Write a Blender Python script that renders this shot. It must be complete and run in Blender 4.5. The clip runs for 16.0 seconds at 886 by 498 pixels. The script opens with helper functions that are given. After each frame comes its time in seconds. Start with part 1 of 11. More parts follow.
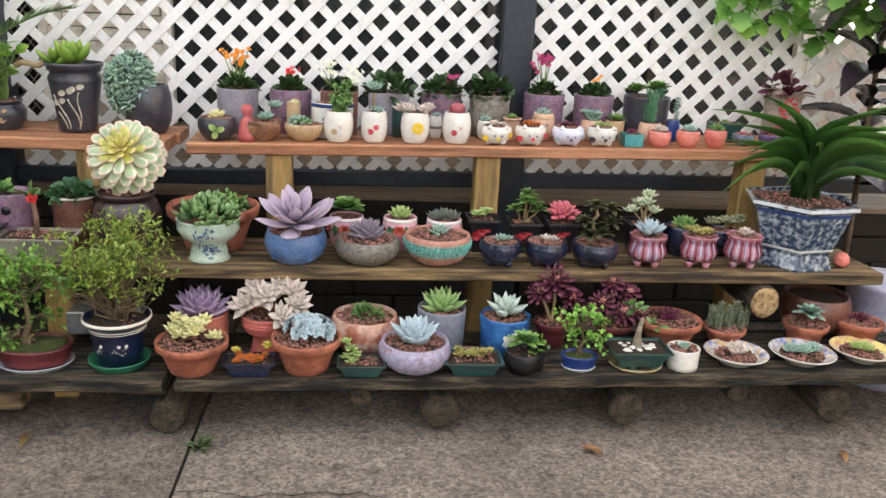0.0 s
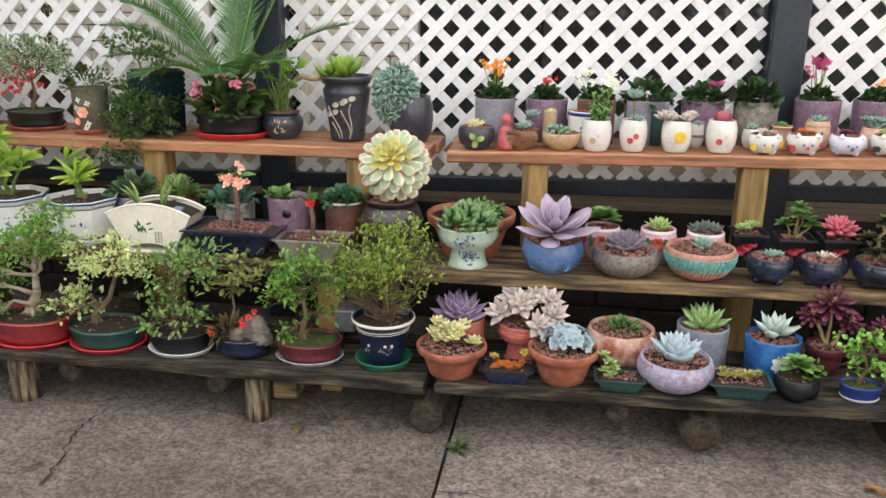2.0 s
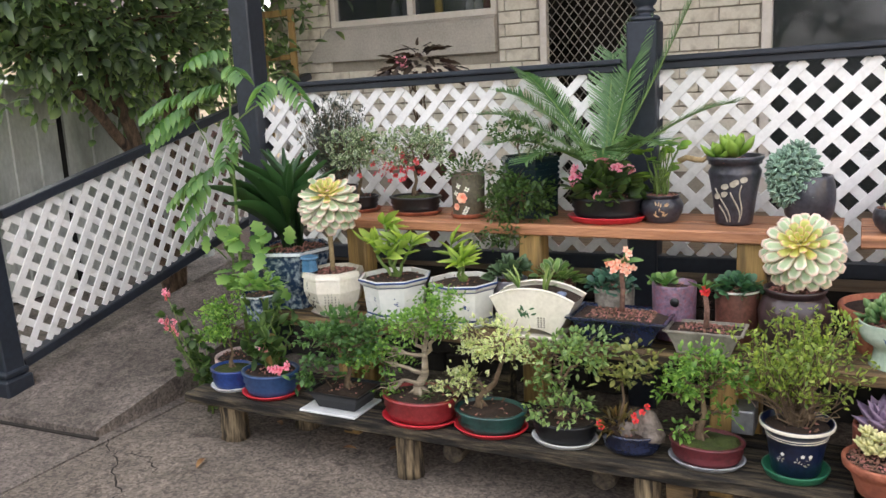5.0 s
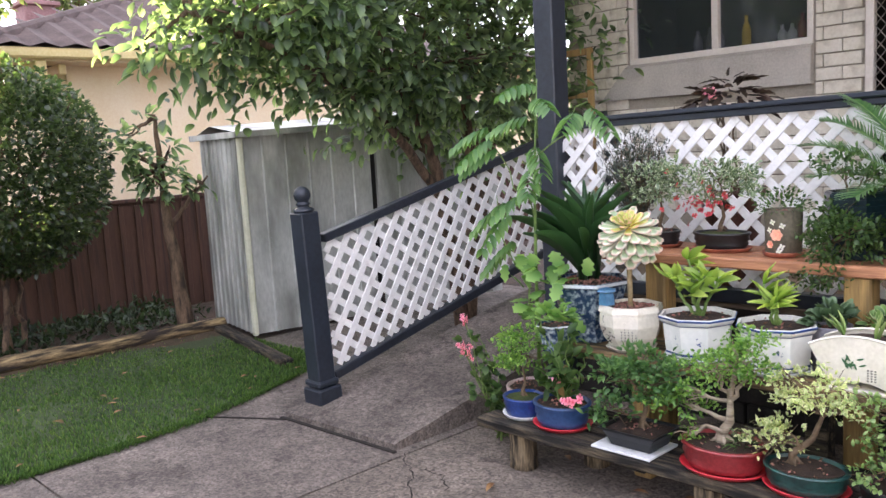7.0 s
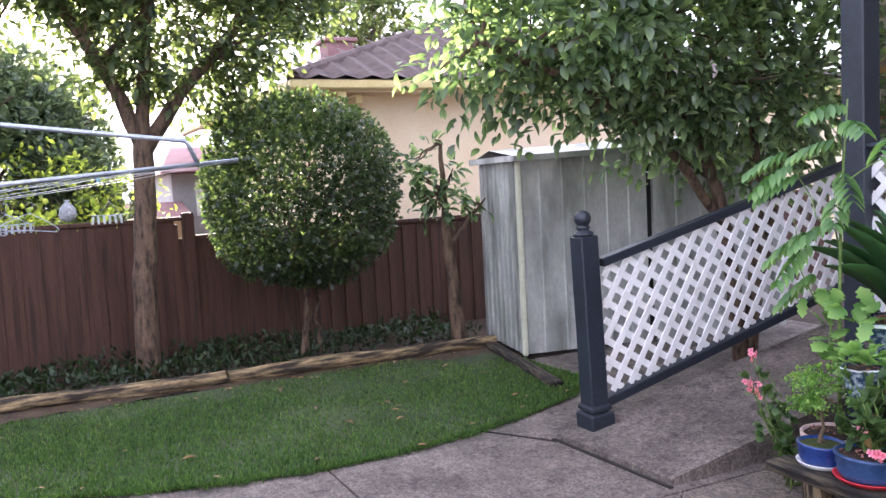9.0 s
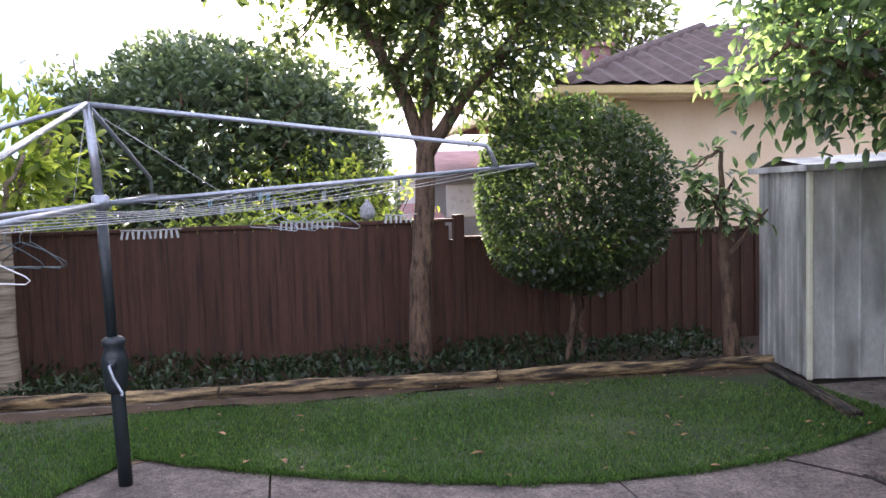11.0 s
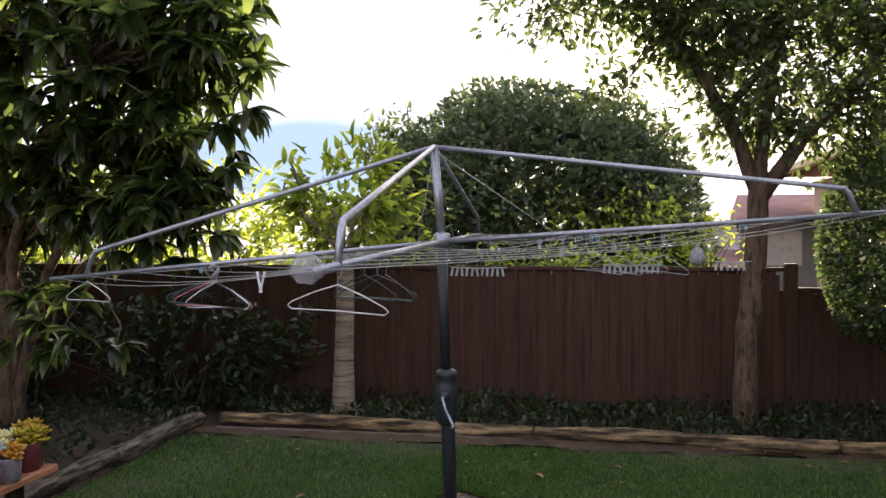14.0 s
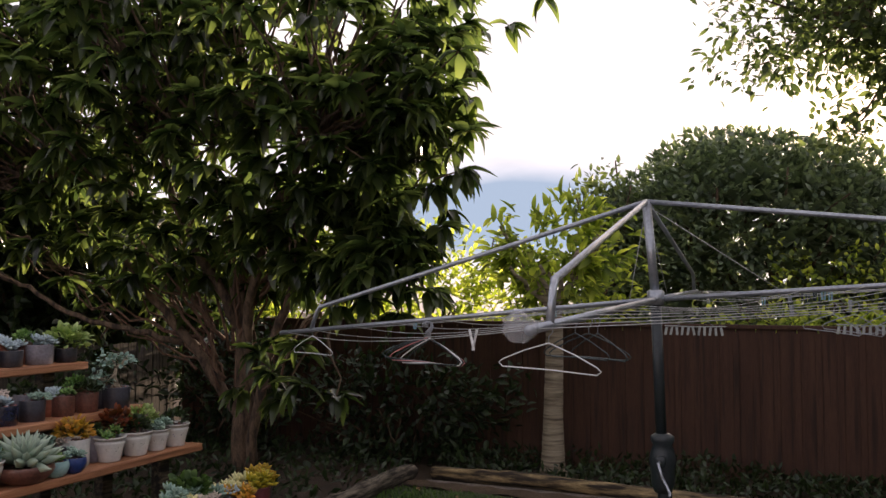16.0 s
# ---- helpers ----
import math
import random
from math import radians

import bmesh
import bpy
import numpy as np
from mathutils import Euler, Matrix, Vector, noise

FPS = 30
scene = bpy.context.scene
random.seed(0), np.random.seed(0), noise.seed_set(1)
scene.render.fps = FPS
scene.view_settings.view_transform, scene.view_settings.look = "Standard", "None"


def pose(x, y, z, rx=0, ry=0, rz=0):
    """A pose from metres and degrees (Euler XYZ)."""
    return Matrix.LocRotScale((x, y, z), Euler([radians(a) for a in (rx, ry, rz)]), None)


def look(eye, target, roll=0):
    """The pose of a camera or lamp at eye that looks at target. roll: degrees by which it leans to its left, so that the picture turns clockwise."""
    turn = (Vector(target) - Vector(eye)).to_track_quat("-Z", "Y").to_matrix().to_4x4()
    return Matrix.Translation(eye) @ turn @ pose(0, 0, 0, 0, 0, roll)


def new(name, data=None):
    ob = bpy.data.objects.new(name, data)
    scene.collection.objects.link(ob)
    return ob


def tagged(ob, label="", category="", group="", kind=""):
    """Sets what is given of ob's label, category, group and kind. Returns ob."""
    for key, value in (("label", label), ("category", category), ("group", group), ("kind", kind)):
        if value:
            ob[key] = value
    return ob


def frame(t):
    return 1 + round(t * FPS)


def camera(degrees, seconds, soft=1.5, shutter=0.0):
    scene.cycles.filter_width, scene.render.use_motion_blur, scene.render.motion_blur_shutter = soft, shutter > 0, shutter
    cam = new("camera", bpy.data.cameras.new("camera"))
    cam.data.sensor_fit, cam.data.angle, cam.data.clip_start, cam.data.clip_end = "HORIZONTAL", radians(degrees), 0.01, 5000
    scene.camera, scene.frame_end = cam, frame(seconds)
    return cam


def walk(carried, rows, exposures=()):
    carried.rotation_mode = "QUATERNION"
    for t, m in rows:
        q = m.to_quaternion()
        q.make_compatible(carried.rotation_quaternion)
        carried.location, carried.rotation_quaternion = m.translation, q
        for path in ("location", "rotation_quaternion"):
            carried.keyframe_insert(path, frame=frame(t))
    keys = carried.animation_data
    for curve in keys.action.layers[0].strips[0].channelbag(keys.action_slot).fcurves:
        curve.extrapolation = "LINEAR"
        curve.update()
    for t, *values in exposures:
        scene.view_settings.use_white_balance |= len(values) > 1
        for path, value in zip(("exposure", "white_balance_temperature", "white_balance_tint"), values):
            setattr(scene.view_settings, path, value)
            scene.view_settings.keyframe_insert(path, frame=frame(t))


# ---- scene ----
cam = camera(56.1, 16.0)
PATH = [
    (0, (0.008, -0.008, 1.516), (0.206, 1.894, 0.929), 3.0),
    (0.5, (-0.023, 0.0, 1.522), (0.063, 1.906, 0.923), 2.5),
    (1, (-0.071, 0.009, 1.503), (-0.098, 1.909, 0.88), 2.1),
    (1.5, (-0.127, -0.001, 1.511), (-0.264, 1.894, 0.884), 1.9),
    (2, (-0.193, 0.011, 1.509), (-0.478, 1.903, 0.926), 0.6),
    (2.5, (-0.261, 0.016, 1.533), (-0.663, 1.895, 0.977), -1.0),
    (3, (-0.341, 0.009, 1.556), (-0.807, 1.877, 1.015), -1.6),
    (3.5, (-0.45, -0.001, 1.566), (-0.989, 1.851, 1.035), -2.1),
    (3.7, (-0.47, 0.004, 1.56), (-1.077, 1.837, 1.039), -2.8),
    (5.8, (-0.737, 0.022, 1.473), (-1.801, 1.685, 1.156), -2.4),
    (6, (-0.742, 0.024, 1.455), (-1.861, 1.654, 1.157), -2.6),
    (6.5, (-0.765, 0.007, 1.456), (-2.047, 1.518, 1.182), -2.9),
    (7, (-0.757, -0.013, 1.477), (-2.19, 1.358, 1.219), -3.3),
    (7.5, (-0.792, -0.026, 1.472), (-2.352, 1.201, 1.226), -3.6),
    (8, (-0.813, -0.047, 1.474), (-2.455, 1.071, 1.236), -3.4),
    (8.5, (-0.817, -0.068, 1.481), (-2.53, 0.942, 1.273), -3.3),
    (9, (-0.811, -0.105, 1.487), (-2.602, 0.77, 1.318), -3.0),
    (9.5, (-0.83, -0.135, 1.486), (-2.689, 0.587, 1.338), -2.7),
    (9.7, (-0.818, -0.151, 1.494), (-2.701, 0.508, 1.348), -2.5),
    (11.8, (-1.036, -0.637, 1.506), (-3.024, -0.444, 1.39), -1.2),
    (12, (-1.039, -0.642, 1.504), (-3.032, -0.51, 1.395), -1.1),
    (12.5, (-1.058, -0.655, 1.508), (-3.056, -0.634, 1.427), -1.0),
    (13, (-1.06, -0.658, 1.51), (-3.059, -0.709, 1.474), -0.5),
    (13.5, (-1.064, -0.667, 1.512), (-3.058, -0.821, 1.497), -0.0),
    (14, (-1.071, -0.679, 1.51), (-3.045, -0.996, 1.486), -0.0),
    (14.5, (-1.062, -0.684, 1.514), (-3.006, -1.155, 1.507), -0.2),
    (15, (-1.078, -0.693, 1.516), (-2.991, -1.276, 1.554), -0.4),
    (15.5, (-1.087, -0.701, 1.52), (-2.964, -1.385, 1.602), 0.0),
    (16, (-1.085, -0.7, 1.519), (-2.92, -1.49, 1.628), 0.1),
]
EXPOSURES = [(0, 2.4, 6600, 12), (3.7, 2.4, 6600, 12), (6, 2.62, 6300, 18), (9.7, 2.76, 5650, 26), (12, 1.70, 5800, 25), (14, 1.42, 6300, 24), (15, 1.36, 6600, 24), (16, 0.88, 6800, 24)]
walk(cam, [(t, look(eye, target, roll)) for t, eye, target, roll in PATH], EXPOSURES)

# ---- world, sun and exposure ----
SUN_AZ, SUN_EL = 174.5, 9.5          # degrees: where the low sun stands
world = bpy.data.worlds.new("sky")
scene.world = world
world.use_nodes = True
wn, wl = world.node_tree.nodes, world.node_tree.links
sky = wn.new("ShaderNodeTexSky")
sky.sky_type, sky.sun_disc = "NISHITA", False
sky.sun_elevation, sky.sun_rotation = radians(22.0), radians(90 - SUN_AZ)
sky.air_density, sky.dust_density = 1.0, 2.0
bg = wn["Background"]
bg.inputs["Strength"].default_value = 0.05
# thin bright cloud spread over the whole sky, with uneven banks
tc = wn.new("ShaderNodeTexCoord")
mp = wn.new("ShaderNodeMapping")
mp.inputs["Scale"].default_value = (1.0, 1.0, 3.5)
nz = wn.new("ShaderNodeTexNoise")
nz.inputs["Scale"].default_value, nz.inputs["Detail"].default_value = 2.3, 6.0
rp = wn.new("ShaderNodeValToRGB")
rp.color_ramp.elements[0].position, rp.color_ramp.elements[1].position = 0.36, 0.60
mx = wn.new("ShaderNodeMix")
mx.data_type = "RGBA"
mx.inputs[7].default_value = (13.5, 13.4, 13.6, 1)
wl.new(tc.outputs["Generated"], mp.inputs["Vector"])
wl.new(mp.outputs["Vector"], nz.inputs["Vector"])
wl.new(nz.outputs["Fac"], rp.inputs["Fac"])
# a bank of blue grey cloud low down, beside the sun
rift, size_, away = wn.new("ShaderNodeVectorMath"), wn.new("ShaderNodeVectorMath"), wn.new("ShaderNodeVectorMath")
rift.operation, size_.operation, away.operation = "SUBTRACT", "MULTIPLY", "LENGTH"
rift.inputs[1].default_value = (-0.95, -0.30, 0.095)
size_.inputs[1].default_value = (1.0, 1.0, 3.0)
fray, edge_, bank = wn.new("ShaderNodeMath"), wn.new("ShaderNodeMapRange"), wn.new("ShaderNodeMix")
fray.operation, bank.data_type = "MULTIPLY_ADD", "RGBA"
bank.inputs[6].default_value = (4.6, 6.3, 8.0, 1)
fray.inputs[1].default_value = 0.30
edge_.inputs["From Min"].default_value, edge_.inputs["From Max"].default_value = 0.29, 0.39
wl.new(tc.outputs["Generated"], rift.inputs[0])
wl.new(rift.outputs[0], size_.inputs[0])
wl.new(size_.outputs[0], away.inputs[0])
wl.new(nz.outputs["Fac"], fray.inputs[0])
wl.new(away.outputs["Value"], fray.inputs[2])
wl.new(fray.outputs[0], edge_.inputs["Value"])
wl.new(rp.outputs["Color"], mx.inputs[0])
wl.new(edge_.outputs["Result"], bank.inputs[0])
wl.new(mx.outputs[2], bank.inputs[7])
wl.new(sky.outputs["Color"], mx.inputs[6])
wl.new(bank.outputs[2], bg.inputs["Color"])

sun = new("sun", bpy.data.lights.new("sun", "SUN"))
sun.data.energy, sun.data.angle, sun.data.color = 5.0, radians(0.6), (1.0, 0.83, 0.60)
_s = Vector((math.cos(radians(SUN_AZ)) * math.cos(radians(SUN_EL)), math.sin(radians(SUN_AZ)) * math.cos(radians(SUN_EL)), math.sin(radians(SUN_EL))))
sun.matrix_world = look(_s * 60, (0, 0, 0))

# ---- materials ----
def lin(h):
    """Linear colour from a hex string in sRGB."""
    c = [int(h[i:i + 2], 16) / 255 for i in (0, 2, 4)]
    return tuple(v / 12.92 if v <= 0.04045 else ((v + 0.055) / 1.055) ** 2.4 for v in c) + (1.0,)


MATS = {}


def surface(name, dark, light, rough=0.7, scale=6.0, fine=60.0, bump=0.3, stretch=(1, 1, 1), metal=0.0, coat=0.0, spec=0.5, dirt=None, dirt_amount=0.35, world_space=False, depth=0.01, speck=0.0):
    """A surface with a broad and a fine variation between two colours, relief, and an optional dirt colour in blotches."""
    if name in MATS:
        return MATS[name]
    m = MATS[name] = bpy.data.materials.new(name)
    m.use_nodes = True
    n, l = m.node_tree.nodes, m.node_tree.links
    b = n["Principled BSDF"]
    co = n.new("ShaderNodeTexCoord")
    ma = n.new("ShaderNodeMapping")
    ma.inputs["Scale"].default_value = stretch
    if world_space:
        geo = n.new("ShaderNodeNewGeometry")
        l.new(geo.outputs["Position"], ma.inputs["Vector"])
    else:
        l.new(co.outputs["Object"], ma.inputs["Vector"])
    oi = n.new("ShaderNodeObjectInfo")
    add = n.new("ShaderNodeVectorMath")
    add.operation = "ADD"
    comb = n.new("ShaderNodeCombineXYZ")
    mul = n.new("ShaderNodeMath")
    mul.operation, mul.inputs[1].default_value = "MULTIPLY", 37.0
    l.new(oi.outputs["Random"], mul.inputs[0])
    l.new(mul.outputs[0], comb.inputs["X"])
    l.new(ma.outputs["Vector"], add.inputs[0])
    if not world_space:
        l.new(comb.outputs["Vector"], add.inputs[1])
    big, small = n.new("ShaderNodeTexNoise"), n.new("ShaderNodeTexNoise")
    big.inputs["Scale"].default_value, big.inputs["Detail"].default_value = scale, 4.0
    small.inputs["Scale"].default_value, small.inputs["Detail"].default_value = fine, 3.0
    l.new(add.outputs[0], big.inputs["Vector"])
    l.new(add.outputs[0], small.inputs["Vector"])
    mixf = n.new("ShaderNodeMath")
    mixf.operation = "MULTIPLY_ADD"
    mixf.inputs[1].default_value = 0.45
    l.new(small.outputs["Fac"], mixf.inputs[0])
    half = n.new("ShaderNodeMath")
    half.operation, half.inputs[1].default_value = "MULTIPLY", 0.55
    l.new(big.outputs["Fac"], half.inputs[0])
    l.new(half.outputs[0], mixf.inputs[2])
    ramp = n.new("ShaderNodeValToRGB")
    ramp.color_ramp.elements[0].position, ramp.color_ramp.elements[1].position = 0.36, 0.64
    ramp.color_ramp.elements[0].color, ramp.color_ramp.elements[1].color = dark, light
    l.new(mixf.outputs[0], ramp.inputs["Fac"])
    out = ramp.outputs["Color"]
    if dirt:
        dn = n.new("ShaderNodeTexNoise")
        dn.inputs["Scale"].default_value, dn.inputs["Detail"].default_value = scale * 1.7, 7.0
        l.new(add.outputs[0], dn.inputs["Vector"])
        dr = n.new("ShaderNodeValToRGB")
        dr.color_ramp.elements[0].position, dr.color_ramp.elements[1].position = 0.62 - dirt_amount * 0.5, 0.78 - dirt_amount * 0.4
        l.new(dn.outputs["Fac"], dr.inputs["Fac"])
        dm = n.new("ShaderNodeMix")
        dm.data_type = "RGBA"
        dm.inputs[7].default_value = dirt
        l.new(dr.outputs["Color"], dm.inputs[0])
        l.new(out, dm.inputs[6])
        out = dm.outputs[2]
    if speck:
        sn = n.new("ShaderNodeTexNoise")
        sn.inputs["Scale"].default_value, sn.inputs["Detail"].default_value, sn.inputs["Roughness"].default_value = 135.0, 5.0, 0.75
        l.new(add.outputs[0], sn.inputs["Vector"])
        sr = n.new("ShaderNodeMapRange")
        sr.inputs["From Min"].default_value, sr.inputs["From Max"].default_value = 0.38, 0.62
        sr.inputs["To Min"].default_value, sr.inputs["To Max"].default_value = 1.0 - speck, 1.0 + speck
        l.new(sn.outputs["Fac"], sr.inputs["Value"])
        sh = n.new("ShaderNodeHueSaturation")
        l.new(sr.outputs["Result"], sh.inputs["Value"])
        l.new(out, sh.inputs["Color"])
        out = sh.outputs["Color"]
    l.new(out, b.inputs["Base Color"])
    b.inputs["Roughness"].default_value, b.inputs["Metallic"].default_value = rough, metal
    b.inputs["Coat Weight"].default_value, b.inputs["Specular IOR Level"].default_value = coat, spec
    b.inputs["Coat Roughness"].default_value = 0.08
    if bump:
        bp = n.new("ShaderNodeBump")
        bp.inputs["Strength"].default_value, bp.inputs["Distance"].default_value = bump, depth
        l.new(mixf.outputs[0], bp.inputs["Height"])
        l.new(bp.outputs["Normal"], b.inputs["Normal"])
    return m


def leafy(name, base, tip, edge=None, edge_w=0.15, rough=0.45, trans=0.35, vary=0.35, split=0.5, rim=None, spec=0.5, gain_=2.1):
    """A leaf: colour from base to tip, an optional margin, light shining through, every leaf a little different."""
    if name in MATS:
        return MATS[name]
    m = MATS[name] = bpy.data.materials.new(name)
    m.use_nodes = True
    n, l = m.node_tree.nodes, m.node_tree.links
    b = n["Principled BSDF"]
    uv = n.new("ShaderNodeUVMap")
    sep = n.new("ShaderNodeSeparateXYZ")
    l.new(uv.outputs["UV"], sep.inputs[0])
    ramp = n.new("ShaderNodeValToRGB")
    ramp.color_ramp.elements[0].color, ramp.color_ramp.elements[1].color = base, tip
    ramp.color_ramp.elements[0].position, ramp.color_ramp.elements[1].position = max(0.0, split - 0.4), min(1.0, split + 0.4)
    l.new(sep.outputs["Y"], ramp.inputs["Fac"])
    out = ramp.outputs["Color"]
    if edge:
        sub = n.new("ShaderNodeMath")
        sub.operation, sub.inputs[1].default_value = "SUBTRACT", 0.5
        l.new(sep.outputs["X"], sub.inputs[0])
        ab = n.new("ShaderNodeMath")
        ab.operation = "ABSOLUTE"
        l.new(sub.outputs[0], ab.inputs[0])
        er = n.new("ShaderNodeValToRGB")
        er.color_ramp.elements[0].position, er.color_ramp.elements[1].position = 0.5 - edge_w * 1.6, 0.5 - edge_w * 0.6
        l.new(ab.outputs[0], er.inputs["Fac"])
        em = n.new("ShaderNodeMix")
        em.data_type = "RGBA"
        em.inputs[7].default_value = edge
        l.new(er.outputs["Color"], em.inputs[0])
        l.new(out, em.inputs[6])
        out = em.outputs[2]
        if rim:
            rr = n.new("ShaderNodeValToRGB")
            rr.color_ramp.elements[0].position, rr.color_ramp.elements[1].position = 0.445, 0.49
            l.new(ab.outputs[0], rr.inputs["Fac"])
            tipr = n.new("ShaderNodeValToRGB")
            tipr.color_ramp.elements[0].position, tipr.color_ramp.elements[1].position = 0.90, 0.985
            l.new(sep.outputs["Y"], tipr.inputs["Fac"])
            mxm = n.new("ShaderNodeMath")
            mxm.operation = "MAXIMUM"
            l.new(rr.outputs["Color"], mxm.inputs[0])
            l.new(tipr.outputs["Color"], mxm.inputs[1])
            rm = n.new("ShaderNodeMix")
            rm.data_type = "RGBA"
            rm.inputs[7].default_value = rim
            l.new(mxm.outputs[0], rm.inputs[0])
            l.new(out, rm.inputs[6])
            out = rm.outputs[2]
    geo = n.new("ShaderNodeNewGeometry")
    hsv = n.new("ShaderNodeHueSaturation")
    va = n.new("ShaderNodeMapRange")
    va.inputs["To Min"].default_value, va.inputs["To Max"].default_value = 1.0 - vary, 1.0 + vary
    hu = n.new("ShaderNodeMapRange")
    hu.inputs["To Min"].default_value, hu.inputs["To Max"].default_value = 0.5 + 0.035 * vary, 0.5 - 0.05 * vary
    oi = n.new("ShaderNodeObjectInfo")
    sm, fr = n.new("ShaderNodeMath"), n.new("ShaderNodeMath")
    sm.operation, fr.operation = "ADD", "FRACT"
    l.new(geo.outputs["Random Per Island"], sm.inputs[0])
    l.new(oi.outputs["Random"], sm.inputs[1])
    l.new(sm.outputs[0], fr.inputs[0])
    l.new(fr.outputs[0], va.inputs["Value"])
    l.new(fr.outputs[0], hu.inputs["Value"])
    l.new(va.outputs["Result"], hsv.inputs["Value"])
    l.new(hu.outputs["Result"], hsv.inputs["Hue"])
    l.new(out, hsv.inputs["Color"])
    l.new(hsv.outputs["Color"], b.inputs["Base Color"])
    b.inputs["Roughness"].default_value, b.inputs["Specular IOR Level"].default_value = rough, spec
    if trans:
        tr = n.new("ShaderNodeBsdfTranslucent")
        gain = n.new("ShaderNodeMix")
        gain.data_type, gain.blend_type = "RGBA", "MULTIPLY"
        gain.inputs[0].default_value = 1.0
        gain.inputs[7].default_value = (gain_, gain_, gain_ * 0.58, 1)
        l.new(hsv.outputs["Color"], gain.inputs[6])
        l.new(gain.outputs[2], tr.inputs["Color"])
        ms = n.new("ShaderNodeMixShader")
        ms.inputs[0].default_value = trans
        l.new(b.outputs[0], ms.inputs[1])
        l.new(tr.outputs[0], ms.inputs[2])
        l.new(ms.outputs[0], n["Material Output"].inputs["Surface"])
    return m


def glassy(name, tint=(0.8, 0.85, 0.85, 1), rough=0.02, alpha=0.25):
    if name in MATS:
        return MATS[name]
    m = MATS[name] = bpy.data.materials.new(name)
    m.use_nodes = True
    b = m.node_tree.nodes["Principled BSDF"]
    b.inputs["Base Color"].default_value = tint
    b.inputs["Roughness"].default_value = rough
    b.inputs["Alpha"].default_value = alpha
    b.inputs["Specular IOR Level"].default_value = 0.8
    return m


def concrete(name, dark, light, stain, pebble=(0.55, 1.5)):
    """Worn concrete with its aggregate showing: stones of many greys in a sandy paste, stains at two scales."""
    m = MATS[name] = bpy.data.materials.new(name)
    m.use_nodes = True
    n, l = m.node_tree.nodes, m.node_tree.links
    b = n["Principled BSDF"]
    pos = n.new("ShaderNodeNewGeometry").outputs["Position"]

    def grain(scale, detail, rough=0.6):
        q = n.new("ShaderNodeTexNoise")
        q.inputs["Scale"].default_value, q.inputs["Detail"].default_value, q.inputs["Roughness"].default_value = scale, detail, rough
        l.new(pos, q.inputs["Vector"])
        return q.outputs["Fac"]

    def span(v, a, c, lo, hi):
        q = n.new("ShaderNodeMapRange")
        for k, x in zip(("From Min", "From Max", "To Min", "To Max"), (a, c, lo, hi)):
            q.inputs[k].default_value = x
        l.new(v, q.inputs["Value"])
        return q.outputs["Result"]

    def math_(op, a, c):
        q = n.new("ShaderNodeMath")
        q.operation = op
        l.new(a, q.inputs[0])
        l.new(c, q.inputs[1])
        return q.outputs[0]

    cells = n.new("ShaderNodeTexVoronoi")
    cells.inputs["Scale"].default_value = 95.0
    l.new(pos, cells.inputs["Vector"])
    sep = n.new("ShaderNodeSeparateColor")
    l.new(cells.outputs["Color"], sep.inputs[0])
    stones = span(sep.outputs[0], 0.0, 1.0, *pebble)
    fine = span(grain(420.0, 4.0, 0.7), 0.32, 0.68, 0.70, 1.30)
    worn = span(grain(23.0, 6.0, 0.65), 0.34, 0.66, 0.80, 1.20)
    ramp = n.new("ShaderNodeValToRGB")
    ramp.color_ramp.elements[0].position, ramp.color_ramp.elements[1].position = 0.30, 0.70
    ramp.color_ramp.elements[0].color, ramp.color_ramp.elements[1].color = dark, light
    l.new(grain(2.6, 8.0, 0.68), ramp.inputs["Fac"])
    mix = n.new("ShaderNodeMix")
    mix.data_type = "RGBA"
    mix.inputs[7].default_value = stain
    l.new(span(grain(6.5, 9.0, 0.72), 0.54, 0.66, 0.0, 0.75), mix.inputs[0])
    l.new(ramp.outputs["Color"], mix.inputs[6])
    hsv = n.new("ShaderNodeHueSaturation")
    l.new(math_("MULTIPLY", math_("MULTIPLY", stones, fine), worn), hsv.inputs["Value"])
    l.new(mix.outputs[2], hsv.inputs["Color"])
    l.new(hsv.outputs["Color"], b.inputs["Base Color"])
    b.inputs["Roughness"].default_value = 0.93
    bump = n.new("ShaderNodeBump")
    bump.inputs["Strength"].default_value, bump.inputs["Distance"].default_value = 0.6, 0.006
    l.new(math_("MULTIPLY", stones, fine), bump.inputs["Height"])
    l.new(bump.outputs["Normal"], b.inputs["Normal"])
    return m


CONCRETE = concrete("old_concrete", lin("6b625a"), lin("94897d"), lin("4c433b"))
# darker copy of the concrete: dirt, with the bench's shade mixed into its colour
DIRTY_SHADED_CONCRETE = concrete("dirty_shaded_concrete", lin("5c544c"), lin("83786d"), lin("40382f"))
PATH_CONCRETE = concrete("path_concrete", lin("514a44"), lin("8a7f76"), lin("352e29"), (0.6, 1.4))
SOIL_BED = surface("garden_soil", lin("2a2018"), lin("4a3a2b"), 0.95, 5.0, 60.0, 0.8, world_space=True, depth=0.03)
LAWN = surface("lawn_ground", lin("28341c"), lin("465430"), 0.95, 1.2, 70.0, 0.6, world_space=True, depth=0.02)
DARK_PAINT = surface("charcoal_blue_paint", lin("20252d"), lin("2c333d"), 0.42, 3.0, 40.0, 0.10)
WHITE_LATTICE = surface("white_lattice_paint", lin("e6e5e2"), lin("f6f5f2"), 0.5, 5.0, 60.0, 0.12, dirt=lin("cfcdc6"), dirt_amount=0.10)
DECKING = surface("red_stained_decking", lin("946042"), lin("c48d66"), 0.55, 3.0, 45.0, 0.25, stretch=(0.35, 6, 6), dirt=lin("744c34"), dirt_amount=0.25)
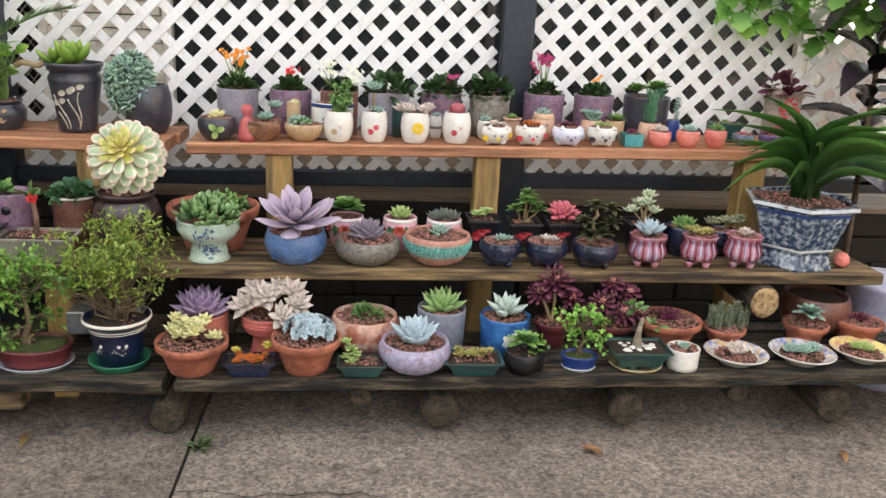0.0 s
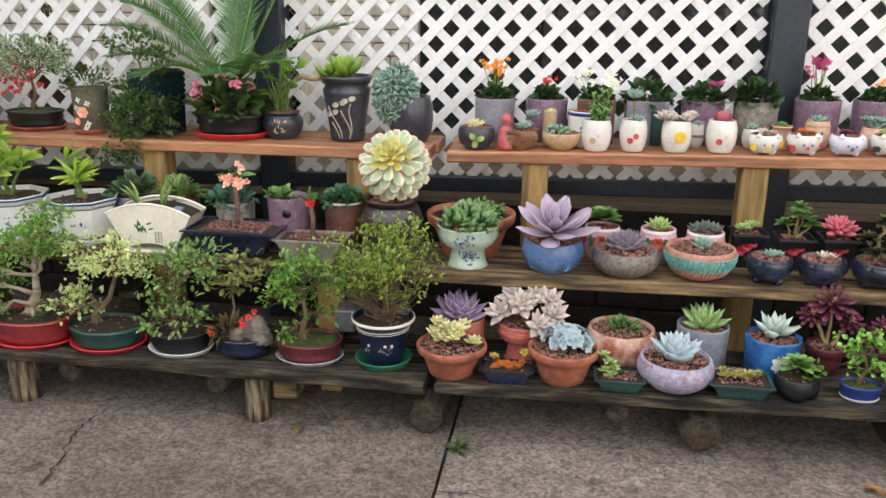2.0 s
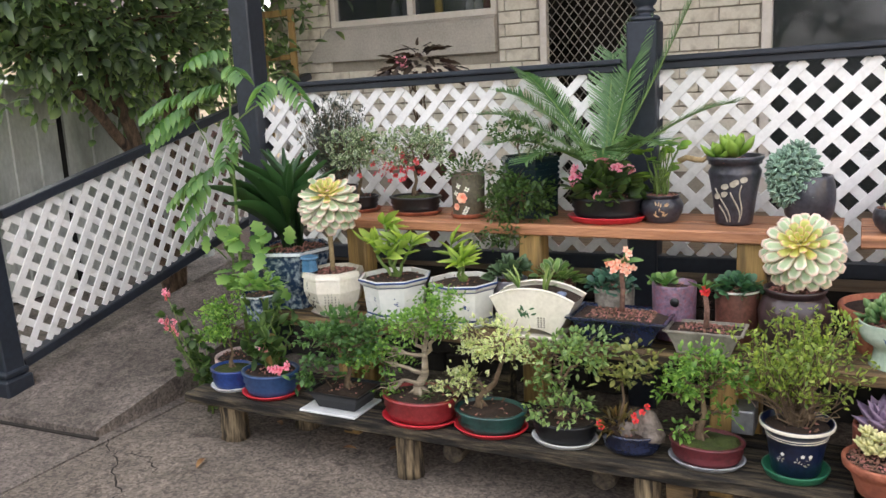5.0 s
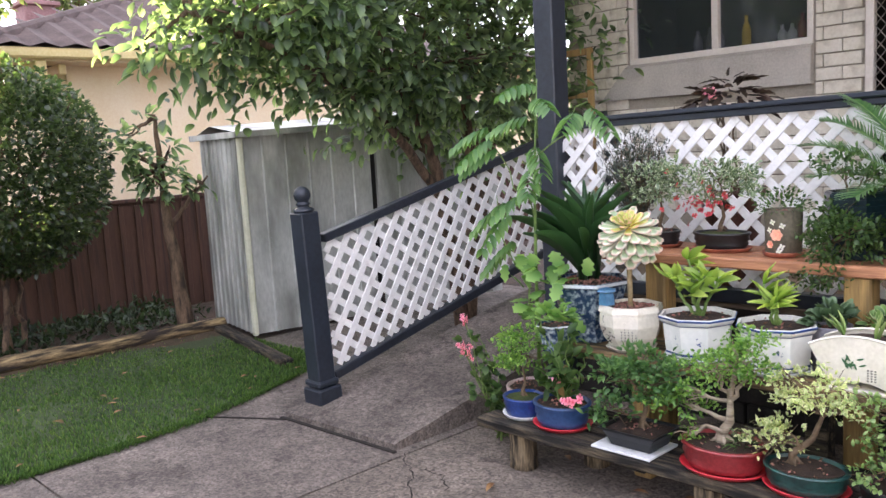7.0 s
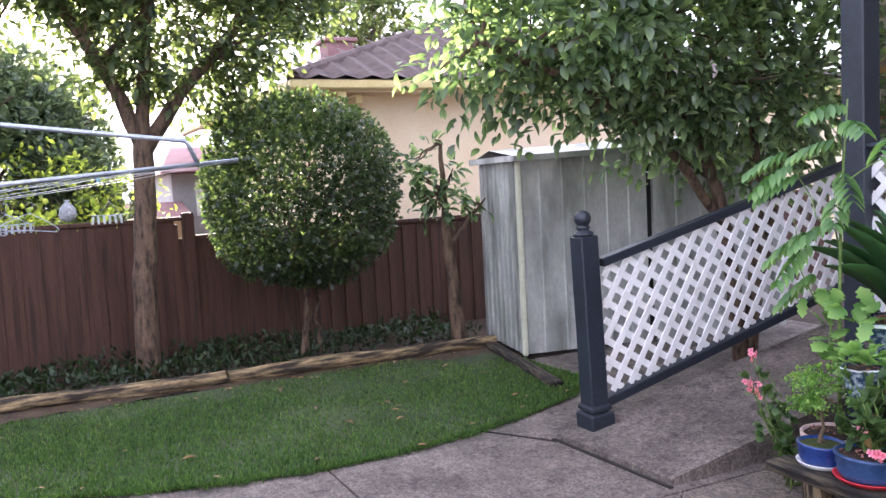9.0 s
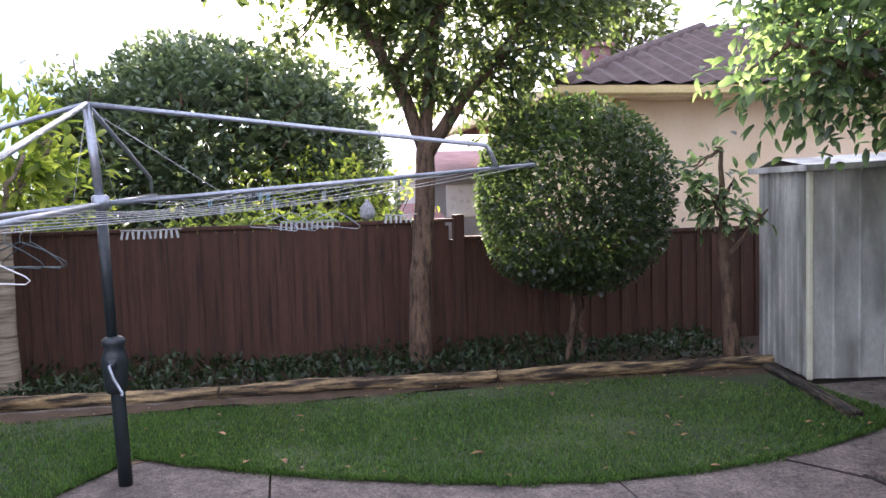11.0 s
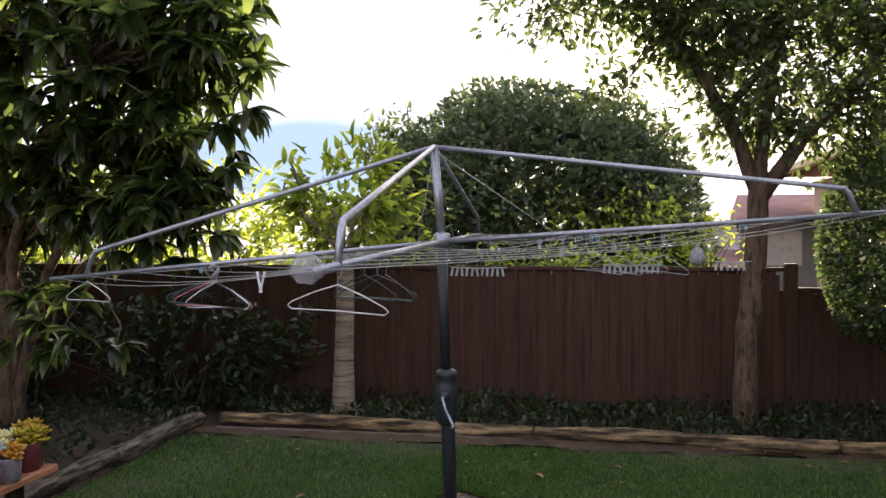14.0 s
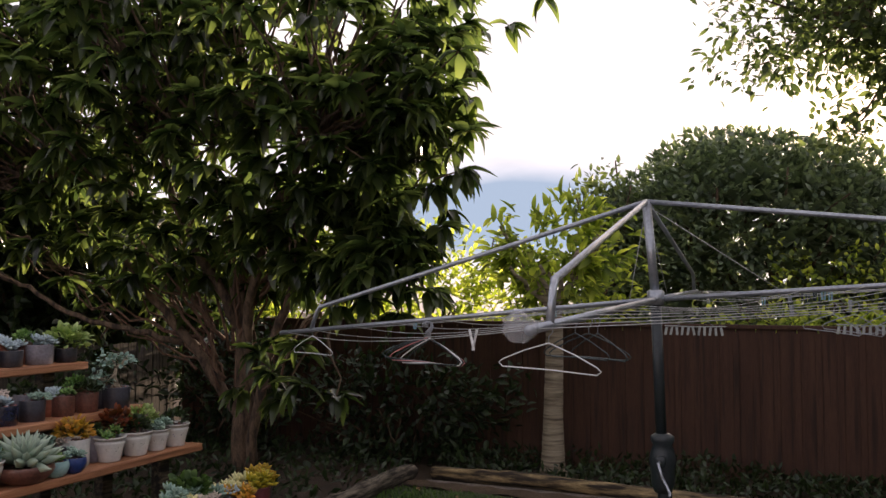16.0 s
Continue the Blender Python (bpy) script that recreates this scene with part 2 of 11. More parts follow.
PINE = surface("treated_pine", lin("8d7142"), lin("b8965c"), 0.6, 3.0, 40.0, 0.22, stretch=(5, 5, 0.4), dirt=lin("6d5836"), dirt_amount=0.25)
MID_WOOD = surface("weathered_pine_board", lin("58462f"), lin("a2875d"), 0.8, 4.0, 30.0, 0.6, stretch=(0.4, 4.5, 4.5), dirt=lin("33291e"), dirt_amount=0.44, speck=0.2)
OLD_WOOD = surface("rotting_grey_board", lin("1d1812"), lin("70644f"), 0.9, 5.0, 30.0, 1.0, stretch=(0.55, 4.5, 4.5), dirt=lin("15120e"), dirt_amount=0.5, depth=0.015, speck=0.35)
LOG_WOOD = surface("weathered_log", lin("241e18"), lin("5a4f3e"), 0.9, 4.0, 30.0, 0.9, stretch=(6, 6, 0.6), dirt=lin("241f19"), dirt_amount=0.4, depth=0.012)
LOG_RAIL = surface("split_log_bark", lin("6a563a"), lin("c2a97c"), 0.85, 2.2, 30.0, 0.8, stretch=(7, 0.9, 7), dirt=lin("2b221a"), dirt_amount=0.5, depth=0.012)
FENCE = surface("brown_stained_fence", lin("41291e"), lin("563b2d"), 0.8, 2.5, 40.0, 0.2, stretch=(6, 6, 0.35), dirt=lin("31211a"), dirt_amount=0.2)
GREY_FENCE = surface("grey_paling", lin("4a453e"), lin("6f675c"), 0.85, 2.5, 40.0, 0.35, stretch=(6, 6, 0.35), dirt=lin("2d2924"), dirt_amount=0.3)
BRICK = surface("cream_painted_brick", lin("cfc6b2"), lin("e3dccb"), 0.75, 7.0, 60.0, 0.25, dirt=lin("b5ab97"), dirt_amount=0.2)
MORTAR = surface("raked_mortar", lin("8e8678"), lin("a89f8f"), 0.9, 8.0, 80.0, 0.3)
CEMENT = surface("cement_render", lin("a8a195"), lin("c2bbae"), 0.85, 4.0, 70.0, 0.2)
FRAME = surface("cream_aluminium_frame", lin("d3cabb"), lin("e2dace"), 0.4, 4.0, 40.0, 0.05)
SCREEN_WIRE = surface("grey_grille_wire", lin("8d877d"), lin("aaa397"), 0.45, 5.0, 40.0, 0.05, metal=0.4)
# near-black room walls: the dimness indoors is in the colour
DARK_ROOM = surface("painted_dim_interior", lin("24201b"), lin("38322a"), 0.9, 2.0, 20.0, 0.0)
TIN = surface("galvanised_shed_steel", lin("aeb0a9"), lin("cfd1ca"), 0.45, 2.0, 50.0, 0.08, metal=0.15, stretch=(1, 1, 0.35), dirt=lin("83857d"), dirt_amount=0.4)
CREAM_WALL = surface("peach_painted_wall", lin("ecd2ab"), lin("f6e2c2"), 0.8, 2.0, 50.0, 0.1)
CREAM_TRIM = surface("cream_gutter_paint", lin("d8c080"), lin("e8d49c"), 0.5, 3.0, 40.0, 0.05)
ROOF_TILE = surface("brown_concrete_tile", lin("40322e"), lin("5e4c46"), 0.8, 3.0, 40.0, 0.3, dirt=lin("3e2f2a"), dirt_amount=0.3)
RED_TILE = surface("red_terracotta_tile", lin("84605e"), lin("a5807e"), 0.8, 3.0, 40.0, 0.3)
GALV = surface("galvanised_tube", lin("8f959d"), lin("b2b8c0"), 0.35, 5.0, 60.0, 0.08, metal=0.75)
POLE_PAINT = surface("dark_green_pole_paint", lin("1d2428"), lin("2c363a"), 0.4, 5.0, 60.0, 0.1)
WIRE = surface("plastic_coated_line", lin("9a9c9c"), lin("c0c2c0"), 0.4, 5.0, 40.0, 0.0)
BARK = surface("grey_brown_bark", lin("4b3b2e"), lin("7d6752"), 0.9, 5.0, 50.0, 0.8, stretch=(3, 3, 0.8), dirt=lin("332820"), dirt_amount=0.3, depth=0.015)
PALE_BARK = surface("pale_ringed_bark", lin("8a7d6a"), lin("b6a992"), 0.85, 3.0, 30.0, 0.9, stretch=(0.6, 0.6, 9), dirt=lin("5f5446"), dirt_amount=0.3, depth=0.015)
TWIG = surface("fine_twig", lin("4f4030"), lin("7d6a52"), 0.85, 8.0, 60.0, 0.2)
# both darkened so that their colour carries the shade under deck and shelves
BLOCK = surface("shade_dark_block_wall", lin("1c1a17"), lin("302c28"), 0.9, 4.0, 50.0, 0.4, dirt=lin("22201c"), dirt_amount=0.35)
UNDER = surface("shade_dark_fascia", lin("17140f"), lin("28211b"), 0.85, 3.0, 40.0, 0.3, stretch=(0.4, 6, 6))

# ---- geometry helpers ----
class Geo:
    """Collects vertices, faces and uv, then makes one mesh."""

    def __init__(self):
        self.v, self.f, self.uv, self.n = [], [], [], 0
        self.kinds = []                       # leaf vertices of every batch, 0 for other shapes

    def add(self, verts, faces, uv=None):
        verts = np.asarray(verts, float).reshape(-1, 3)
        uv = np.zeros((len(verts), 2)) if uv is None else np.asarray(uv, float)
        for f in faces if isinstance(faces, (list, tuple)) and len(faces) and isinstance(faces[0], np.ndarray) and faces[0].ndim == 2 else [faces]:
            if isinstance(f, np.ndarray):
                self.f.append(f + self.n)
            else:
                by = {}
                for q in f:
                    by.setdefault(len(q), []).append(q)
                for q in by.values():
                    self.f.append(np.asarray(q, int) + self.n)
        self.v.append(verts)
        self.uv.append(uv)
        self.kinds.append(0)
        self.n += len(verts)
        return self

    def mesh(self, name, smooth=True):
        v, uv = np.concatenate(self.v), np.concatenate(self.uv)
        me = bpy.data.meshes.new(name)
        loops = np.concatenate([f.ravel() for f in self.f])
        totals = np.concatenate([np.full(len(f), f.shape[1]) for f in self.f])
        starts = np.concatenate([[0], np.cumsum(totals)[:-1]])
        me.vertices.add(len(v)), me.loops.add(len(loops)), me.polygons.add(len(totals))
        me.vertices.foreach_set("co", v.ravel())
        me.loops.foreach_set("vertex_index", loops)
        me.polygons.foreach_set("loop_start", starts)
        me.polygons.foreach_set("loop_total", totals)
        me.polygons.foreach_set("use_smooth", np.full(len(totals), smooth))
        layer = me.uv_layers.new(name="UVMap")
        layer.data.foreach_set("uv", uv[loops].ravel())
        me.update(calc_edges=True)
        me.validate()
        return me

    # -- shapes --
    def box(self, c, s, ch=0.004, m=None):
        """A box with chamfered edges: centre, size, chamfer, optional matrix."""
        hx, hy, hz = s[0] / 2, s[1] / 2, s[2] / 2
        ch = min(ch, hx * 0.8, hy * 0.8, hz * 0.8)
        verts, idx = [], {}
        for sx in (-1, 1):
            for sy in (-1, 1):
                for sz in (-1, 1):
                    for a in range(3):
                        p = [sx * (hx - (0 if a == 0 else ch)), sy * (hy - (0 if a == 1 else ch)), sz * (hz - (0 if a == 2 else ch))]
                        idx[sx, sy, sz, a] = len(verts)
                        verts.append(p)
        faces = []
        for a in range(3):
            b, c2 = (a + 1) % 3, (a + 2) % 3
            for s1 in (-1, 1):
                q = []
                for u, w in ((-1, -1), (1, -1), (1, 1), (-1, 1)):
                    k = [0, 0, 0]
                    k[a], k[b], k[c2] = s1, u, w
                    q.append(idx[(*k, a)])
                faces.append(q if s1 > 0 else q[::-1])
            for u in (-1, 1):
                for w in (-1, 1):
                    q = []
                    for s1, ax in ((-1, b), (1, b), (1, c2), (-1, c2)):
                        k = [0, 0, 0]
                        k[a], k[b], k[c2] = s1, u, w
                        q.append(idx[(*k, ax)])
                    faces.append(q if u * w < 0 else q[::-1])
        for sx in (-1, 1):
            for sy in (-1, 1):
                for sz in (-1, 1):
                    q = [idx[sx, sy, sz, a] for a in range(3)]
                    faces.append(q if sx * sy * sz > 0 else q[::-1])
        verts = np.array(verts)
        if m is not None:
            verts = verts @ np.array(m.to_3x3()).T
        return self.add(verts + np.array(c), faces)

    def loft(self, prof, n=24, c=(0, 0, 0), sx=1.0, sy=1.0, corner=None, turn=0.0, wave=None, ends=True):
        """Rings (radius, height) stacked up; corner: None for round, or (sides) for a polygon; wave(angle, k) scales rings."""
        a = np.linspace(0, 2 * np.pi, n, endpoint=False)
        if corner:
            k = 2 * np.pi / corner
            rr = np.cos(k / 2) / np.cos((a % k) - k / 2)
            rr = rr / np.cos(k / 2)
        else:
            rr = np.ones(n)
        verts, uv = [], []
        for i, (r, z) in enumerate(prof):
            w = rr if wave is None else rr * wave(a, i)
            verts.append(np.stack([np.cos(a + turn) * r * w * sx, np.sin(a + turn) * r * w * sy, np.full(n, z)], 1))
            uv.append(np.stack([a / (2 * np.pi), np.full(n, i / max(1, len(prof) - 1))], 1))
        V = np.concatenate(verts) + np.array(c)
        i = np.arange(n)
        F = [np.stack([k * n + i, k * n + (i + 1) % n, (k + 1) * n + (i + 1) % n, (k + 1) * n + i], 1) for k in range(len(prof) - 1)]
        self.add(V, F, np.concatenate(uv))
        if ends and prof[0][0] > 1e-4:
            self.f.append((np.arange(n)[::-1] + self.n - len(V)).reshape(1, -1))
        if ends and prof[-1][0] > 1e-4:
            self.f.append((np.arange(n) + self.n - n).reshape(1, -1))
        return self

    def tube(self, pts, rad, n=8, cap=True):
        """A tube along points; rad: one radius or one a point."""
        P = np.asarray(pts, float)
        rad = np.full(len(P), rad) if np.isscalar(rad) else np.asarray(rad, float)
        T = np.gradient(P, axis=0)
        T /= np.linalg.norm(T, axis=1, keepdims=True) + 1e-9
        ref = np.array([0, 0, 1.0]) if abs(T[0][2]) < 0.9 else np.array([1.0, 0, 0])
        a = np.linspace(0, 2 * np.pi, n, endpoint=False)
        rings, uv = [], []
        x = np.cross(T[0], ref)
        for k in range(len(P)):
            x = x - T[k] * (x @ T[k])
            x /= np.linalg.norm(x) + 1e-9
            y = np.cross(T[k], x)
            rings.append(P[k] + rad[k] * (np.cos(a)[:, None] * x + np.sin(a)[:, None] * y))
            uv.append(np.stack([a / 6.2832, np.full(n, k / max(1, len(P) - 1))], 1))
        i = np.arange(n)
        F = [np.stack([k * n + i, k * n + (i + 1) % n, (k + 1) * n + (i + 1) % n, (k + 1) * n + i], 1) for k in range(len(P) - 1)]
        self.add(np.concatenate(rings), F, np.concatenate(uv))
        if cap:
            self.f.append((np.arange(n)[::-1] + self.n - len(P) * n).reshape(1, -1))
            self.f.append((np.arange(n) + self.n - n).reshape(1, -1))
        return self

    def leaves(self, pos, dirs, length, width, kind="blade", up=None, rng=None, roll=0.5):
        """Many leaves at once. pos and dirs: n x 3; length and width: one or n."""
        V, F, U = TEMPLATES[kind]
        pos, d = np.asarray(pos, float), np.asarray(dirs, float)
        k = len(pos)
        if not k:
            return self
        d = d / (np.linalg.norm(d, axis=1, keepdims=True) + 1e-9)
        hint = np.tile(np.array([0, 0, 1.0]), (k, 1)) if up is None else np.asarray(up, float)
        if rng is not None and roll:
            hint = hint + rng.normal(0, roll, (k, 3))
        x = np.cross(d, hint)
        bad = np.linalg.norm(x, axis=1) < 1e-3
        x[bad] = np.cross(d[bad], [1.0, 0.2, 0])
        x /= np.linalg.norm(x, axis=1, keepdims=True) + 1e-9
        nn = np.cross(x, d)
        L = np.broadcast_to(np.asarray(length, float), (k,))[:, None, None]
        W = np.broadcast_to(np.asarray(width, float), (k,))[:, None, None]
        P = pos[:, None, :] + V[None, :, 0:1] * W * x[:, None, :] + V[None, :, 1:2] * L * d[:, None, :] + V[None, :, 2:3] * L * nn[:, None, :]
        off = (np.arange(k) * len(V))[:, None, None]
        self.add(P.reshape(-1, 3), [(f[None] + off).reshape(-1, f.shape[1]) for f in F], np.tile(U, (k, 1)))
        self.kinds[-1] = kind
        return self


def _blade(widths, lift, cup, rows):
    """A flat leaf with a folded midrib: half-widths along it, rise along it, how far it cups."""
    V, U = [], []
    for i in range(rows + 1):
        t = i / rows
        w = widths(t)
        for s in (-1, 0, 1):
            V.append((s * w * 0.5, t, lift(t) + cup * w * abs(s)))
            U.append((0.5 + 0.5 * s, t))
    F = []
    for i in range(rows):
        for j in range(2):
            a = i * 3 + j
            F.append((a, a + 1, a + 4, a + 3))
    return np.array(V), [np.array(F)], np.array(U)


def _fat(widths, thick, lift, rows, n=6):
    """A thick succulent leaf, closed, with a flatter upper side."""
    V, U = [], []
    for i in range(rows + 1):
        t = i / rows
        w = max(widths(t), 0.02)
        for j in range(n):
            a = 2 * math.pi * j / n
            c, s = math.cos(a), math.sin(a)
            V.append((c * w * 0.5, t, lift(t) + s * thick * w * (0.55 if s > 0 else 1.0)))
            U.append((0.5 + 0.5 * c, t))
    F = [(i * n + j, i * n + (j + 1) % n, (i + 1) * n + (j + 1) % n, (i + 1) * n + j) for i in range(rows) for j in range(n)]
    return np.array(V), [np.array(F), np.array([[rows * n + j for j in range(n)]]), np.array([[j for j in range(n)][::-1]])], np.array(U)


_sin = lambda t: math.sin(math.pi * min(max(t, 0), 1))
TEMPLATES = {
    "diamond": (np.array([(0, 0, 0), (-0.5, 0.5, 0.06), (0, 1, -0.04), (0.5, 0.5, 0.06)]), [np.array([(0, 3, 2), (0, 2, 1)])], np.array([(0.5, 0), (0, 0.5), (0.5, 1), (1, 0.5)])),
    "oval": (np.array([(0, 0, 0), (-0.40, 0.30, 0.05), (-0.42, 0.62, 0.03), (0, 1, -0.10), (0.42, 0.62, 0.03), (0.40, 0.30, 0.05), (0, 0.5, -0.03)]), [np.array([(0, 6, 1), (1, 6, 2), (2, 6, 3), (3, 6, 4), (4, 6, 5), (5, 6, 0)])], np.array([(0.5, 0), (0, 0.3), (0, 0.62), (0.5, 1), (1, 0.62), (1, 0.3), (0.5, 0.5)])),
    "blade": _blade(lambda t: _sin(0.06 + 0.93 * t ** 0.9) ** 0.8, lambda t: -0.10 * t * t, 0.12, 4),
    "droop": _blade(lambda t: _sin(0.05 + 0.94 * t ** 0.75) ** 0.9, lambda t: 0.10 * t - 0.42 * t * t, 0.10, 5),
    "strap": _blade(lambda t: min(1, 0.65 + t) * (1 - max(0, t - 0.6) / 0.4 * 0.93), lambda t: 0.55 * t - 0.95 * t ** 2.2, 0.10, 9),
    "spoon": _fat(lambda t: (0.30 + 0.72 * _sin(t * 0.78 + 0.02)) * (1 - 0.85 * t ** 7), 0.07, lambda t: 0.14 * t * t, 7),
    "strap_up": _blade(lambda t: min(1, 0.6 + t) * (1 - max(0, t - 0.7) / 0.3 * 0.75), lambda t: 0.22 * t - 0.34 * t ** 2.4, 0.12, 9),
    "needle": _blade(lambda t: 1.0 - 0.8 * t, lambda t: -0.12 * t * t, 0.0, 2),
    "round": _blade(lambda t: _sin(0.10 + 0.86 * t) ** 0.55, lambda t: 0.05 * t - 0.12 * t * t, 0.08, 4),
    "petal": _blade(lambda t: (0.25 + 0.95 * t) * (1.0 if t < 0.85 else 0.7), lambda t: 0.25 * t - 0.3 * t * t, 0.10, 4),
    "lobed": _blade(lambda t: (0.25, 0.75, 0.55, 1.0, 0.62, 0.8, 0.35, 0.05)[min(7, int(t * 7 + 0.5))], lambda t: -0.08 * t * t, 0.06, 7),
    "fat": _fat(lambda t: (0.42 + 0.6 * _sin(t * 0.85 + 0.06)) * (1 - max(0, t - 0.75) * 3.6), 0.20, lambda t: 0.16 * t * t, 6),
    "fat_point": _fat(lambda t: (0.5 + 0.5 * _sin(t * 1.05)) * (1 - t ** 3.2), 0.20, lambda t: 0.20 * t * t, 6),
    "bead": _fat(lambda t: _sin(0.10 + 0.84 * t) ** 0.6, 0.42, lambda t: 0.04 * t, 4),
    "paddle": _fat(lambda t: (0.30 + 0.85 * t) * (1 - max(0, t - 0.82) * 3.0), 0.11, lambda t: 0.10 * t * t, 6),
}


ONE_BY_ONE = {"rosettes": "rosette", "rosette": "leaf", "heart": "heart_leaf", "flowers": "flower", "succulent": "rosette", "sedum": "sprig", "leaves": "leaf"}


def part(name, geo, material, parent=None, label="", smooth=True, loc=None):
    """Links a Geo (or a mesh) as one mesh object under a thing or a part. Batches of leaves become pieces of their own:
    a single rosette leaf by leaf, several rosettes or blooms one by one; a fine mass stays joined, as stuff."""
    if isinstance(geo, Geo) and name in ONE_BY_ONE and geo.v and all(geo.kinds):
        n = [len(v) // len(TEMPLATES[k][0]) for v, k in zip(geo.v, geo.kinds)]
        if len(geo.v) <= 2 and sum(n) <= 100 or (name == "leaves" and sum(n) <= 40):
            for v, k in zip(geo.v, geo.kinds):
                V, F, U = TEMPLATES[k]
                for i in range(0, len(v), len(V)):
                    c = v[i]
                    o = part("leaf", Geo().add(v[i:i + len(V)] - c, list(F), U), material, parent)
                    o.location = c
            return parent
        if 1 < len(geo.v) <= 60 and name != "leaves":
            for v, k in zip(geo.v, geo.kinds):
                V, F, U = TEMPLATES[k]
                m = len(v) // len(V)
                off = (np.arange(m) * len(V))[:, None, None]
                o = part(ONE_BY_ONE[name] if name != "rosette" else "rosette_head", Geo().add(v - v[0], [(f[None] + off).reshape(-1, f.shape[1]) for f in F], np.tile(U, (m, 1))), material, parent)
                o.location = v[0]
            return parent
    stuff = name in ("gravel", "painted_orchid", "leaves", "foliage", "leaflets", "twigs", "vine_leaves", "beads", "columns")
    name = {"leaves": "foliage", "leaflets": "leaflet", "twigs": "twig", "vine_leaves": "vine_foliage", "beads": "beading", "columns": "column", "stems": "stem"}.get(name, name)
    me = geo.mesh(name, smooth) if isinstance(geo, Geo) else geo
    if not me.materials:
        me.materials.append(material)
    ob = new(name, me)
    if stuff:
        ob["kind"] = "stuff"
    if parent is not None:
        ob.parent = parent
    if loc is not None:
        ob.location = loc
    if label:
        ob["label"] = label
    return ob


def thing(name, loc, label, category, group="", kind="", rz=0.0):
    ob = new(name)
    ob.empty_display_size = 0.05
    ob.matrix_world = pose(*loc, 0, 0, rz)
    return tagged(ob, label, category, group, kind)


def sheet(u0, u1, v0, v1, nu, nv, f):
    """A grid of points f(u, v) with faces."""
    U, W = np.meshgrid(np.linspace(u0, u1, nu), np.linspace(v0, v1, nv), indexing="ij")
    P = np.array([f(a, b) for a, b in zip(U.ravel(), W.ravel())])
    i, j = np.meshgrid(np.arange(nu - 1), np.arange(nv - 1), indexing="ij")
    q = (i * nv + j).ravel()
    return P, np.stack([q, q + nv, q + nv + 1, q + 1], 1)


def plank(c, size, rng, ch=0.006, wear=0.004, m=None, cuts=14):
    """A long board along x with an uneven, worn outline."""
    g = Geo()
    L, D, T = size
    ring = [(-1, -1), (-1, 1), (1, 1), (1, -1)]
    ys = []
    for sy, sz in ring:
        ys += [(sy * (D / 2 - ch), sz * T / 2), (sy * D / 2, sz * (T / 2 - ch))] if sy * sz > 0 else [(sy * D / 2, sz * (T / 2 - ch)), (sy * (D / 2 - ch), sz * T / 2)]
    V = []
    for k in range(cuts + 1):
        x = -L / 2 + L * k / cuts
        for y, z in ys:
            V.append((x + (rng.uniform(-1, 1) * wear if k in (0, cuts) else 0), y + rng.uniform(-1, 1) * wear, z + rng.uniform(-1, 1) * wear * 0.5))
    V = np.array(V)
    if m is not None:
        V = V @ np.array(m.to_3x3()).T
    n = 8
    F = [(k * n + i, (k + 1) * n + i, (k + 1) * n + (i + 1) % n, k * n + (i + 1) % n) for k in range(cuts) for i in range(n)]
    F.append([i for i in range(n)])
    F.append([cuts * n + i for i in range(n)][::-1])
    return g.add(V + np.array(c), F)

# ---- ground, paving, ramp ----
rng = np.random.default_rng(7)


def bumpy(x, y, s=1.0):
    return noise.noise((x * s, y * s, 0.3))


g = Geo()
V, F = sheet(-60, 30, -45, 45, 46, 46, lambda x, y: (x, y, -0.035 + (0.01 * bumpy(x, y, 0.4) if abs(x) < 20 else 0)))
g.add(V, F)
tagged(part("ground", g, SOIL_BED), "bare dark soil under the garden beds and beyond", "ground", kind="structure")


def lawn_edge(y):
    """The lawn's near edge, where it meets the paving."""
    return -4.93 - 0.15 * (y - 1.3) ** 2 if y > 1.3 else (-4.93 - 0.20 * (1.3 - y) ** 1.72 if y > -1.38 else min(-4.55, -6.00 + 1.7 * (-1.38 - y)))


LAWN_FAR, LAWN_Y0, LAWN_Y1 = -7.02, -3.62, 3.32
g = Geo()
V, F = sheet(0, 1, LAWN_Y0, LAWN_Y1, 30, 80, lambda u, y: ((1 - u) * LAWN_FAR + u * (lawn_edge(y) + 0.03), y, 0.016 + 0.012 * bumpy(u * 2, y, 1.5)))
g.add(V, F)
tagged(part("lawn", g, LAWN), "mown green lawn with fallen leaves", "lawn", kind="structure")

g = Geo()
V, F = sheet(0, 1, LAWN_Y0, LAWN_Y1, 6, 90, lambda u, y: (LAWN_FAR - 0.16 + u * (0.13 + 0.08 * math.sin(y * 2.1) * math.sin(y * 5.3 + 1) + 0.20 * max(0, y - 1.8)), y, 0.040 - 0.024 * u + 0.006 * math.sin(y * 23 + u * 9)))
g.add(V, F)
tagged(part("bare_soil", g, surface("bare_brown_soil", lin("372b1f"), lin("5c4b38"), 0.95, 7.0, 90.0, 0.8, world_space=True, depth=0.015, speck=0.4)), "bare brown soil and leaf litter beside the edging logs", "soil", kind="structure")

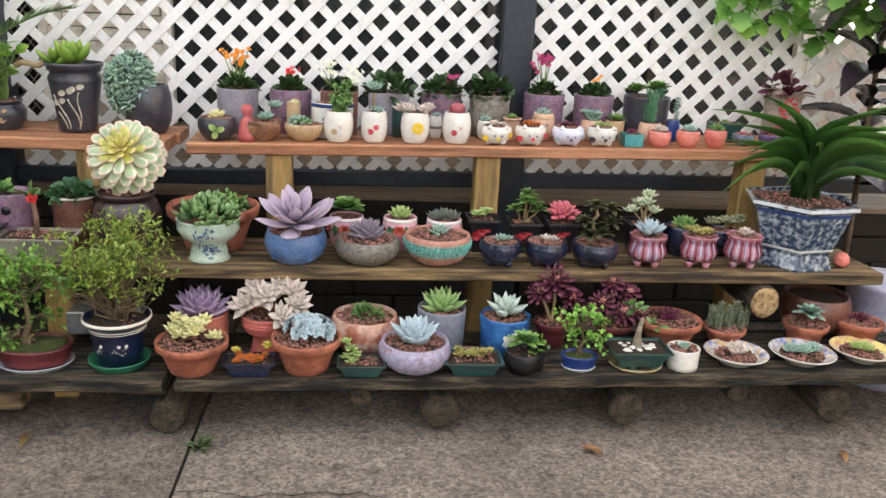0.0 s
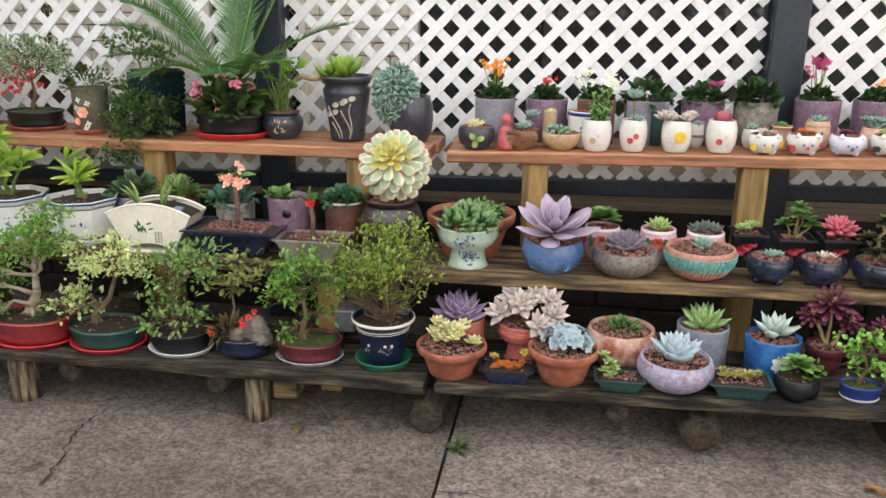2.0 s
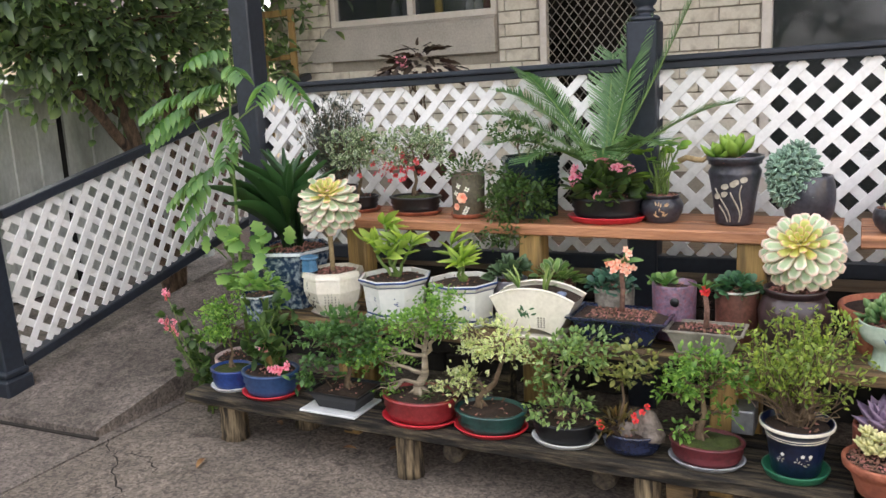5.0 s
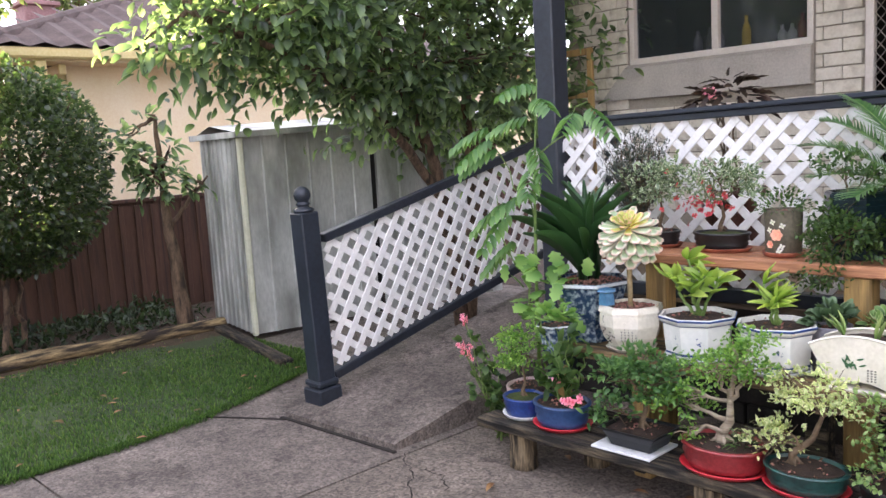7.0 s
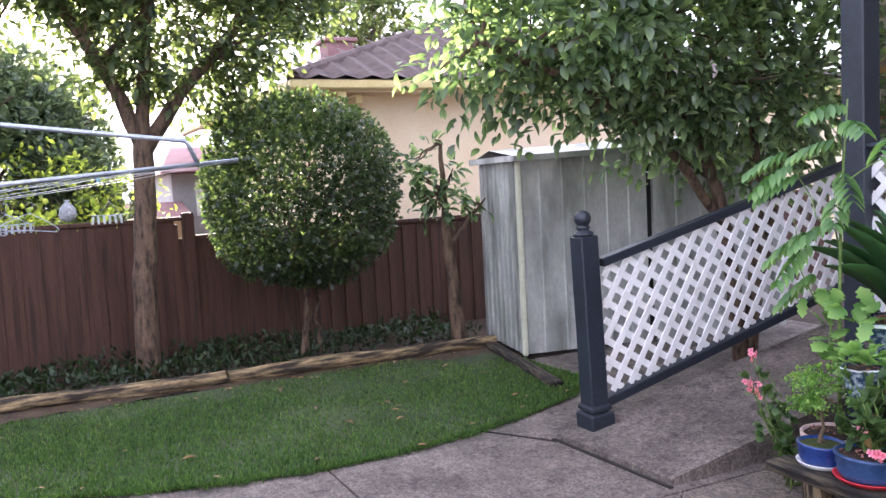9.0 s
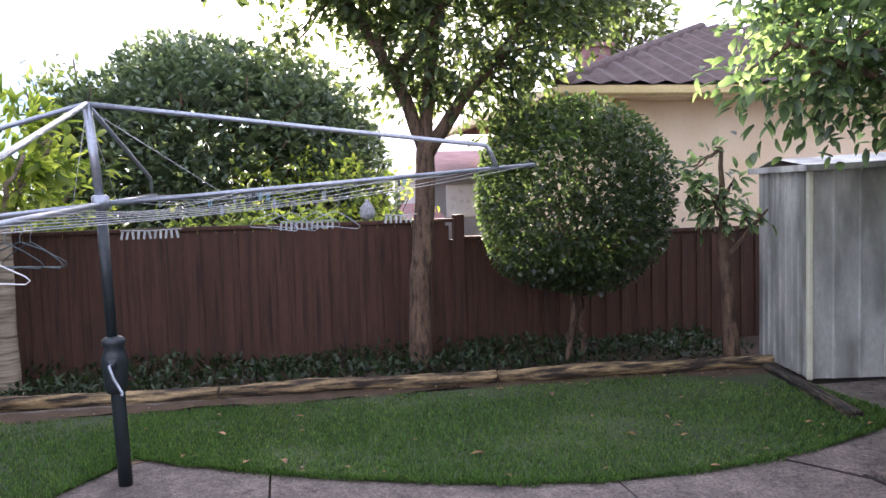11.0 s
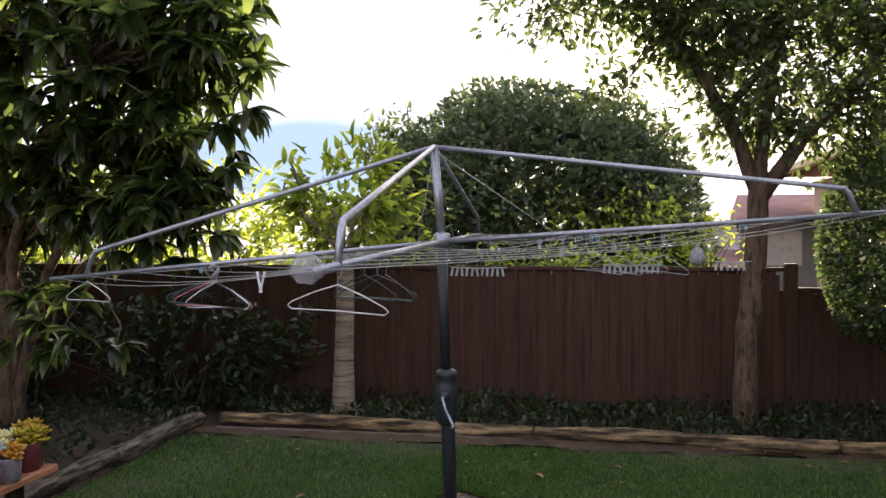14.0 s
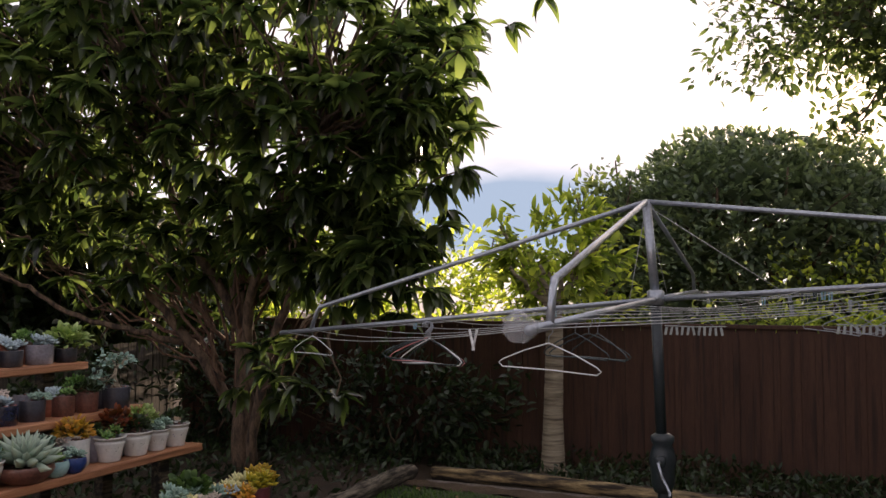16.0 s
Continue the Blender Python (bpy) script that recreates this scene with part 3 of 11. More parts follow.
# concrete yard: separate slabs with open joints
def slab(x0, x1, y0, y1, edge=None, mat=CONCRETE):
    s = Geo()
    nx, ny = max(3, int((x1 - x0) / 0.12)), max(3, int((y1 - y0) / 0.12))
    def f(u, y):
        xa = x0 if edge is None else edge(y)
        return (xa + (x1 - xa) * u, y, 0.004 * bumpy(u * (x1 - x0), y, 1.1))
    V, F = sheet(0, 1, y0, y1, nx, ny, f)
    s.add(V, F)
    n = len(V)
    rim = [i * ny for i in range(nx)] + [(nx - 1) * ny + j for j in range(1, ny)] + [i * ny + ny - 1 for i in range(nx - 2, -1, -1)] + [j for j in range(ny - 2, 0, -1)]
    low = V[rim] - np.array([0, 0, 0.06])
    k = len(rim)
    s.add(np.concatenate([V[rim], low]), np.array([(i, i + k, (i + 1) % k + k, (i + 1) % k) for i in range(k)]))
    return s


yard = thing("pavement", (0, 0, 0), "old stained concrete yard with joints and cracks", "pavement", kind="structure")
JX = (-4.9, -3.68, -0.555, 2.62, 4.6)
JY = (-6.5, -3.4, -0.6, 1.16, 4.2)
for i in range(len(JX) - 1):
    for j in range(len(JY) - 1):
        # slabs beside the bench get the copy darkened for dirt and shade
        mat = PATH_CONCRETE if JX[i] < -3.7 else (DIRTY_SHADED_CONCRETE if JX[i] < -0.6 else CONCRETE)
        e = None
        if i == 0:
            e = lambda y: lawn_edge(max(y, -3.6)) + 0.01
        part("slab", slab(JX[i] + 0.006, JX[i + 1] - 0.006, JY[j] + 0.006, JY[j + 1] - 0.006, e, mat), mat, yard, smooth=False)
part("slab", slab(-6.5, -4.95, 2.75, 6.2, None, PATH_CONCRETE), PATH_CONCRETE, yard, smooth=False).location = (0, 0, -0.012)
# hairline cracks
def crack(x, y, dx, dy, n, w, name="crack"):
    P, a = [], math.atan2(dy, dx)
    step = math.hypot(dx, dy) / n
    for _ in range(n + 1):
        P.append((x, y))
        b = a + rng.normal(0, 0.45)
        x, y = x + step * math.cos(b), y + step * math.sin(b)
    P = np.array(P)
    wd = rng.uniform(0.3, 1.0, n + 1)[:, None] * w
    nrm = np.array([-math.sin(a), math.cos(a)])
    A, B = P + nrm * wd, P - nrm * wd
    z = np.full((n + 1, 1), 0.0072)
    s = Geo()
    s.add(np.concatenate([np.hstack([A, z]), np.hstack([B, z])]), np.array([(i, n + 1 + i, n + 2 + i, i + 1) for i in range(n)]))
    part(name, s, surface("crack_dark", lin("1d1915"), lin("2d2722"), 0.95, 20.0, 90.0, 0.2, world_space=True), yard)


crack(-0.54, 2.28, 2.2, 0.06, 60, 0.0038)
crack(-1.86, 2.60, 0.13, -0.55, 22, 0.0048)
crack(-1.73, 2.06, 0.10, -0.60, 16, 0.0035)
crack(-3.47, 2.40, 0.30, -0.14, 14, 0.0045)
crack(-3.68, 2.45, 0.7, -0.55, 24, 0.005)

# open joints at the ramp's foot
JOINT_DARK = surface("crack_dark", (0, 0, 0, 1), (0, 0, 0, 1))
part("joint", Geo().box((0, 0, 0), (0.92, 0.022, 0.012), 0.002), JOINT_DARK, yard, smooth=False).matrix_basis = pose(-4.19, 2.416, 0.003, 0, 0, 2.6)
part("joint", Geo().box((0, 0, 0), (0.60, 0.010, 0.010), 0.002), JOINT_DARK, yard, smooth=False).matrix_basis = pose(-4.82, 2.253, 0.003, 0, 0, 31.3)

# the ramp up beside the deck
RX0, RX1, RY0, SLOPE = -4.63, -3.75, 2.45, 0.165
g = Geo()
def ramp_point(u, w):
    y = RY0 - 0.04 * (1 - u) + w * 3.4
    return (RX0 + (RX1 - RX0) * u, y, 0.036 + max(0.0, (y - RY0)) * SLOPE + 0.003 * bumpy(u * 3, y, 3))
V, F = sheet(0, 1, 0, 1, 10, 40, ramp_point)
g.add(V, F)
top = {u: [ramp_point(u, w) for w in np.linspace(0, 1, 40)] for u in (0, 1)}
for u in (0, 1):
    A = np.array(top[u])
    B = A.copy()
    B[:, 2] = -0.03
    q = np.array([(i, i + 1, 41 + i, 40 + i) for i in range(39)])
    g.add(np.concatenate([A, B]), q if u else q[:, ::-1])
A = np.array([ramp_point(u, 0) for u in np.linspace(0, 1, 10)])
B = A.copy()
B[:, 2] = -0.03
g.add(np.concatenate([A, B]), np.array([(i, 10 + i, 11 + i, i + 1) for i in range(9)]))
tagged(part("ramp", g, PATH_CONCRETE, smooth=False), "weathered concrete access ramp rising beside the deck", "ramp", kind="structure")

# ---- lattice balustrades ----
def lattice(name, x0, x1, z0, z1, slope=0.0, gap=0.094, shift=(0.0, 0.0), tilt=0.0):
    """Two layers of crossed slats in the plane y = 0, clipped to a panel whose top and bottom may slope. Returns slat pieces."""
    pieces = []
    for layer, sgn in ((0, 1), (1, -1)):
        span = (x1 - x0) + (z1 - z0) + abs(slope) * (x1 - x0)
        rise = math.tan(radians(45 * sgn + tilt))
        step = gap / math.cos(radians(45 * sgn + tilt))
        c = -2 * span + shift[layer] * step
        while c < span * 2:
            # line: z - z0 = sgn * (x - x0) + c', clipped
            pts = []
            lo = lambda x: z0 + slope * (x - x0)
            hi = lambda x: z1 + slope * (x - x0)
            xs = np.linspace(x0, x1, 240)
            zs = z0 + rise * (xs - x0) + c
            ok = (zs >= lo(xs)) & (zs <= hi(xs))
            if ok.any():
                k = np.where(ok)[0]
                xa, xb = xs[k[0]], xs[k[-1]]
                if xb - xa > 0.02:
                    za, zb = z0 + rise * (xa - x0) + c, z0 + rise * (xb - x0) + c
                    pieces.append((xa, za, xb, zb, layer))
            c += step
    return pieces


def lattice_panel(parent, pieces, w=0.040, t=0.008):
    """Each slat a mesh of its own, with square-cut ends."""
    for xa, za, xb, zb, layer in pieces:
        L = math.hypot(xb - xa, zb - za)
        a = math.degrees(math.atan2(zb - za, xb - xa))
        s = Geo().box((0, 0, 0), (L, t, w), 0.0015)
        ob = part("slat", s, WHITE_LATTICE, parent, smooth=False)
        ob.matrix_basis = pose((xa + xb) / 2, -t * 0.55 if layer == 0 else t * 0.55, (za + zb) / 2, 0, -a, 0)


DECK_Y, RAIL_Z, LAT_Z0 = 3.70, 1.552, 0.69
RAIL_RISE = 0.015                        # the deck rail climbs a little along the yard
POSTS = (-3.69, -1.535, 0.664, 2.86)


def newel(name, loc, height, ball=True, lean=(0, 0), base=True, width=0.115):
    """A square post with a moulded cap and ball, and a plinth at the foot."""
    n = thing(name, loc, "charcoal blue painted timber newel post" + (" with a round ball finial" if ball else ""), "post", "balustrade posts")
    n.matrix_world = pose(*loc, lean[0], lean[1], 0)
    part("shaft", Geo().box((0, 0, height / 2), (width, width, height), 0.007), DARK_PAINT, n, smooth=False)
    if base:
        part("plinth", Geo().box((0, 0, 0.055), (width + 0.045, width + 0.045, 0.11), 0.01).box((0, 0, 0.135), (width + 0.028, width + 0.028, 0.035), 0.01), DARK_PAINT, n, smooth=False)
    if ball:
        R = width * 0.41
        prof = [(0.0, height + 0.001), (width * 0.48, height + 0.001), (width * 0.5, height + 0.012), (width * 0.42, height + 0.022), (width * 0.30, height + 0.026), (width * 0.28, height + 0.038), (width * 0.36, height + 0.042), (width * 0.30, height + 0.052)]
        for k in range(1, 13):
            a = -1.1 + (1.5708 + 1.1) * k / 12
            prof.append((max(0.0005, R * math.cos(a)), height + 0.052 + R * 0.89 + R * math.sin(a)))
        part("finial", Geo().loft(prof, 24), DARK_PAINT, n)
    return n


newel("newel_post", (POSTS[0], DECK_Y, 0), 3.1, False, base=False, width=0.13)
newel("newel_post", (POSTS[1], DECK_Y, 0), 1.735, True, base=False, width=0.13)
newel("newel_post", (POSTS[2], DECK_Y, 0), 3.1, False, base=False, width=0.14)
newel("newel_post", (POSTS[3], DECK_Y, 0), 3.1, False, base=False, width=0.13)
newel("newel_post", (-4.565, 2.63, 0.035), 1.10, True, lean=(2.4, 0.6), width=0.115)

for k in range(3):
    a, b = POSTS[k] + 0.068, POSTS[k + 1] - 0.068
    mid = (a + b) / 2
    p = thing("balustrade_panel", (mid, DECK_Y, RAIL_RISE * (mid + 2.9)), "white crossed lattice panel between charcoal rails on the deck edge", "lattice", "deck lattice panels")
    p.matrix_world = pose(mid, DECK_Y, RAIL_RISE * (mid + 2.9), 0, -math.degrees(math.atan(RAIL_RISE)), 0)
    h = (b - a) / 2
    part("top_rail", Geo().box((0, 0, RAIL_Z - 0.028), (b - a, 0.06, 0.034), 0.005).box((0, 0, RAIL_Z), (b - a, 0.10, 0.024), 0.006), DARK_PAINT, p, "charcoal painted top rail", smooth=False)
    part("bottom_rail", Geo().box((0, 0, LAT_Z0 - 0.03), (b - a, 0.07, 0.07), 0.006), DARK_PAINT, p, "charcoal painted bottom rail", smooth=False)
    lattice_panel(p, lattice("s", -h, h, LAT_Z0, RAIL_Z - 0.043, shift=(0.0, (0.4, 0.5, 0.5)[k])))

# ramp balustrade: a sloping lattice panel
RS = 0.232
p = thing("balustrade_panel", (-4.57, 2.70, 0), "white lattice panel sloping up along the ramp under a charcoal rail", "lattice", "ramp lattice", rz=90)
RL = 2.75
lattice_panel(p, lattice("s", 0.02, RL, 0.215, 0.955, RS, tilt=math.degrees(math.atan(RS))))
tilt = -math.degrees(math.atan(RS))
for z, t, nm in ((0.975, 0.05, "top_rail"), (0.185, 0.055, "bottom_rail")):
    m = pose(0, 0, 0, 0, tilt, 0)
    part(nm, Geo().box((RL / 2, 0, z + RS * RL / 2), (RL / math.cos(math.atan(RS)), 0.07, t), 0.006, m), DARK_PAINT, p, "sloping charcoal rail", smooth=False)
g = Geo().box((-4.57, 2.70 + RL + 0.06, 0.72), (0.115, 0.115, 1.44), 0.006)
tagged(part("support_post", g, DARK_PAINT, smooth=False), "charcoal painted timber post at the ramp's head", "post")

# ---- deck, foundation under it coloured dark for shade, house ----
deck = thing("floor_deck", (-0.42, DECK_Y + 0.10, 0.60), "timber deck boards behind the lattice", "deck", kind="structure")
deck_board = Geo().box((0, 0, 0), (6.6, 0.122, 0.025), 0.003).mesh("deck_board", False)
for k in range(15):
    part("deck_board", deck_board, surface("deck_boards", lin("6a5a4a"), lin("8f7c67"), 0.7, 3.0, 40.0, 0.2, stretch=(0.4, 6, 6)), deck, loc=(0, k * 0.13, 0))
found = thing("wall_foundation", (0, DECK_Y + 0.06, 0), "block foundation and timber fascia under the deck, coloured dark for the shade there", "wall", kind="structure")
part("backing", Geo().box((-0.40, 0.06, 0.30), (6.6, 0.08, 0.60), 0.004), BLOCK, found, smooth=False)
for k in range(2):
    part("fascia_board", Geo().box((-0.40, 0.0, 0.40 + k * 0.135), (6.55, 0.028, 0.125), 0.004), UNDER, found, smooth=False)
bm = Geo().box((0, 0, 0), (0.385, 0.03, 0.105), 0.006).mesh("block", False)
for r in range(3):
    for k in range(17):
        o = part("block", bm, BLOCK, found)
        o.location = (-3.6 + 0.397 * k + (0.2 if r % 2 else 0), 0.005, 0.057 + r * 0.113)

HOUSE_Y = 5.60
house = thing("wall_house", (0, HOUSE_Y, 0), "cream painted brick house wall behind the deck", "wall", kind="structure")
WIN = (-4.42, -3.03, 1.97, 3.05)         # window opening x0, x1, z0, z1
DOOR = (-2.70, -1.98, 0.61, 2.70)
SLIDE = (-1.27, 3.0, 0.61, 2.70)
WALL_X0, WALL_X1, WALL_Z1 = -5.0, 3.2, 3.3
def solid(x0, x1, z0, z1):
    part("wall", Geo().box(((x0 + x1) / 2, 0.07, (z0 + z1) / 2), (x1 - x0, 0.12, z1 - z0), 0.001), MORTAR, house, smooth=False)
solid(WALL_X0, WIN[0], 0, WALL_Z1), solid(WIN[1], DOOR[0], 0, WALL_Z1), solid(DOOR[1], SLIDE[0], 0, WALL_Z1), solid(SLIDE[1], WALL_X1, 0, WALL_Z1)
solid(WIN[0], WIN[1], 0, WIN[2]), solid(WIN[0], WIN[1], WIN[3], WALL_Z1), solid(DOOR[0], DOOR[1], 0, 0.6), solid(DOOR[0], DOOR[1], DOOR[3], WALL_Z1), solid(SLIDE[0], SLIDE[1], 0, 0.6), solid(SLIDE[0], SLIDE[1], SLIDE[3], WALL_Z1)

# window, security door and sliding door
# shallow box behind an opening, coloured dark to read as an unlit room
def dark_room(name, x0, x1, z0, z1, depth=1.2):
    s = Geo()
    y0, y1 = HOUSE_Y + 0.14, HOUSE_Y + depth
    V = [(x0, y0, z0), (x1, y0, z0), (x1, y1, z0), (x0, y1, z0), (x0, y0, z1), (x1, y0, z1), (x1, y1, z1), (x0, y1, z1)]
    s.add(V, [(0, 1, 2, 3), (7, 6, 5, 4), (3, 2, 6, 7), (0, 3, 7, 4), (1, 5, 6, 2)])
    tagged(part(name, s, DARK_ROOM, smooth=False), "shallow room box behind the opening, its dimness put into the wall colour", "room", kind="structure")


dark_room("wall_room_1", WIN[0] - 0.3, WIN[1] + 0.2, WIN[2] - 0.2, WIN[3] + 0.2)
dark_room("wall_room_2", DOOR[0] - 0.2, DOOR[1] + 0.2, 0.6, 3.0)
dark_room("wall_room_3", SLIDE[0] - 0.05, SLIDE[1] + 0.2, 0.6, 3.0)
GLASS = glassy("window_glass", (0.05, 0.06, 0.06, 1), 0.03, 0.35)
w = thing("window_1", (0, HOUSE_Y, 0), "aluminium sliding window with a cement sill", "window", kind="structure")
fx0, fx1, fz0, fz1 = WIN
part("frame", Geo().box(((fx0 + fx1) / 2, 0.03, fz0 + 0.02), (fx1 - fx0, 0.07, 0.045), 0.004).box(((fx0 + fx1) / 2, 0.03, fz1 - 0.02), (fx1 - fx0, 0.07, 0.045), 0.004).box((fx0 + 0.02, 0.03, (fz0 + fz1) / 2), (0.042, 0.068, fz1 - fz0), 0.004).box((fx1 - 0.02, 0.03, (fz0 + fz1) / 2), (0.042, 0.068, fz1 - fz0), 0.004), FRAME, w, smooth=False)
part("mullion", Geo().box((-3.72, 0.025, (fz0 + fz1) / 2), (0.05, 0.05, fz1 - fz0 - 0.09), 0.004), FRAME, w, smooth=False)
for a, b in ((fx0 + 0.04, -3.74), (-3.70, fx1 - 0.04)):
    part("pane", Geo().box(((a + b) / 2, 0.045, (fz0 + fz1) / 2), (b - a, 0.005, fz1 - fz0 - 0.09), 0.001), GLASS, w, smooth=False).visible_shadow = False
# splayed rendered sill below the window
s = Geo()
s.add([(fx0 - 0.03, 0, fz0), (fx1 + 0.0, 0, fz0), (fx1, -0.045, fz0 - 0.03), (fx0 - 0.03, -0.045, fz0 - 0.03), (fx1, -0.045, fz0 - 0.26), (fx0 - 0.24, -0.045, fz0 - 0.26), (fx1, 0.01, fz0 - 0.26), (fx0 - 0.24, 0.01, fz0 - 0.26), (fx0 - 0.03, 0.01, fz0), (fx1, 0.01, fz0)], [(0, 3, 2, 1), (3, 5, 4, 2), (5, 7, 6, 4), (1, 2, 4, 6, 9), (0, 8, 7, 5, 3)])
part("sill", s, CEMENT, w, "grey cement rendered sill", smooth=False)

d = thing("door_1", (0, HOUSE_Y, 0), "security screen door with a diamond wire grille", "door", kind="structure")
x0, x1, z0, z1 = DOOR
part("frame", Geo().box((x0 + 0.025, -0.005, (z0 + z1) / 2), (0.05, 0.06, z1 - z0), 0.004).box((x1 - 0.025, -0.005, (z0 + z1) / 2), (0.05, 0.06, z1 - z0), 0.004).box(((x0 + x1) / 2, -0.005, z1 - 0.03), (x1 - x0 - 0.1, 0.058, 0.06), 0.004), FRAME, d, smooth=False)
g = Geo()
for sgn in (1, -1):
    c = -3.0
    while c < 3.0:
        za, zb = z0 + 0.02, z1 - 0.06
        # clip the slanted wire to the opening
        pa, pb = [], []
        for xx in np.linspace(x0 + 0.05, x1 - 0.05, 60):
            zz = 1.6 + c + sgn * 1.25 * (xx - (x0 + x1) / 2)
            if za < zz < zb:
                pa.append((xx, zz))
        if len(pa) > 2:
            g.tube([(pa[0][0], 0.006 * sgn, pa[0][1]), (pa[-1][0], 0.006 * sgn, pa[-1][1])], 0.0036, 5)
        c += 0.078
part("grille", g, SCREEN_WIRE, d, "diamond wire grille")
DARK_BRONZE = surface("dark_bronze_frame", lin("2a2521"), lin("3a332d"), 0.45, 4.0, 40.0, 0.05)
d2 = thing("door_2", (0, HOUSE_Y, 0), "glazed sliding door with dark frame", "door", kind="structure")
x0, x1, z0, z1 = SLIDE
part("frame", Geo().box((x0 + 0.03, 0.0, (z0 + z1) / 2), (0.06, 0.07, z1 - z0), 0.004).box(((x0 + x1) / 2, 0.0, z1 - 0.03), (x1 - x0 - 0.12, 0.068, 0.06), 0.004).box((x1 - 0.03, 0.0, (z0 + z1) / 2), (0.06, 0.07, z1 - z0), 0.004), FRAME, d2, smooth=False)
part("stile", Geo().box((-0.36, 0.02, (z0 + z1) / 2 - 0.03), (0.07, 0.05, z1 - z0 - 0.07), 0.004), surface("dark_bronze_frame", lin("2a2521"), lin("3a332d"), 0.45, 4.0, 40.0, 0.05), d2, smooth=False)
for sx_ in (0.83, 1.95):
    part("stile", Geo().box((sx_, 0.02, (z0 + z1) / 2 - 0.03), (0.06, 0.05, z1 - z0 - 0.07), 0.004), DARK_BRONZE, d2, smooth=False)
for a, b in ((x0 + 0.06, -0.40), (-0.32, 0.80), (0.86, 1.92), (1.98, x1 - 0.06)):
    part("pane", Geo().box(((a + b) / 2, 0.04, (z0 + z1) / 2), (b - a, 0.005, z1 - z0 - 0.07), 0.001), GLASS, d2, smooth=False).visible_shadow = False

g = Geo()
g.box((-0.9, 5.0, 3.36), (8.4, 3.2, 0.06), 0.01)
tagged(part("ceiling_eave", g, FRAME, smooth=False), "lined eave over the deck", "eave", kind="structure")

# ---- metal garden shed ----
shed = thing("garden_shed", (-6.55, 3.40, 0), "ribbed galvanised steel garden shed with a low roof", "shed", rz=-10)
def ribbed(L, Hh, rib=0.115):
    """A sheet of folded steel along x, ribs every few centimetres, height Hh."""
    xs, ys, x = [], [], 0.0
    while x < L:
        for dx, y in ((0, 0), (rib * 0.86, 0), (rib * 0.90, -0.014), (rib * 0.97, -0.014)):
            if x + dx < L:
                xs.append(x + dx), ys.append(y)
        x += rib
    xs.append(L), ys.append(0)
    n = len(xs)
    s = Geo()
    s.add([(a, b, 0.02) for a, b in zip(xs, ys)] + [(a, b, Hh) for a, b in zip(xs, ys)], np.array([(i, i + 1, n + i + 1, n + i) for i in range(n - 1)]))
    return s
a = part("side_panel", ribbed(0.95, 1.62, 0.11), TIN, shed, smooth=False)
a.matrix_basis = pose(-0.95, 0, 0)
a = part("front_panel", ribbed(1.15, 1.64, 0.20), TIN, shed, smooth=False)
a.matrix_basis = pose(0, 0, 0, 0, 0, 90)
a = part("front_panel", ribbed(1.3, 1.66, 0.24), TIN, shed, smooth=False)
a.matrix_basis = pose(0.02, 1.2, 0, 0, 0, 90)
# black strip behind the slit between panels, painted as its shadow
part("door_gap", Geo().box((-0.03, 1.175, 0.82), (0.02, 0.06, 1.6), 0.002), surface("shadow_black", lin("151412"), lin("201e1b"), 0.8), shed, smooth=False)
part("corner_trim", Geo().box((0.0, 0.0, 0.82), (0.045, 0.045, 1.62), 0.01), surface("cream_corner_trim", lin("c9c9ae"), lin("d9d9c2"), 0.45, 4, 40, 0.05), shed, smooth=False)
part("back_panel", Geo().box((-0.95, 1.25, 0.8), (0.02, 2.5, 1.6), 0.002), TIN, shed, smooth=False)
s = Geo()
s.add([(-1.05, -0.06, 1.60), (0.07, -0.06, 1.635), (0.07, 2.6, 1.72), (-1.05, 2.6, 1.68), (-0.5, -0.06, 1.70), (-0.5, 2.6, 1.80)], [(0, 4, 5, 3), (4, 1, 2, 5)])
s.box((0.06, 1.27, 1.655), (0.03, 2.66, 0.05), 0.004, pose(0, 0, 0, 1.8, 0, 0)).box((-0.5, -0.05, 1.615), (1.12, 0.02, 0.05), 0.003)
part("roof", s, TIN, shed, smooth=False)

# ---- fences ----
def board_fence(name, label, x0, y0, x1, y1, ztop, mat, pitch=0.16, cover=True, zstep=None, z0=-0.08):
    """Upright boards side by side, cover battens over the joins, a capping rail."""
    f = thing(name, (x0, y0, 0), label, "fence", "", "", rz=math.degrees(math.atan2(y1 - y0, x1 - x0)))
    L = math.hypot(x1 - x0, y1 - y0)
    n = int(L / pitch)
    for k in range(n):
        zt = ztop(k * pitch) if callable(ztop) else ztop
        jit = rng.uniform(-0.006, 0.006)
        part("board", Geo().box((k * pitch + pitch / 2, rng.uniform(-0.003, 0.003), (zt + z0) / 2 + jit), (pitch - 0.006, 0.018, zt - z0), 0.002), mat, f, smooth=False)
        if cover and k % 1 == 0:
            part("batten", Geo().box((k * pitch, 0.016, (zt + z0) / 2 - 0.02), (0.05, 0.014, zt - z0 - 0.03), 0.002), mat, f, smooth=False)
    return f, L


f, L = board_fence("paling_fence", "brown stained timber boundary fence with capping, stepping down", -8.6, 9.5, -8.6, -7.2, lambda d: 1.062 if d < 8.365 else 1.235, FENCE)
part("capping", Geo().box((4.18, 0.0, 1.075), (8.365, 0.07, 0.035), 0.004), FENCE, f, smooth=False)
part("capping", Geo().box((8.365 + 4.15, 0.0, 1.248), (8.3, 0.07, 0.035), 0.004), FENCE, f, smooth=False)
part("post", Geo().box((8.365, 0.02, 0.62), (0.10, 0.09, 1.36), 0.004), FENCE, f, smooth=False)
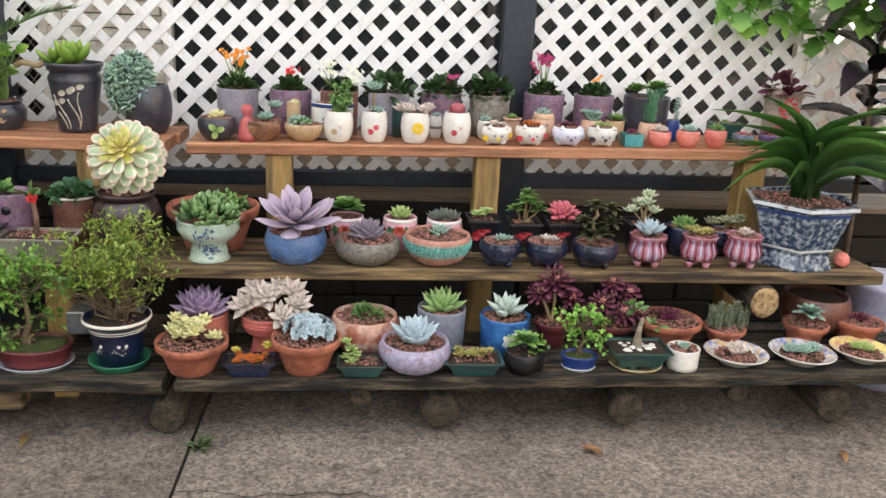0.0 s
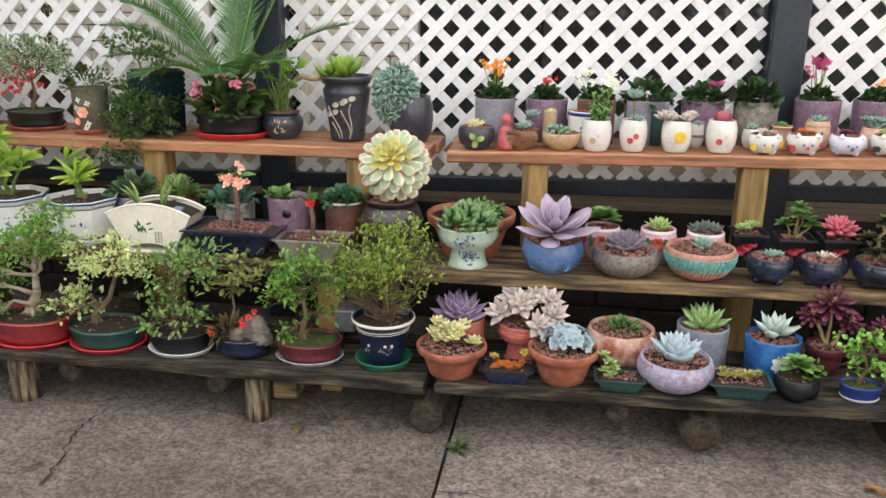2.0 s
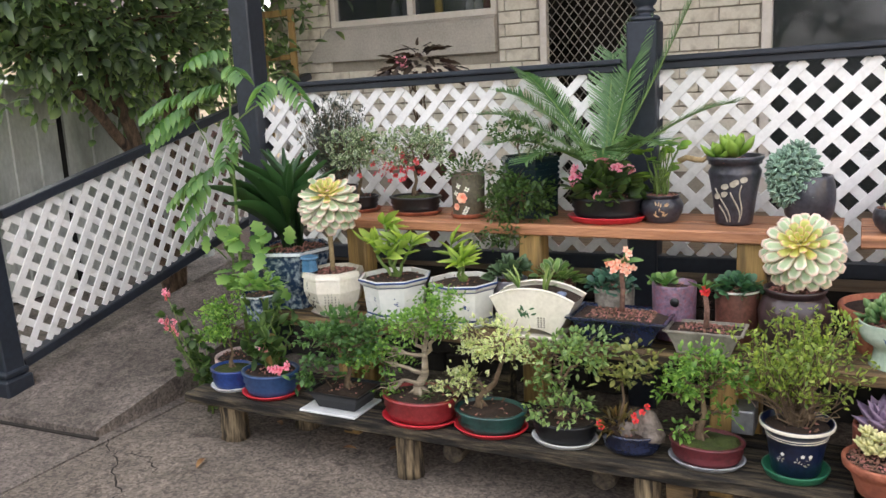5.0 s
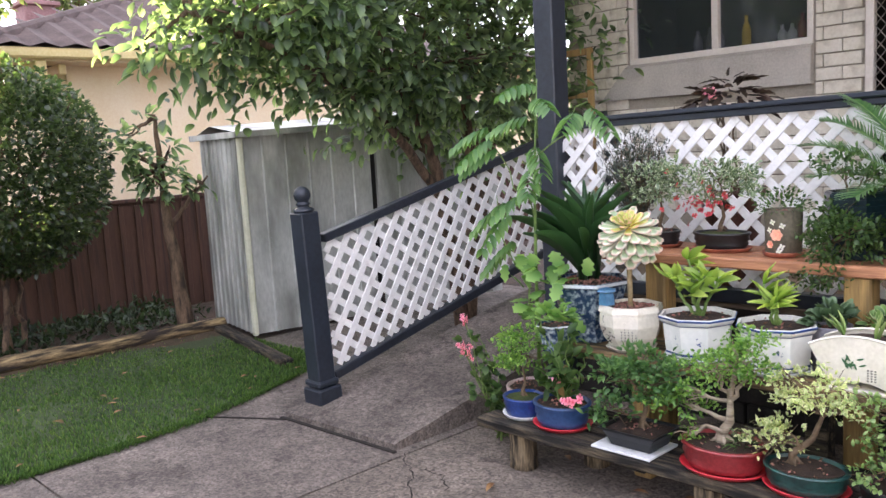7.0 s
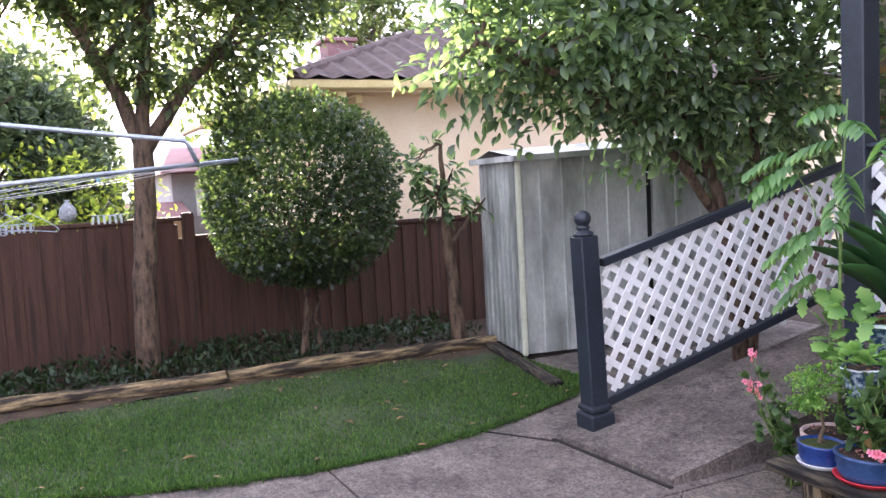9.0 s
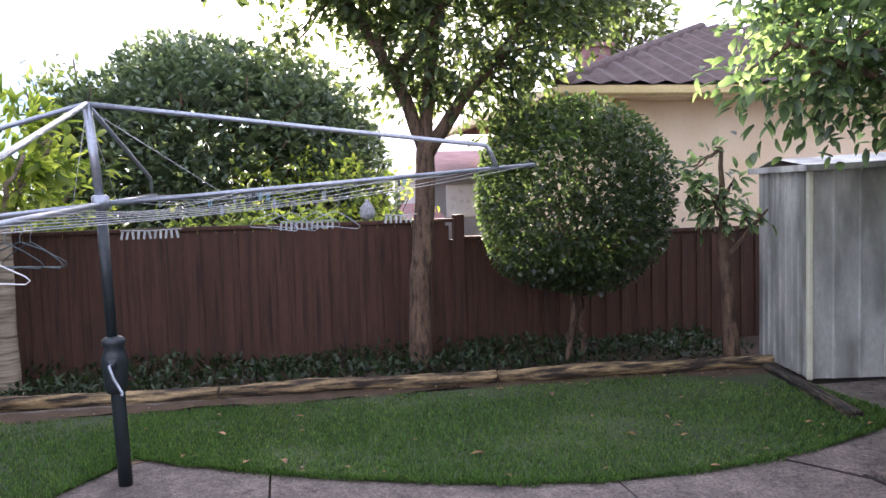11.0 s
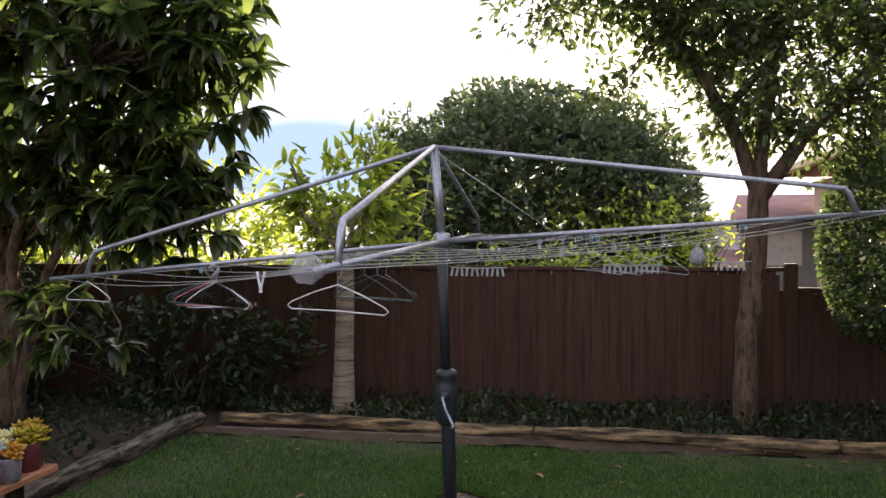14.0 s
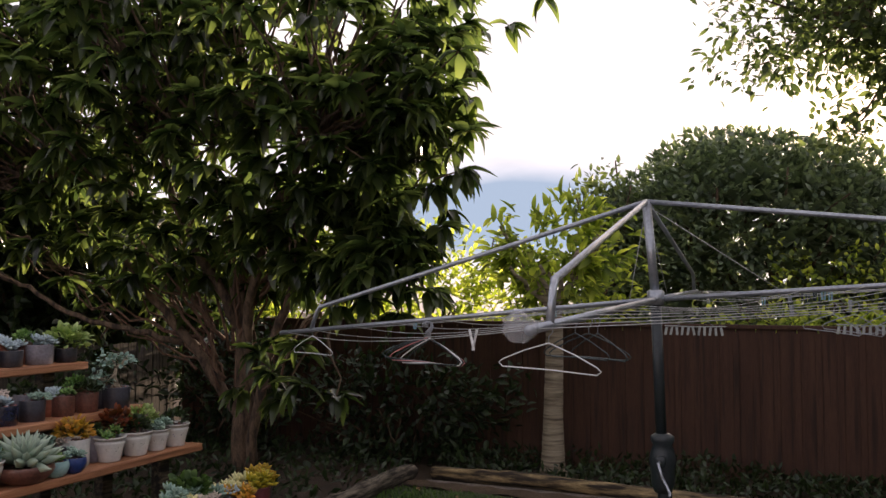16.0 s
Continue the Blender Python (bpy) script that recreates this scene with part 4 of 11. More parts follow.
board_fence("paling_fence", "grey weathered paling fence behind the loquat tree", -8.6, -7.25, 1.5, -7.25, 1.0, GREY_FENCE, 0.12, False)

# added out of view to cut the sky light coming from +x
tagged(part("wall_east", Geo().box((4.72, -1.0, 1.25), (0.14, 12.4, 2.6), 0.01), CEMENT, smooth=False), "unseen plain wall added to block low sky light from the east", "wall", kind="structure")

# ---- timber edging round the lawn ----
def split_log(name, x0, y0, x1, y1, z, r, label, mat=LOG_RAIL):
    L = math.hypot(x1 - x0, y1 - y0)
    n = 26
    s = Geo()
    a = np.linspace(0, 2 * np.pi, 14, endpoint=False)
    V = []
    for k in range(n + 1):
        t = k / n
        c = np.array([x0 + (x1 - x0) * t, y0 + (y1 - y0) * t, z + 0.008 * math.sin(t * 7 + x0)])
        side = np.array([-(y1 - y0) / L, (x1 - x0) / L, 0])
        rr = r * (1 + 0.10 * np.sin(a * 3 + k * 0.5) + rng.normal(0, 0.05, 14))
        V.append(c + (np.cos(a) * rr)[:, None] * side + (np.sin(a) * rr)[:, None] * np.array([0, 0, 1]))
    i = np.arange(14)
    s.add(np.concatenate(V), [np.stack([k * 14 + i, k * 14 + (i + 1) % 14, (k + 1) * 14 + (i + 1) % 14, (k + 1) * 14 + i], 1) for k in range(n)] + [i[::-1].reshape(1, -1), (i + n * 14).reshape(1, -1)])
    o = part(name, s, mat)
    tagged(o, label, "log", "garden edging logs")


for k, (a, b) in enumerate(((-3.5, -1.0), (-0.98, 1.1), (1.12, 3.38))):
    split_log("edging_log", -7.40 + 0.055 * (a + 3.5), a, -7.40 + 0.055 * (b + 3.5), b, 0.070, 0.055, "peeling weathered log edging the lawn")
GREY_LOG = surface("grey_split_log", lin("4a4238"), lin("8d8271"), 0.9, 4.0, 30.0, 0.9, stretch=(0.8, 6, 6), dirt=lin("2a241d"), dirt_amount=0.45, depth=0.012)
split_log("edging_log", -7.35, -3.68, -6.15, -3.70, 0.07, 0.065, "grey weathered log edging the garden bed", GREY_LOG)
split_log("edging_log", -6.12, -3.70, -4.9, -3.74, 0.07, 0.06, "grey weathered log edging the garden bed", GREY_LOG)
g = Geo().box((-7.22, 0, 0.01), (0.10, 7.0, 0.05), 0.01)
tagged(part("garden_kerb", g, PATH_CONCRETE, smooth=False), "low concrete kerb under the edging logs", "kerb", kind="structure")
g = Geo().box((0, 0, 0.02), (1.54, 0.10, 0.09), 0.012)
kerb = part("garden_kerb", g, OLD_WOOD, smooth=False)
kerb.matrix_world = pose(-6.27, 3.17, 0, 0, 0, -11.8)
tagged(kerb, "rotting timber edge by the shed", "kerb", kind="structure")

# ---- neighbour's house over the fence ----
nb = thing("neighbour_house", (-9.8, 3.35, 0), "peach rendered house with a brown tiled hip roof beyond the fence", "house")
EAVE, PITCH = 2.60, 0.372                 # the roof's lower edge, and its rise for each metre
part("wall", Geo().box((-3.2, 4.6, 1.24), (6.4, 9.2, 2.52), 0.01), CREAM_WALL, nb, smooth=False)
part("gutter", Geo().box((0.40, 4.0, EAVE - 0.05), (0.11, 9.9, 0.11), 0.02).box((-3.2, -0.90, EAVE - 0.05), (7.1, 0.11, 0.11), 0.02), CREAM_TRIM, nb, "cream painted gutter", smooth=False)
part("soffit", Geo().box((0.17, 4.0, EAVE - 0.115), (0.40, 9.7, 0.025), 0.004), CREAM_WALL, nb, smooth=False)
part("beam", Geo().box((0.17, -0.37, EAVE - 0.20), (0.44, 0.11, 0.17), 0.01), CREAM_TRIM, nb, smooth=False)
part("beam", Geo().box((0.10, -0.12, EAVE - 0.19), (0.30, 0.08, 0.10), 0.01), CREAM_TRIM, nb, smooth=False)
roof = part("roof", Geo().add([(0.45, -0.95, EAVE), (0.45, 8.95, EAVE), (-6.75, 8.95, EAVE), (-6.75, -0.95, EAVE), (-3.15, 2.65, EAVE + 3.6 * PITCH), (-3.15, 5.35, EAVE + 3.6 * PITCH)], [(0, 1, 5, 4), (1, 2, 5), (2, 3, 4, 5), (3, 0, 4)]), ROOF_TILE, nb, "brown tiled hip roof", smooth=False)
tile = Geo().add(*sheet(0, 0.30, 0, 0.40, 5, 2, lambda u, v: (v, u, 0.022 * math.cos(u / 0.30 * 6.28) - 0.014 * (v / 0.40)))).mesh("tile", False)
sl = math.atan(PITCH)
for r in range(11):
    d_ = 0.02 + r * 0.34
    lo = -0.95 + d_ * math.cos(sl)
    for k in range(int((min(7.5, 8.9 - d_) - lo) / 0.30)):
        if lo + k * 0.30 < 3.4:
            o = part("tile", tile, ROOF_TILE, roof)
            o.matrix_basis = Matrix.Translation((0.49 - d_ * math.cos(sl), lo + k * 0.30, EAVE + 0.03 + d_ * math.sin(sl))) @ pose(0, 0, 0, 0, math.degrees(sl), 0) @ pose(-0.40, 0, 0)
cap = Geo().loft([(0.085, 0.0), (0.085, 0.36), (0.070, 0.365), (0.070, 0.0)], 10).mesh("ridge_cap", False)
for k in range(14):
    d_ = 0.05 + 0.25 * k
    o = part("ridge_cap", cap, ROOF_TILE, roof)
    o.matrix_basis = Matrix.Translation((0.45 - d_, -0.95 + d_, EAVE + d_ * PITCH)) @ Vector((-1, 1, PITCH)).to_track_quat("Z", "Y").to_matrix().to_4x4()
part("chimney", Geo().box((-3.4, 0.95, 3.40), (0.42, 0.42, 0.50), 0.02).box((-3.4, 0.95, 3.67), (0.52, 0.52, 0.06), 0.01), RED_TILE, nb, "brick chimney", smooth=False)

nb2 = thing("neighbour_house", (-16.0, 4.0, 0), "far low house with a faded red tiled roof and pale walls", "house")
part("wall", Geo().box((-2.0, 0.1, 0.9), (4.0, 4.0, 1.85), 0.01), surface("grey_far_wall", lin("9a9a9c"), lin("b4b4b6"), 0.8, 2, 30, 0.1), nb2, smooth=False)
part("roof", Geo().add([(0.4, -2.15, 1.80), (0.4, 2.4, 1.80), (-4.5, 2.4, 1.80), (-4.5, -2.15, 1.80), (-2.0, -1.6, 2.32), (-2.0, 1.5, 2.32)], [(0, 1, 5, 4), (1, 2, 5), (2, 3, 4, 5), (3, 0, 4)]), RED_TILE, nb2, smooth=False)
for k in range(11):
    u = (k + 0.5) / 11
    part("tile_course", Geo().box((0, 0, 0), (0.24, 4.5 - 1.45 * u, 0.03), 0.008, pose(0, 0, 0, 0, 12.2, 0)), RED_TILE, nb2, smooth=False, loc=(0.42 - 2.42 * u, 0.12 - 0.17 * u, 1.835 + 0.52 * u))
for y in (-1.2, 0.3):
    part("window", Geo().box((0.01, y, 1.35), (0.06, 0.6, 0.6), 0.01), WHITE_LATTICE, nb2, smooth=False)
part("veranda_roof", Geo().box((0.6, -2.6, 1.18), (1.2, 1.7, 0.05), 0.01, pose(0, 0, 0, 0, 12, 0)), RED_TILE, nb2, smooth=False)
part("veranda_wall", Geo().box((0.0, -2.6, 0.55), (0.2, 1.6, 1.1), 0.01), CREAM_WALL, nb2, smooth=False)

# ---- stepped plant stand: three tiers ----
def tier(z0, k):
    """Height of a tier at x: level in the left half, rising slightly to the right."""
    return lambda x: z0 + max(0.0, x + 0.7) * k


LOW, MID, TOP = tier(0.222, 0.018), tier(0.535, 0.009), tier(0.925, 0.020)
srng = np.random.default_rng(3)


def shelf_row(name, label, x0, x1, boards, z, thick, mat, group):
    """A shelf of boards laid side by side; boards: (front edge y, depth)."""
    sh = thing(name, ((x0 + x1) / 2, boards[0][0], z((x0 + x1) / 2)), label, "shelf", group)
    a = math.degrees(math.atan2(z(x1) - z(x0), x1 - x0))
    sh.matrix_world = pose((x0 + x1) / 2, boards[0][0], z((x0 + x1) / 2), 0, -a, 0)
    for y, dpt in boards:
        part("plank", plank((srng.uniform(-0.012, 0.012), y - boards[0][0] + dpt / 2, -thick / 2 + srng.uniform(-0.002, 0.002)), (x1 - x0 + srng.uniform(-0.02, 0.02), dpt, thick), srng, 0.006, 0.004 if mat is OLD_WOOD else 0.0015, cuts=24), mat, sh, smooth=False)
    return sh


G = "stepped plant stand"
lowb = [(2.60, 0.14), (2.748, 0.14), (2.896, 0.13)]
shelf_row("plant_shelf", "rotting grey timber bench shelf near the ground", -3.31, -0.645, lowb, LOW, 0.042, OLD_WOOD, G)
shelf_row("plant_shelf", "rotting grey timber bench shelf near the ground", -0.615, 2.45, lowb, LOW, 0.042, OLD_WOOD, G)
midb = [(2.88, 0.13), (3.018, 0.13), (3.156, 0.11)]
shelf_row("plant_shelf", "weathered pine middle shelf of loose boards", -3.12, -0.93, midb, MID, 0.045, MID_WOOD, G)
shelf_row("plant_shelf", "weathered pine middle shelf of loose boards", -0.90, 2.03, midb, MID, 0.045, MID_WOOD, G)
topb = [(3.215, 0.19), (3.41, 0.19)]
shelf_row("plant_shelf", "red stained hardwood top shelf on pine legs", -3.10, -0.735, topb, TOP, 0.045, DECKING, G)
shelf_row("plant_shelf", "red stained hardwood top shelf on pine legs", -0.655, 2.12, topb, TOP, 0.045, DECKING, G)

# square pine legs of the upper tiers
def leg(x, y, ztop, w=0.10, mat=PINE, lab="square treated pine shelf leg"):
    o = part("shelf_leg", Geo().box((0, 0, ztop / 2), (w, w, ztop), 0.006), mat, smooth=False)
    o.location = (x, y, 0)
    return tagged(o, lab, "post", "shelf legs")


for x in (-2.78, -1.91, -1.03, -0.317, 0.51, 1.62):
    leg(x, 3.285, TOP(x) - 0.047)
for x in (-2.66, -1.075):
    leg(x, 2.95, MID(x) - 0.047, 0.085)
# rear legs take the dark board material so their colour gives the shade
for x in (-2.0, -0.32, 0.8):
    leg(x, 3.12, MID(x) - 0.047, 0.085, OLD_WOOD, "rear shelf leg, dark wood colour standing in for shade")

# round log feet under the low tier, upright and lying
def stump(x, y, r, h, lean=0.0):
    a = Geo()
    prof = [(r * (1.06 if k == 0 else 1) * (1 + 0.03 * math.sin(k * 2.1 + x)), h * k / 6) for k in range(7)]
    a.loft(prof, 16, wave=lambda t, k: 1 + 0.05 * np.sin(t * 3 + x * 5) + 0.02 * np.sin(t * 7))
    o = part("log_foot", a, surface("pale_weathered_log", lin("5c4f3c"), lin("968568"), 0.9, 5.0, 30.0, 0.8, stretch=(6, 6, 0.6), dirt=lin("2c251b"), dirt_amount=0.42, depth=0.012))
    o.location = (x, y, 0)
    return tagged(o, "short round log foot under the low bench", "log", "log feet")


for x, y, r in ((-3.14, 2.70, 0.062), (-2.22, 2.665, 0.052), (-1.28, 2.66, 0.045), (-2.9, 2.92, 0.06)):
    stump(x, y, r, LOW(x) - 0.045)
END_GREY = surface("grey_end_grain", lin("1f1a15"), lin("4f4638"), 0.95, 30.0, 90.0, 0.8)
END_PALE = surface("pale_end_grain", lin("8f7450"), lin("c0a377"), 0.9, 30.0, 90.0, 0.4, dirt=lin("6a5236"), dirt_amount=0.3)
def lying_log(x, z, r, y0=2.62, y1=3.0, lab="round log lying under the low bench, sawn end showing", cut=END_GREY, cut_lab="grey checked end grain"):
    a = Geo()
    n = 18
    P = [(0, 0), (0.02, 0)]
    rings = [(r * 0.96, 0.0), (r, 0.008), (r * 1.02, 0.2), (r, y1 - y0)]
    a.loft(rings, n, wave=lambda t, k: 1 + 0.05 * np.sin(t * 2 + x * 3) + 0.03 * np.sin(t * 5))
    o = part("log_foot", a, LOG_WOOD)
    o.matrix_world = pose(x, y0, z, -90, 0, 0)
    e = Geo().loft([(r * 0.955, 0.0005), (r * 0.90, -0.003), (r * 0.60, -0.001), (r * 0.30, -0.003), (0.001, -0.002)], 18, wave=lambda t, k: 1 + 0.05 * np.sin(t * 2 + x * 3) + 0.03 * np.sin(t * 5))
    part("sawn_end", e, cut, o, cut_lab)
    return tagged(o, lab, "log", "log feet")


for x, y0, r in ((-0.645, 2.64, 0.064), (0.985, 2.64, 0.066), (1.78, 2.64, 0.07), (0.305, 2.64, 0.068)):
    lying_log(x, r + 0.004 + LOW(x) - 0.222, r, y0)
for x in (-2.02, -1.43, 0.02, 1.4):
    lying_log(x, LOW(x) - 0.045 - 0.044, 0.042, 2.645, 3.0, "thin round bearer under the low bench boards")
lying_log(1.56, MID(1.56) - 0.047 - 0.066, 0.062, 2.86, 3.2, "pale sawn round log bearer under the middle shelf", END_PALE, "pale freshly sawn end grain")
for x in (-2.55, -1.62, 0.4, -0.72, 1.3):
    s = Geo().box((0, 0, 0), (0.14, 0.30, 0.03), 0.004)
    o = part("packing_block", s, OLD_WOOD, smooth=False)
    o.location = (x, 2.80, LOW(x) - 0.060)
    tagged(o, "offcut of timber packed under the bench", "timber block", "packing blocks")
o = part("metal_bracket", Geo().box((0, 0, 0), (0.075, 0.12, 0.085), 0.004), surface("dull_aluminium", lin("8d8f90"), lin("b2b4b5"), 0.4, 5, 40, 0.05, metal=0.7), smooth=False)
o.location = (-1.0, 2.93, LOW(-1.0) + 0.095)
tagged(o, "dull aluminium box section end", "bracket")
o = part("timber_block", Geo().box((0, 0, 0), (0.09, 0.34, 0.085), 0.004), MID_WOOD, smooth=False)
o.location = (-1.17, 2.82, LOW(-1.17) - 0.045 - 0.047)
tagged(o, "sawn pine bearer under the low bench", "timber block")

# ---- pots and plants: the kit ----
kr = np.random.default_rng(11)
PROF = {
    "cyl": [(0.90, 0), (0.95, 0.02), (0.97, 0.5), (1.0, 0.97), (0.99, 1)],
    "taper": [(0.60, 0), (0.63, 0.02), (0.70, 0.25), (0.79, 0.52), (0.86, 0.70), (0.93, 0.73), (1.0, 0.80), (1.02, 0.96), (1.0, 1)],
    "bowl": [(0.52, 0), (0.56, 0.05), (0.80, 0.25), (0.97, 0.52), (1.04, 0.75), (1.02, 0.92), (1.0, 1)],
    "deepbowl": [(0.62, 0), (0.68, 0.04), (0.92, 0.25), (1.06, 0.55), (1.05, 0.80), (0.98, 0.94), (0.97, 1)],
    "vase": [(0.72, 0), (0.80, 0.04), (0.98, 0.25), (1.05, 0.50), (1.02, 0.78), (0.92, 0.95), (0.90, 1)],
    "jar": [(0.80, 0), (0.86, 0.04), (1.10, 0.35), (1.16, 0.62), (1.02, 0.82), (0.86, 0.90), (0.97, 0.96), (1.0, 1)],
    "tray": [(0.84, 0), (0.88, 0.08), (0.96, 0.30), (0.92, 0.42), (1.0, 0.55), (0.97, 0.78), (1.04, 0.88), (1.05, 0.98), (1.0, 1)],
    "pedestal": [(0.66, 0), (0.70, 0.03), (0.62, 0.10), (0.57, 0.35), (0.60, 0.45), (0.88, 0.58), (1.02, 0.78), (0.99, 0.96), (1.03, 1)],
    "lily": [(0.63, 0), (0.66, 0.05), (0.76, 0.40), (0.90, 0.72), (0.92, 0.78), (0.82, 0.85), (0.90, 0.91), (1.0, 0.96), (1.0, 1)],
    "plate": [(0.50, 0), (0.52, 0.12), (0.62, 0.28), (0.97, 0.90), (1.0, 1)],
    "saucer": [(0.80, 0), (0.88, 0.1), (0.98, 0.85), (1.0, 1)],
    "flare": [(0.66, 0), (0.69, 0.03), (0.80, 0.5), (0.94, 0.92), (1.04, 0.94), (1.03, 1)],
    "hexstand": [(0.74, 0), (0.75, 0.03), (0.66, 0.22), (0.68, 0.27), (0.72, 0.34), (0.84, 0.62), (0.94, 0.90), (1.02, 0.93), (1.03, 1)],
    "octa": [(0.78, 0), (0.82, 0.04), (0.86, 0.35), (0.90, 0.80), (0.99, 0.89), (1.02, 0.97), (1.0, 1)],
    "shell": [(0.55, 0.12), (0.90, 0.22), (1.0, 0.42), (0.88, 0.64), (0.80, 0.78), (1.0, 0.95), (1.02, 1)],
}


def glaze(name, a, b, rough=0.22, **kw):
    kw.setdefault("scale", 9.0), kw.setdefault("fine", 70.0), kw.setdefault("bump", 0.12)
    return surface(name, lin(a), lin(b), rough, coat=0.4, **kw)


TERRA = surface("terracotta", lin("9a5640"), lin("b87459"), 0.75, 9.0, 80.0, 0.2, dirt=lin("7d4836"), dirt_amount=0.3)
GRAVEL = surface("red_brown_scoria", lin("3c241d"), lin("966b5c"), 0.9, 42.0, 150.0, 0.5)
POTSOIL = surface("potting_soil", lin("241a13"), lin("3d2d22"), 0.95, 30.0, 200.0, 0.8)
GRAIN = leafy("scoria_grain", lin("866252"), lin("866252"), trans=0.0, vary=0.62, rough=0.92)
MOSS = surface("moss", lin("2c3516"), lin("4b5623"), 0.95, 25.0, 200.0, 0.8)


BIT_V = np.array([(1, 0, 0), (0, 1, 0), (-1, 0, 0), (0, -1, 0), (0, 0, 0.7), (0, 0, -0.5)])
BIT_F = np.array([(0, 1, 4), (1, 2, 4), (2, 3, 4), (3, 0, 4), (1, 0, 5), (2, 1, 5), (3, 2, 5), (0, 3, 5)])


def grains(n, rx, ry, z, crown_, square=False):
    """Loose angular grains lying over a pot's soil."""
    if square:
        u, v = kr.uniform(-1, 1, n), kr.uniform(-1, 1, n)
    else:
        q, a = np.sqrt(kr.uniform(0, 0.93, n)), kr.uniform(0, 6.283, n)
        u, v = q * np.cos(a), q * np.sin(a)
    s = kr.uniform(0.0035, 0.0068, n)
    m = kr.normal(0, 1, (n, 3, 3)) * 0.35 + np.eye(3)
    turn = kr.uniform(0, 6.283, n)
    R = np.stack([np.stack([np.cos(turn), -np.sin(turn), 0 * turn], 1), np.stack([np.sin(turn), np.cos(turn), 0 * turn], 1), np.stack([0 * turn, 0 * turn, 1 + 0 * turn], 1)], 1)
    V = np.einsum("nij,njk,vk->nvi", R, m, BIT_V) * s[:, None, None]
    V += np.stack([u * rx, v * ry, z + 0.003 + crown_ * np.maximum(0, 1 - u * u - v * v) + s * 0.35], 1)[:, None, :]
    return Geo().add(V.reshape(-1, 3), [(BIT_F[None] + (np.arange(n) * 6)[:, None, None]).reshape(-1, 3)])


def pot(name, P, prof, mat, label, category="plant pot", group="potted plants", sides=None, sx=1.0, sy=1.0, turn=0.0, soil=GRAVEL, fill=0.9, stones=70, wave=None, rz=0.0, thick=0.07, lift=0.0, feet=None, bands=()):
    """A pot on its shelf with its soil. P: x, y, z of the shelf, rim radius, height. Returns the thing and the soil's height."""
    x, y, z, r, h = P
    t = thing(name, (x, y, z), label, category, group, rz=rz)
    n = 30 if sides is None else sides * (4 if sides > 4 else 6)
    pr = [(a * r, lift + b * h) for a, b in PROF[prof]]
    pr += [(pr[-1][0] - thick * r, h + lift), (pr[-1][0] - thick * r - 0.001, lift + h * fill - 0.004)]
    part("pot", Geo().loft(pr, n, sx=sx, sy=sy, corner=sides, turn=turn, wave=wave), mat, t, smooth=sides is None)
    for zz, hh, bm, grow in bands:
        k = [(np.interp(q, [b for _, b in PROF[prof]], [a for a, _ in PROF[prof]]) * r * grow, lift + q * h) for q in np.linspace(zz - hh / 2, zz + hh / 2, 4)]
        k = [(k[0][0] * 0.97, k[0][1])] + k + [(k[-1][0] * 0.97, k[-1][1])]
        part("band", Geo().loft(k, n, sx=sx, sy=sy, corner=sides, turn=turn, ends=False), bm, t, smooth=sides is None)
    if feet:
        for k in range(feet):
            a = 2 * math.pi * (k + 0.5) / feet + 0.3
            part("foot", Geo().loft([(0.010, 0), (0.013, 0.006), (0.018, lift + 0.010)], 8, (math.cos(a) * r * 0.55 * sx, math.sin(a) * r * 0.55 * sy, 0)), mat, t)
    ri = (pr[-1][0]) * 0.99
    sz = lift + h * fill
    g = Geo()
    rings = [(ri, sz - 0.003)] + [(ri * q, sz + 0.12 * r * (1 - q * q) * 0.5) for q in (0.8, 0.55, 0.28, 0.02)]
    g.loft(rings, n, sx=sx, sy=sy, corner=sides, turn=turn, wave=lambda a, i: 1 + 0.02 * np.sin(a * 5 + i))
    part("soil", g, POTSOIL if soil is GRAVEL else soil, t, smooth=False)
    if stones:
        k = math.cos(math.pi / sides) if sides else 1.0
        n_ = int(min(480, 0.78 * math.pi * (ri * k) ** 2 * sx * sy / 0.0075 ** 2)) if soil is GRAVEL else stones
        part("gravel", grains(n_, ri * k * sx, ri * k * sy, sz, 0.06 * r, bool(sides)), GRAIN, t, smooth=False)
    return t, sz + 0.05 * r


def saucer(t, r, mat, h=0.022, sides=None, sx=1.0, sy=1.0, label=""):
    part("saucer", Geo().loft([(a * r, b * h) for a, b in PROF["saucer"]] + [(r * 0.93, h), (r * 0.80, 0.006), (0.001, 0.005)], 32, sx=sx, sy=sy, corner=sides), mat, t, label)


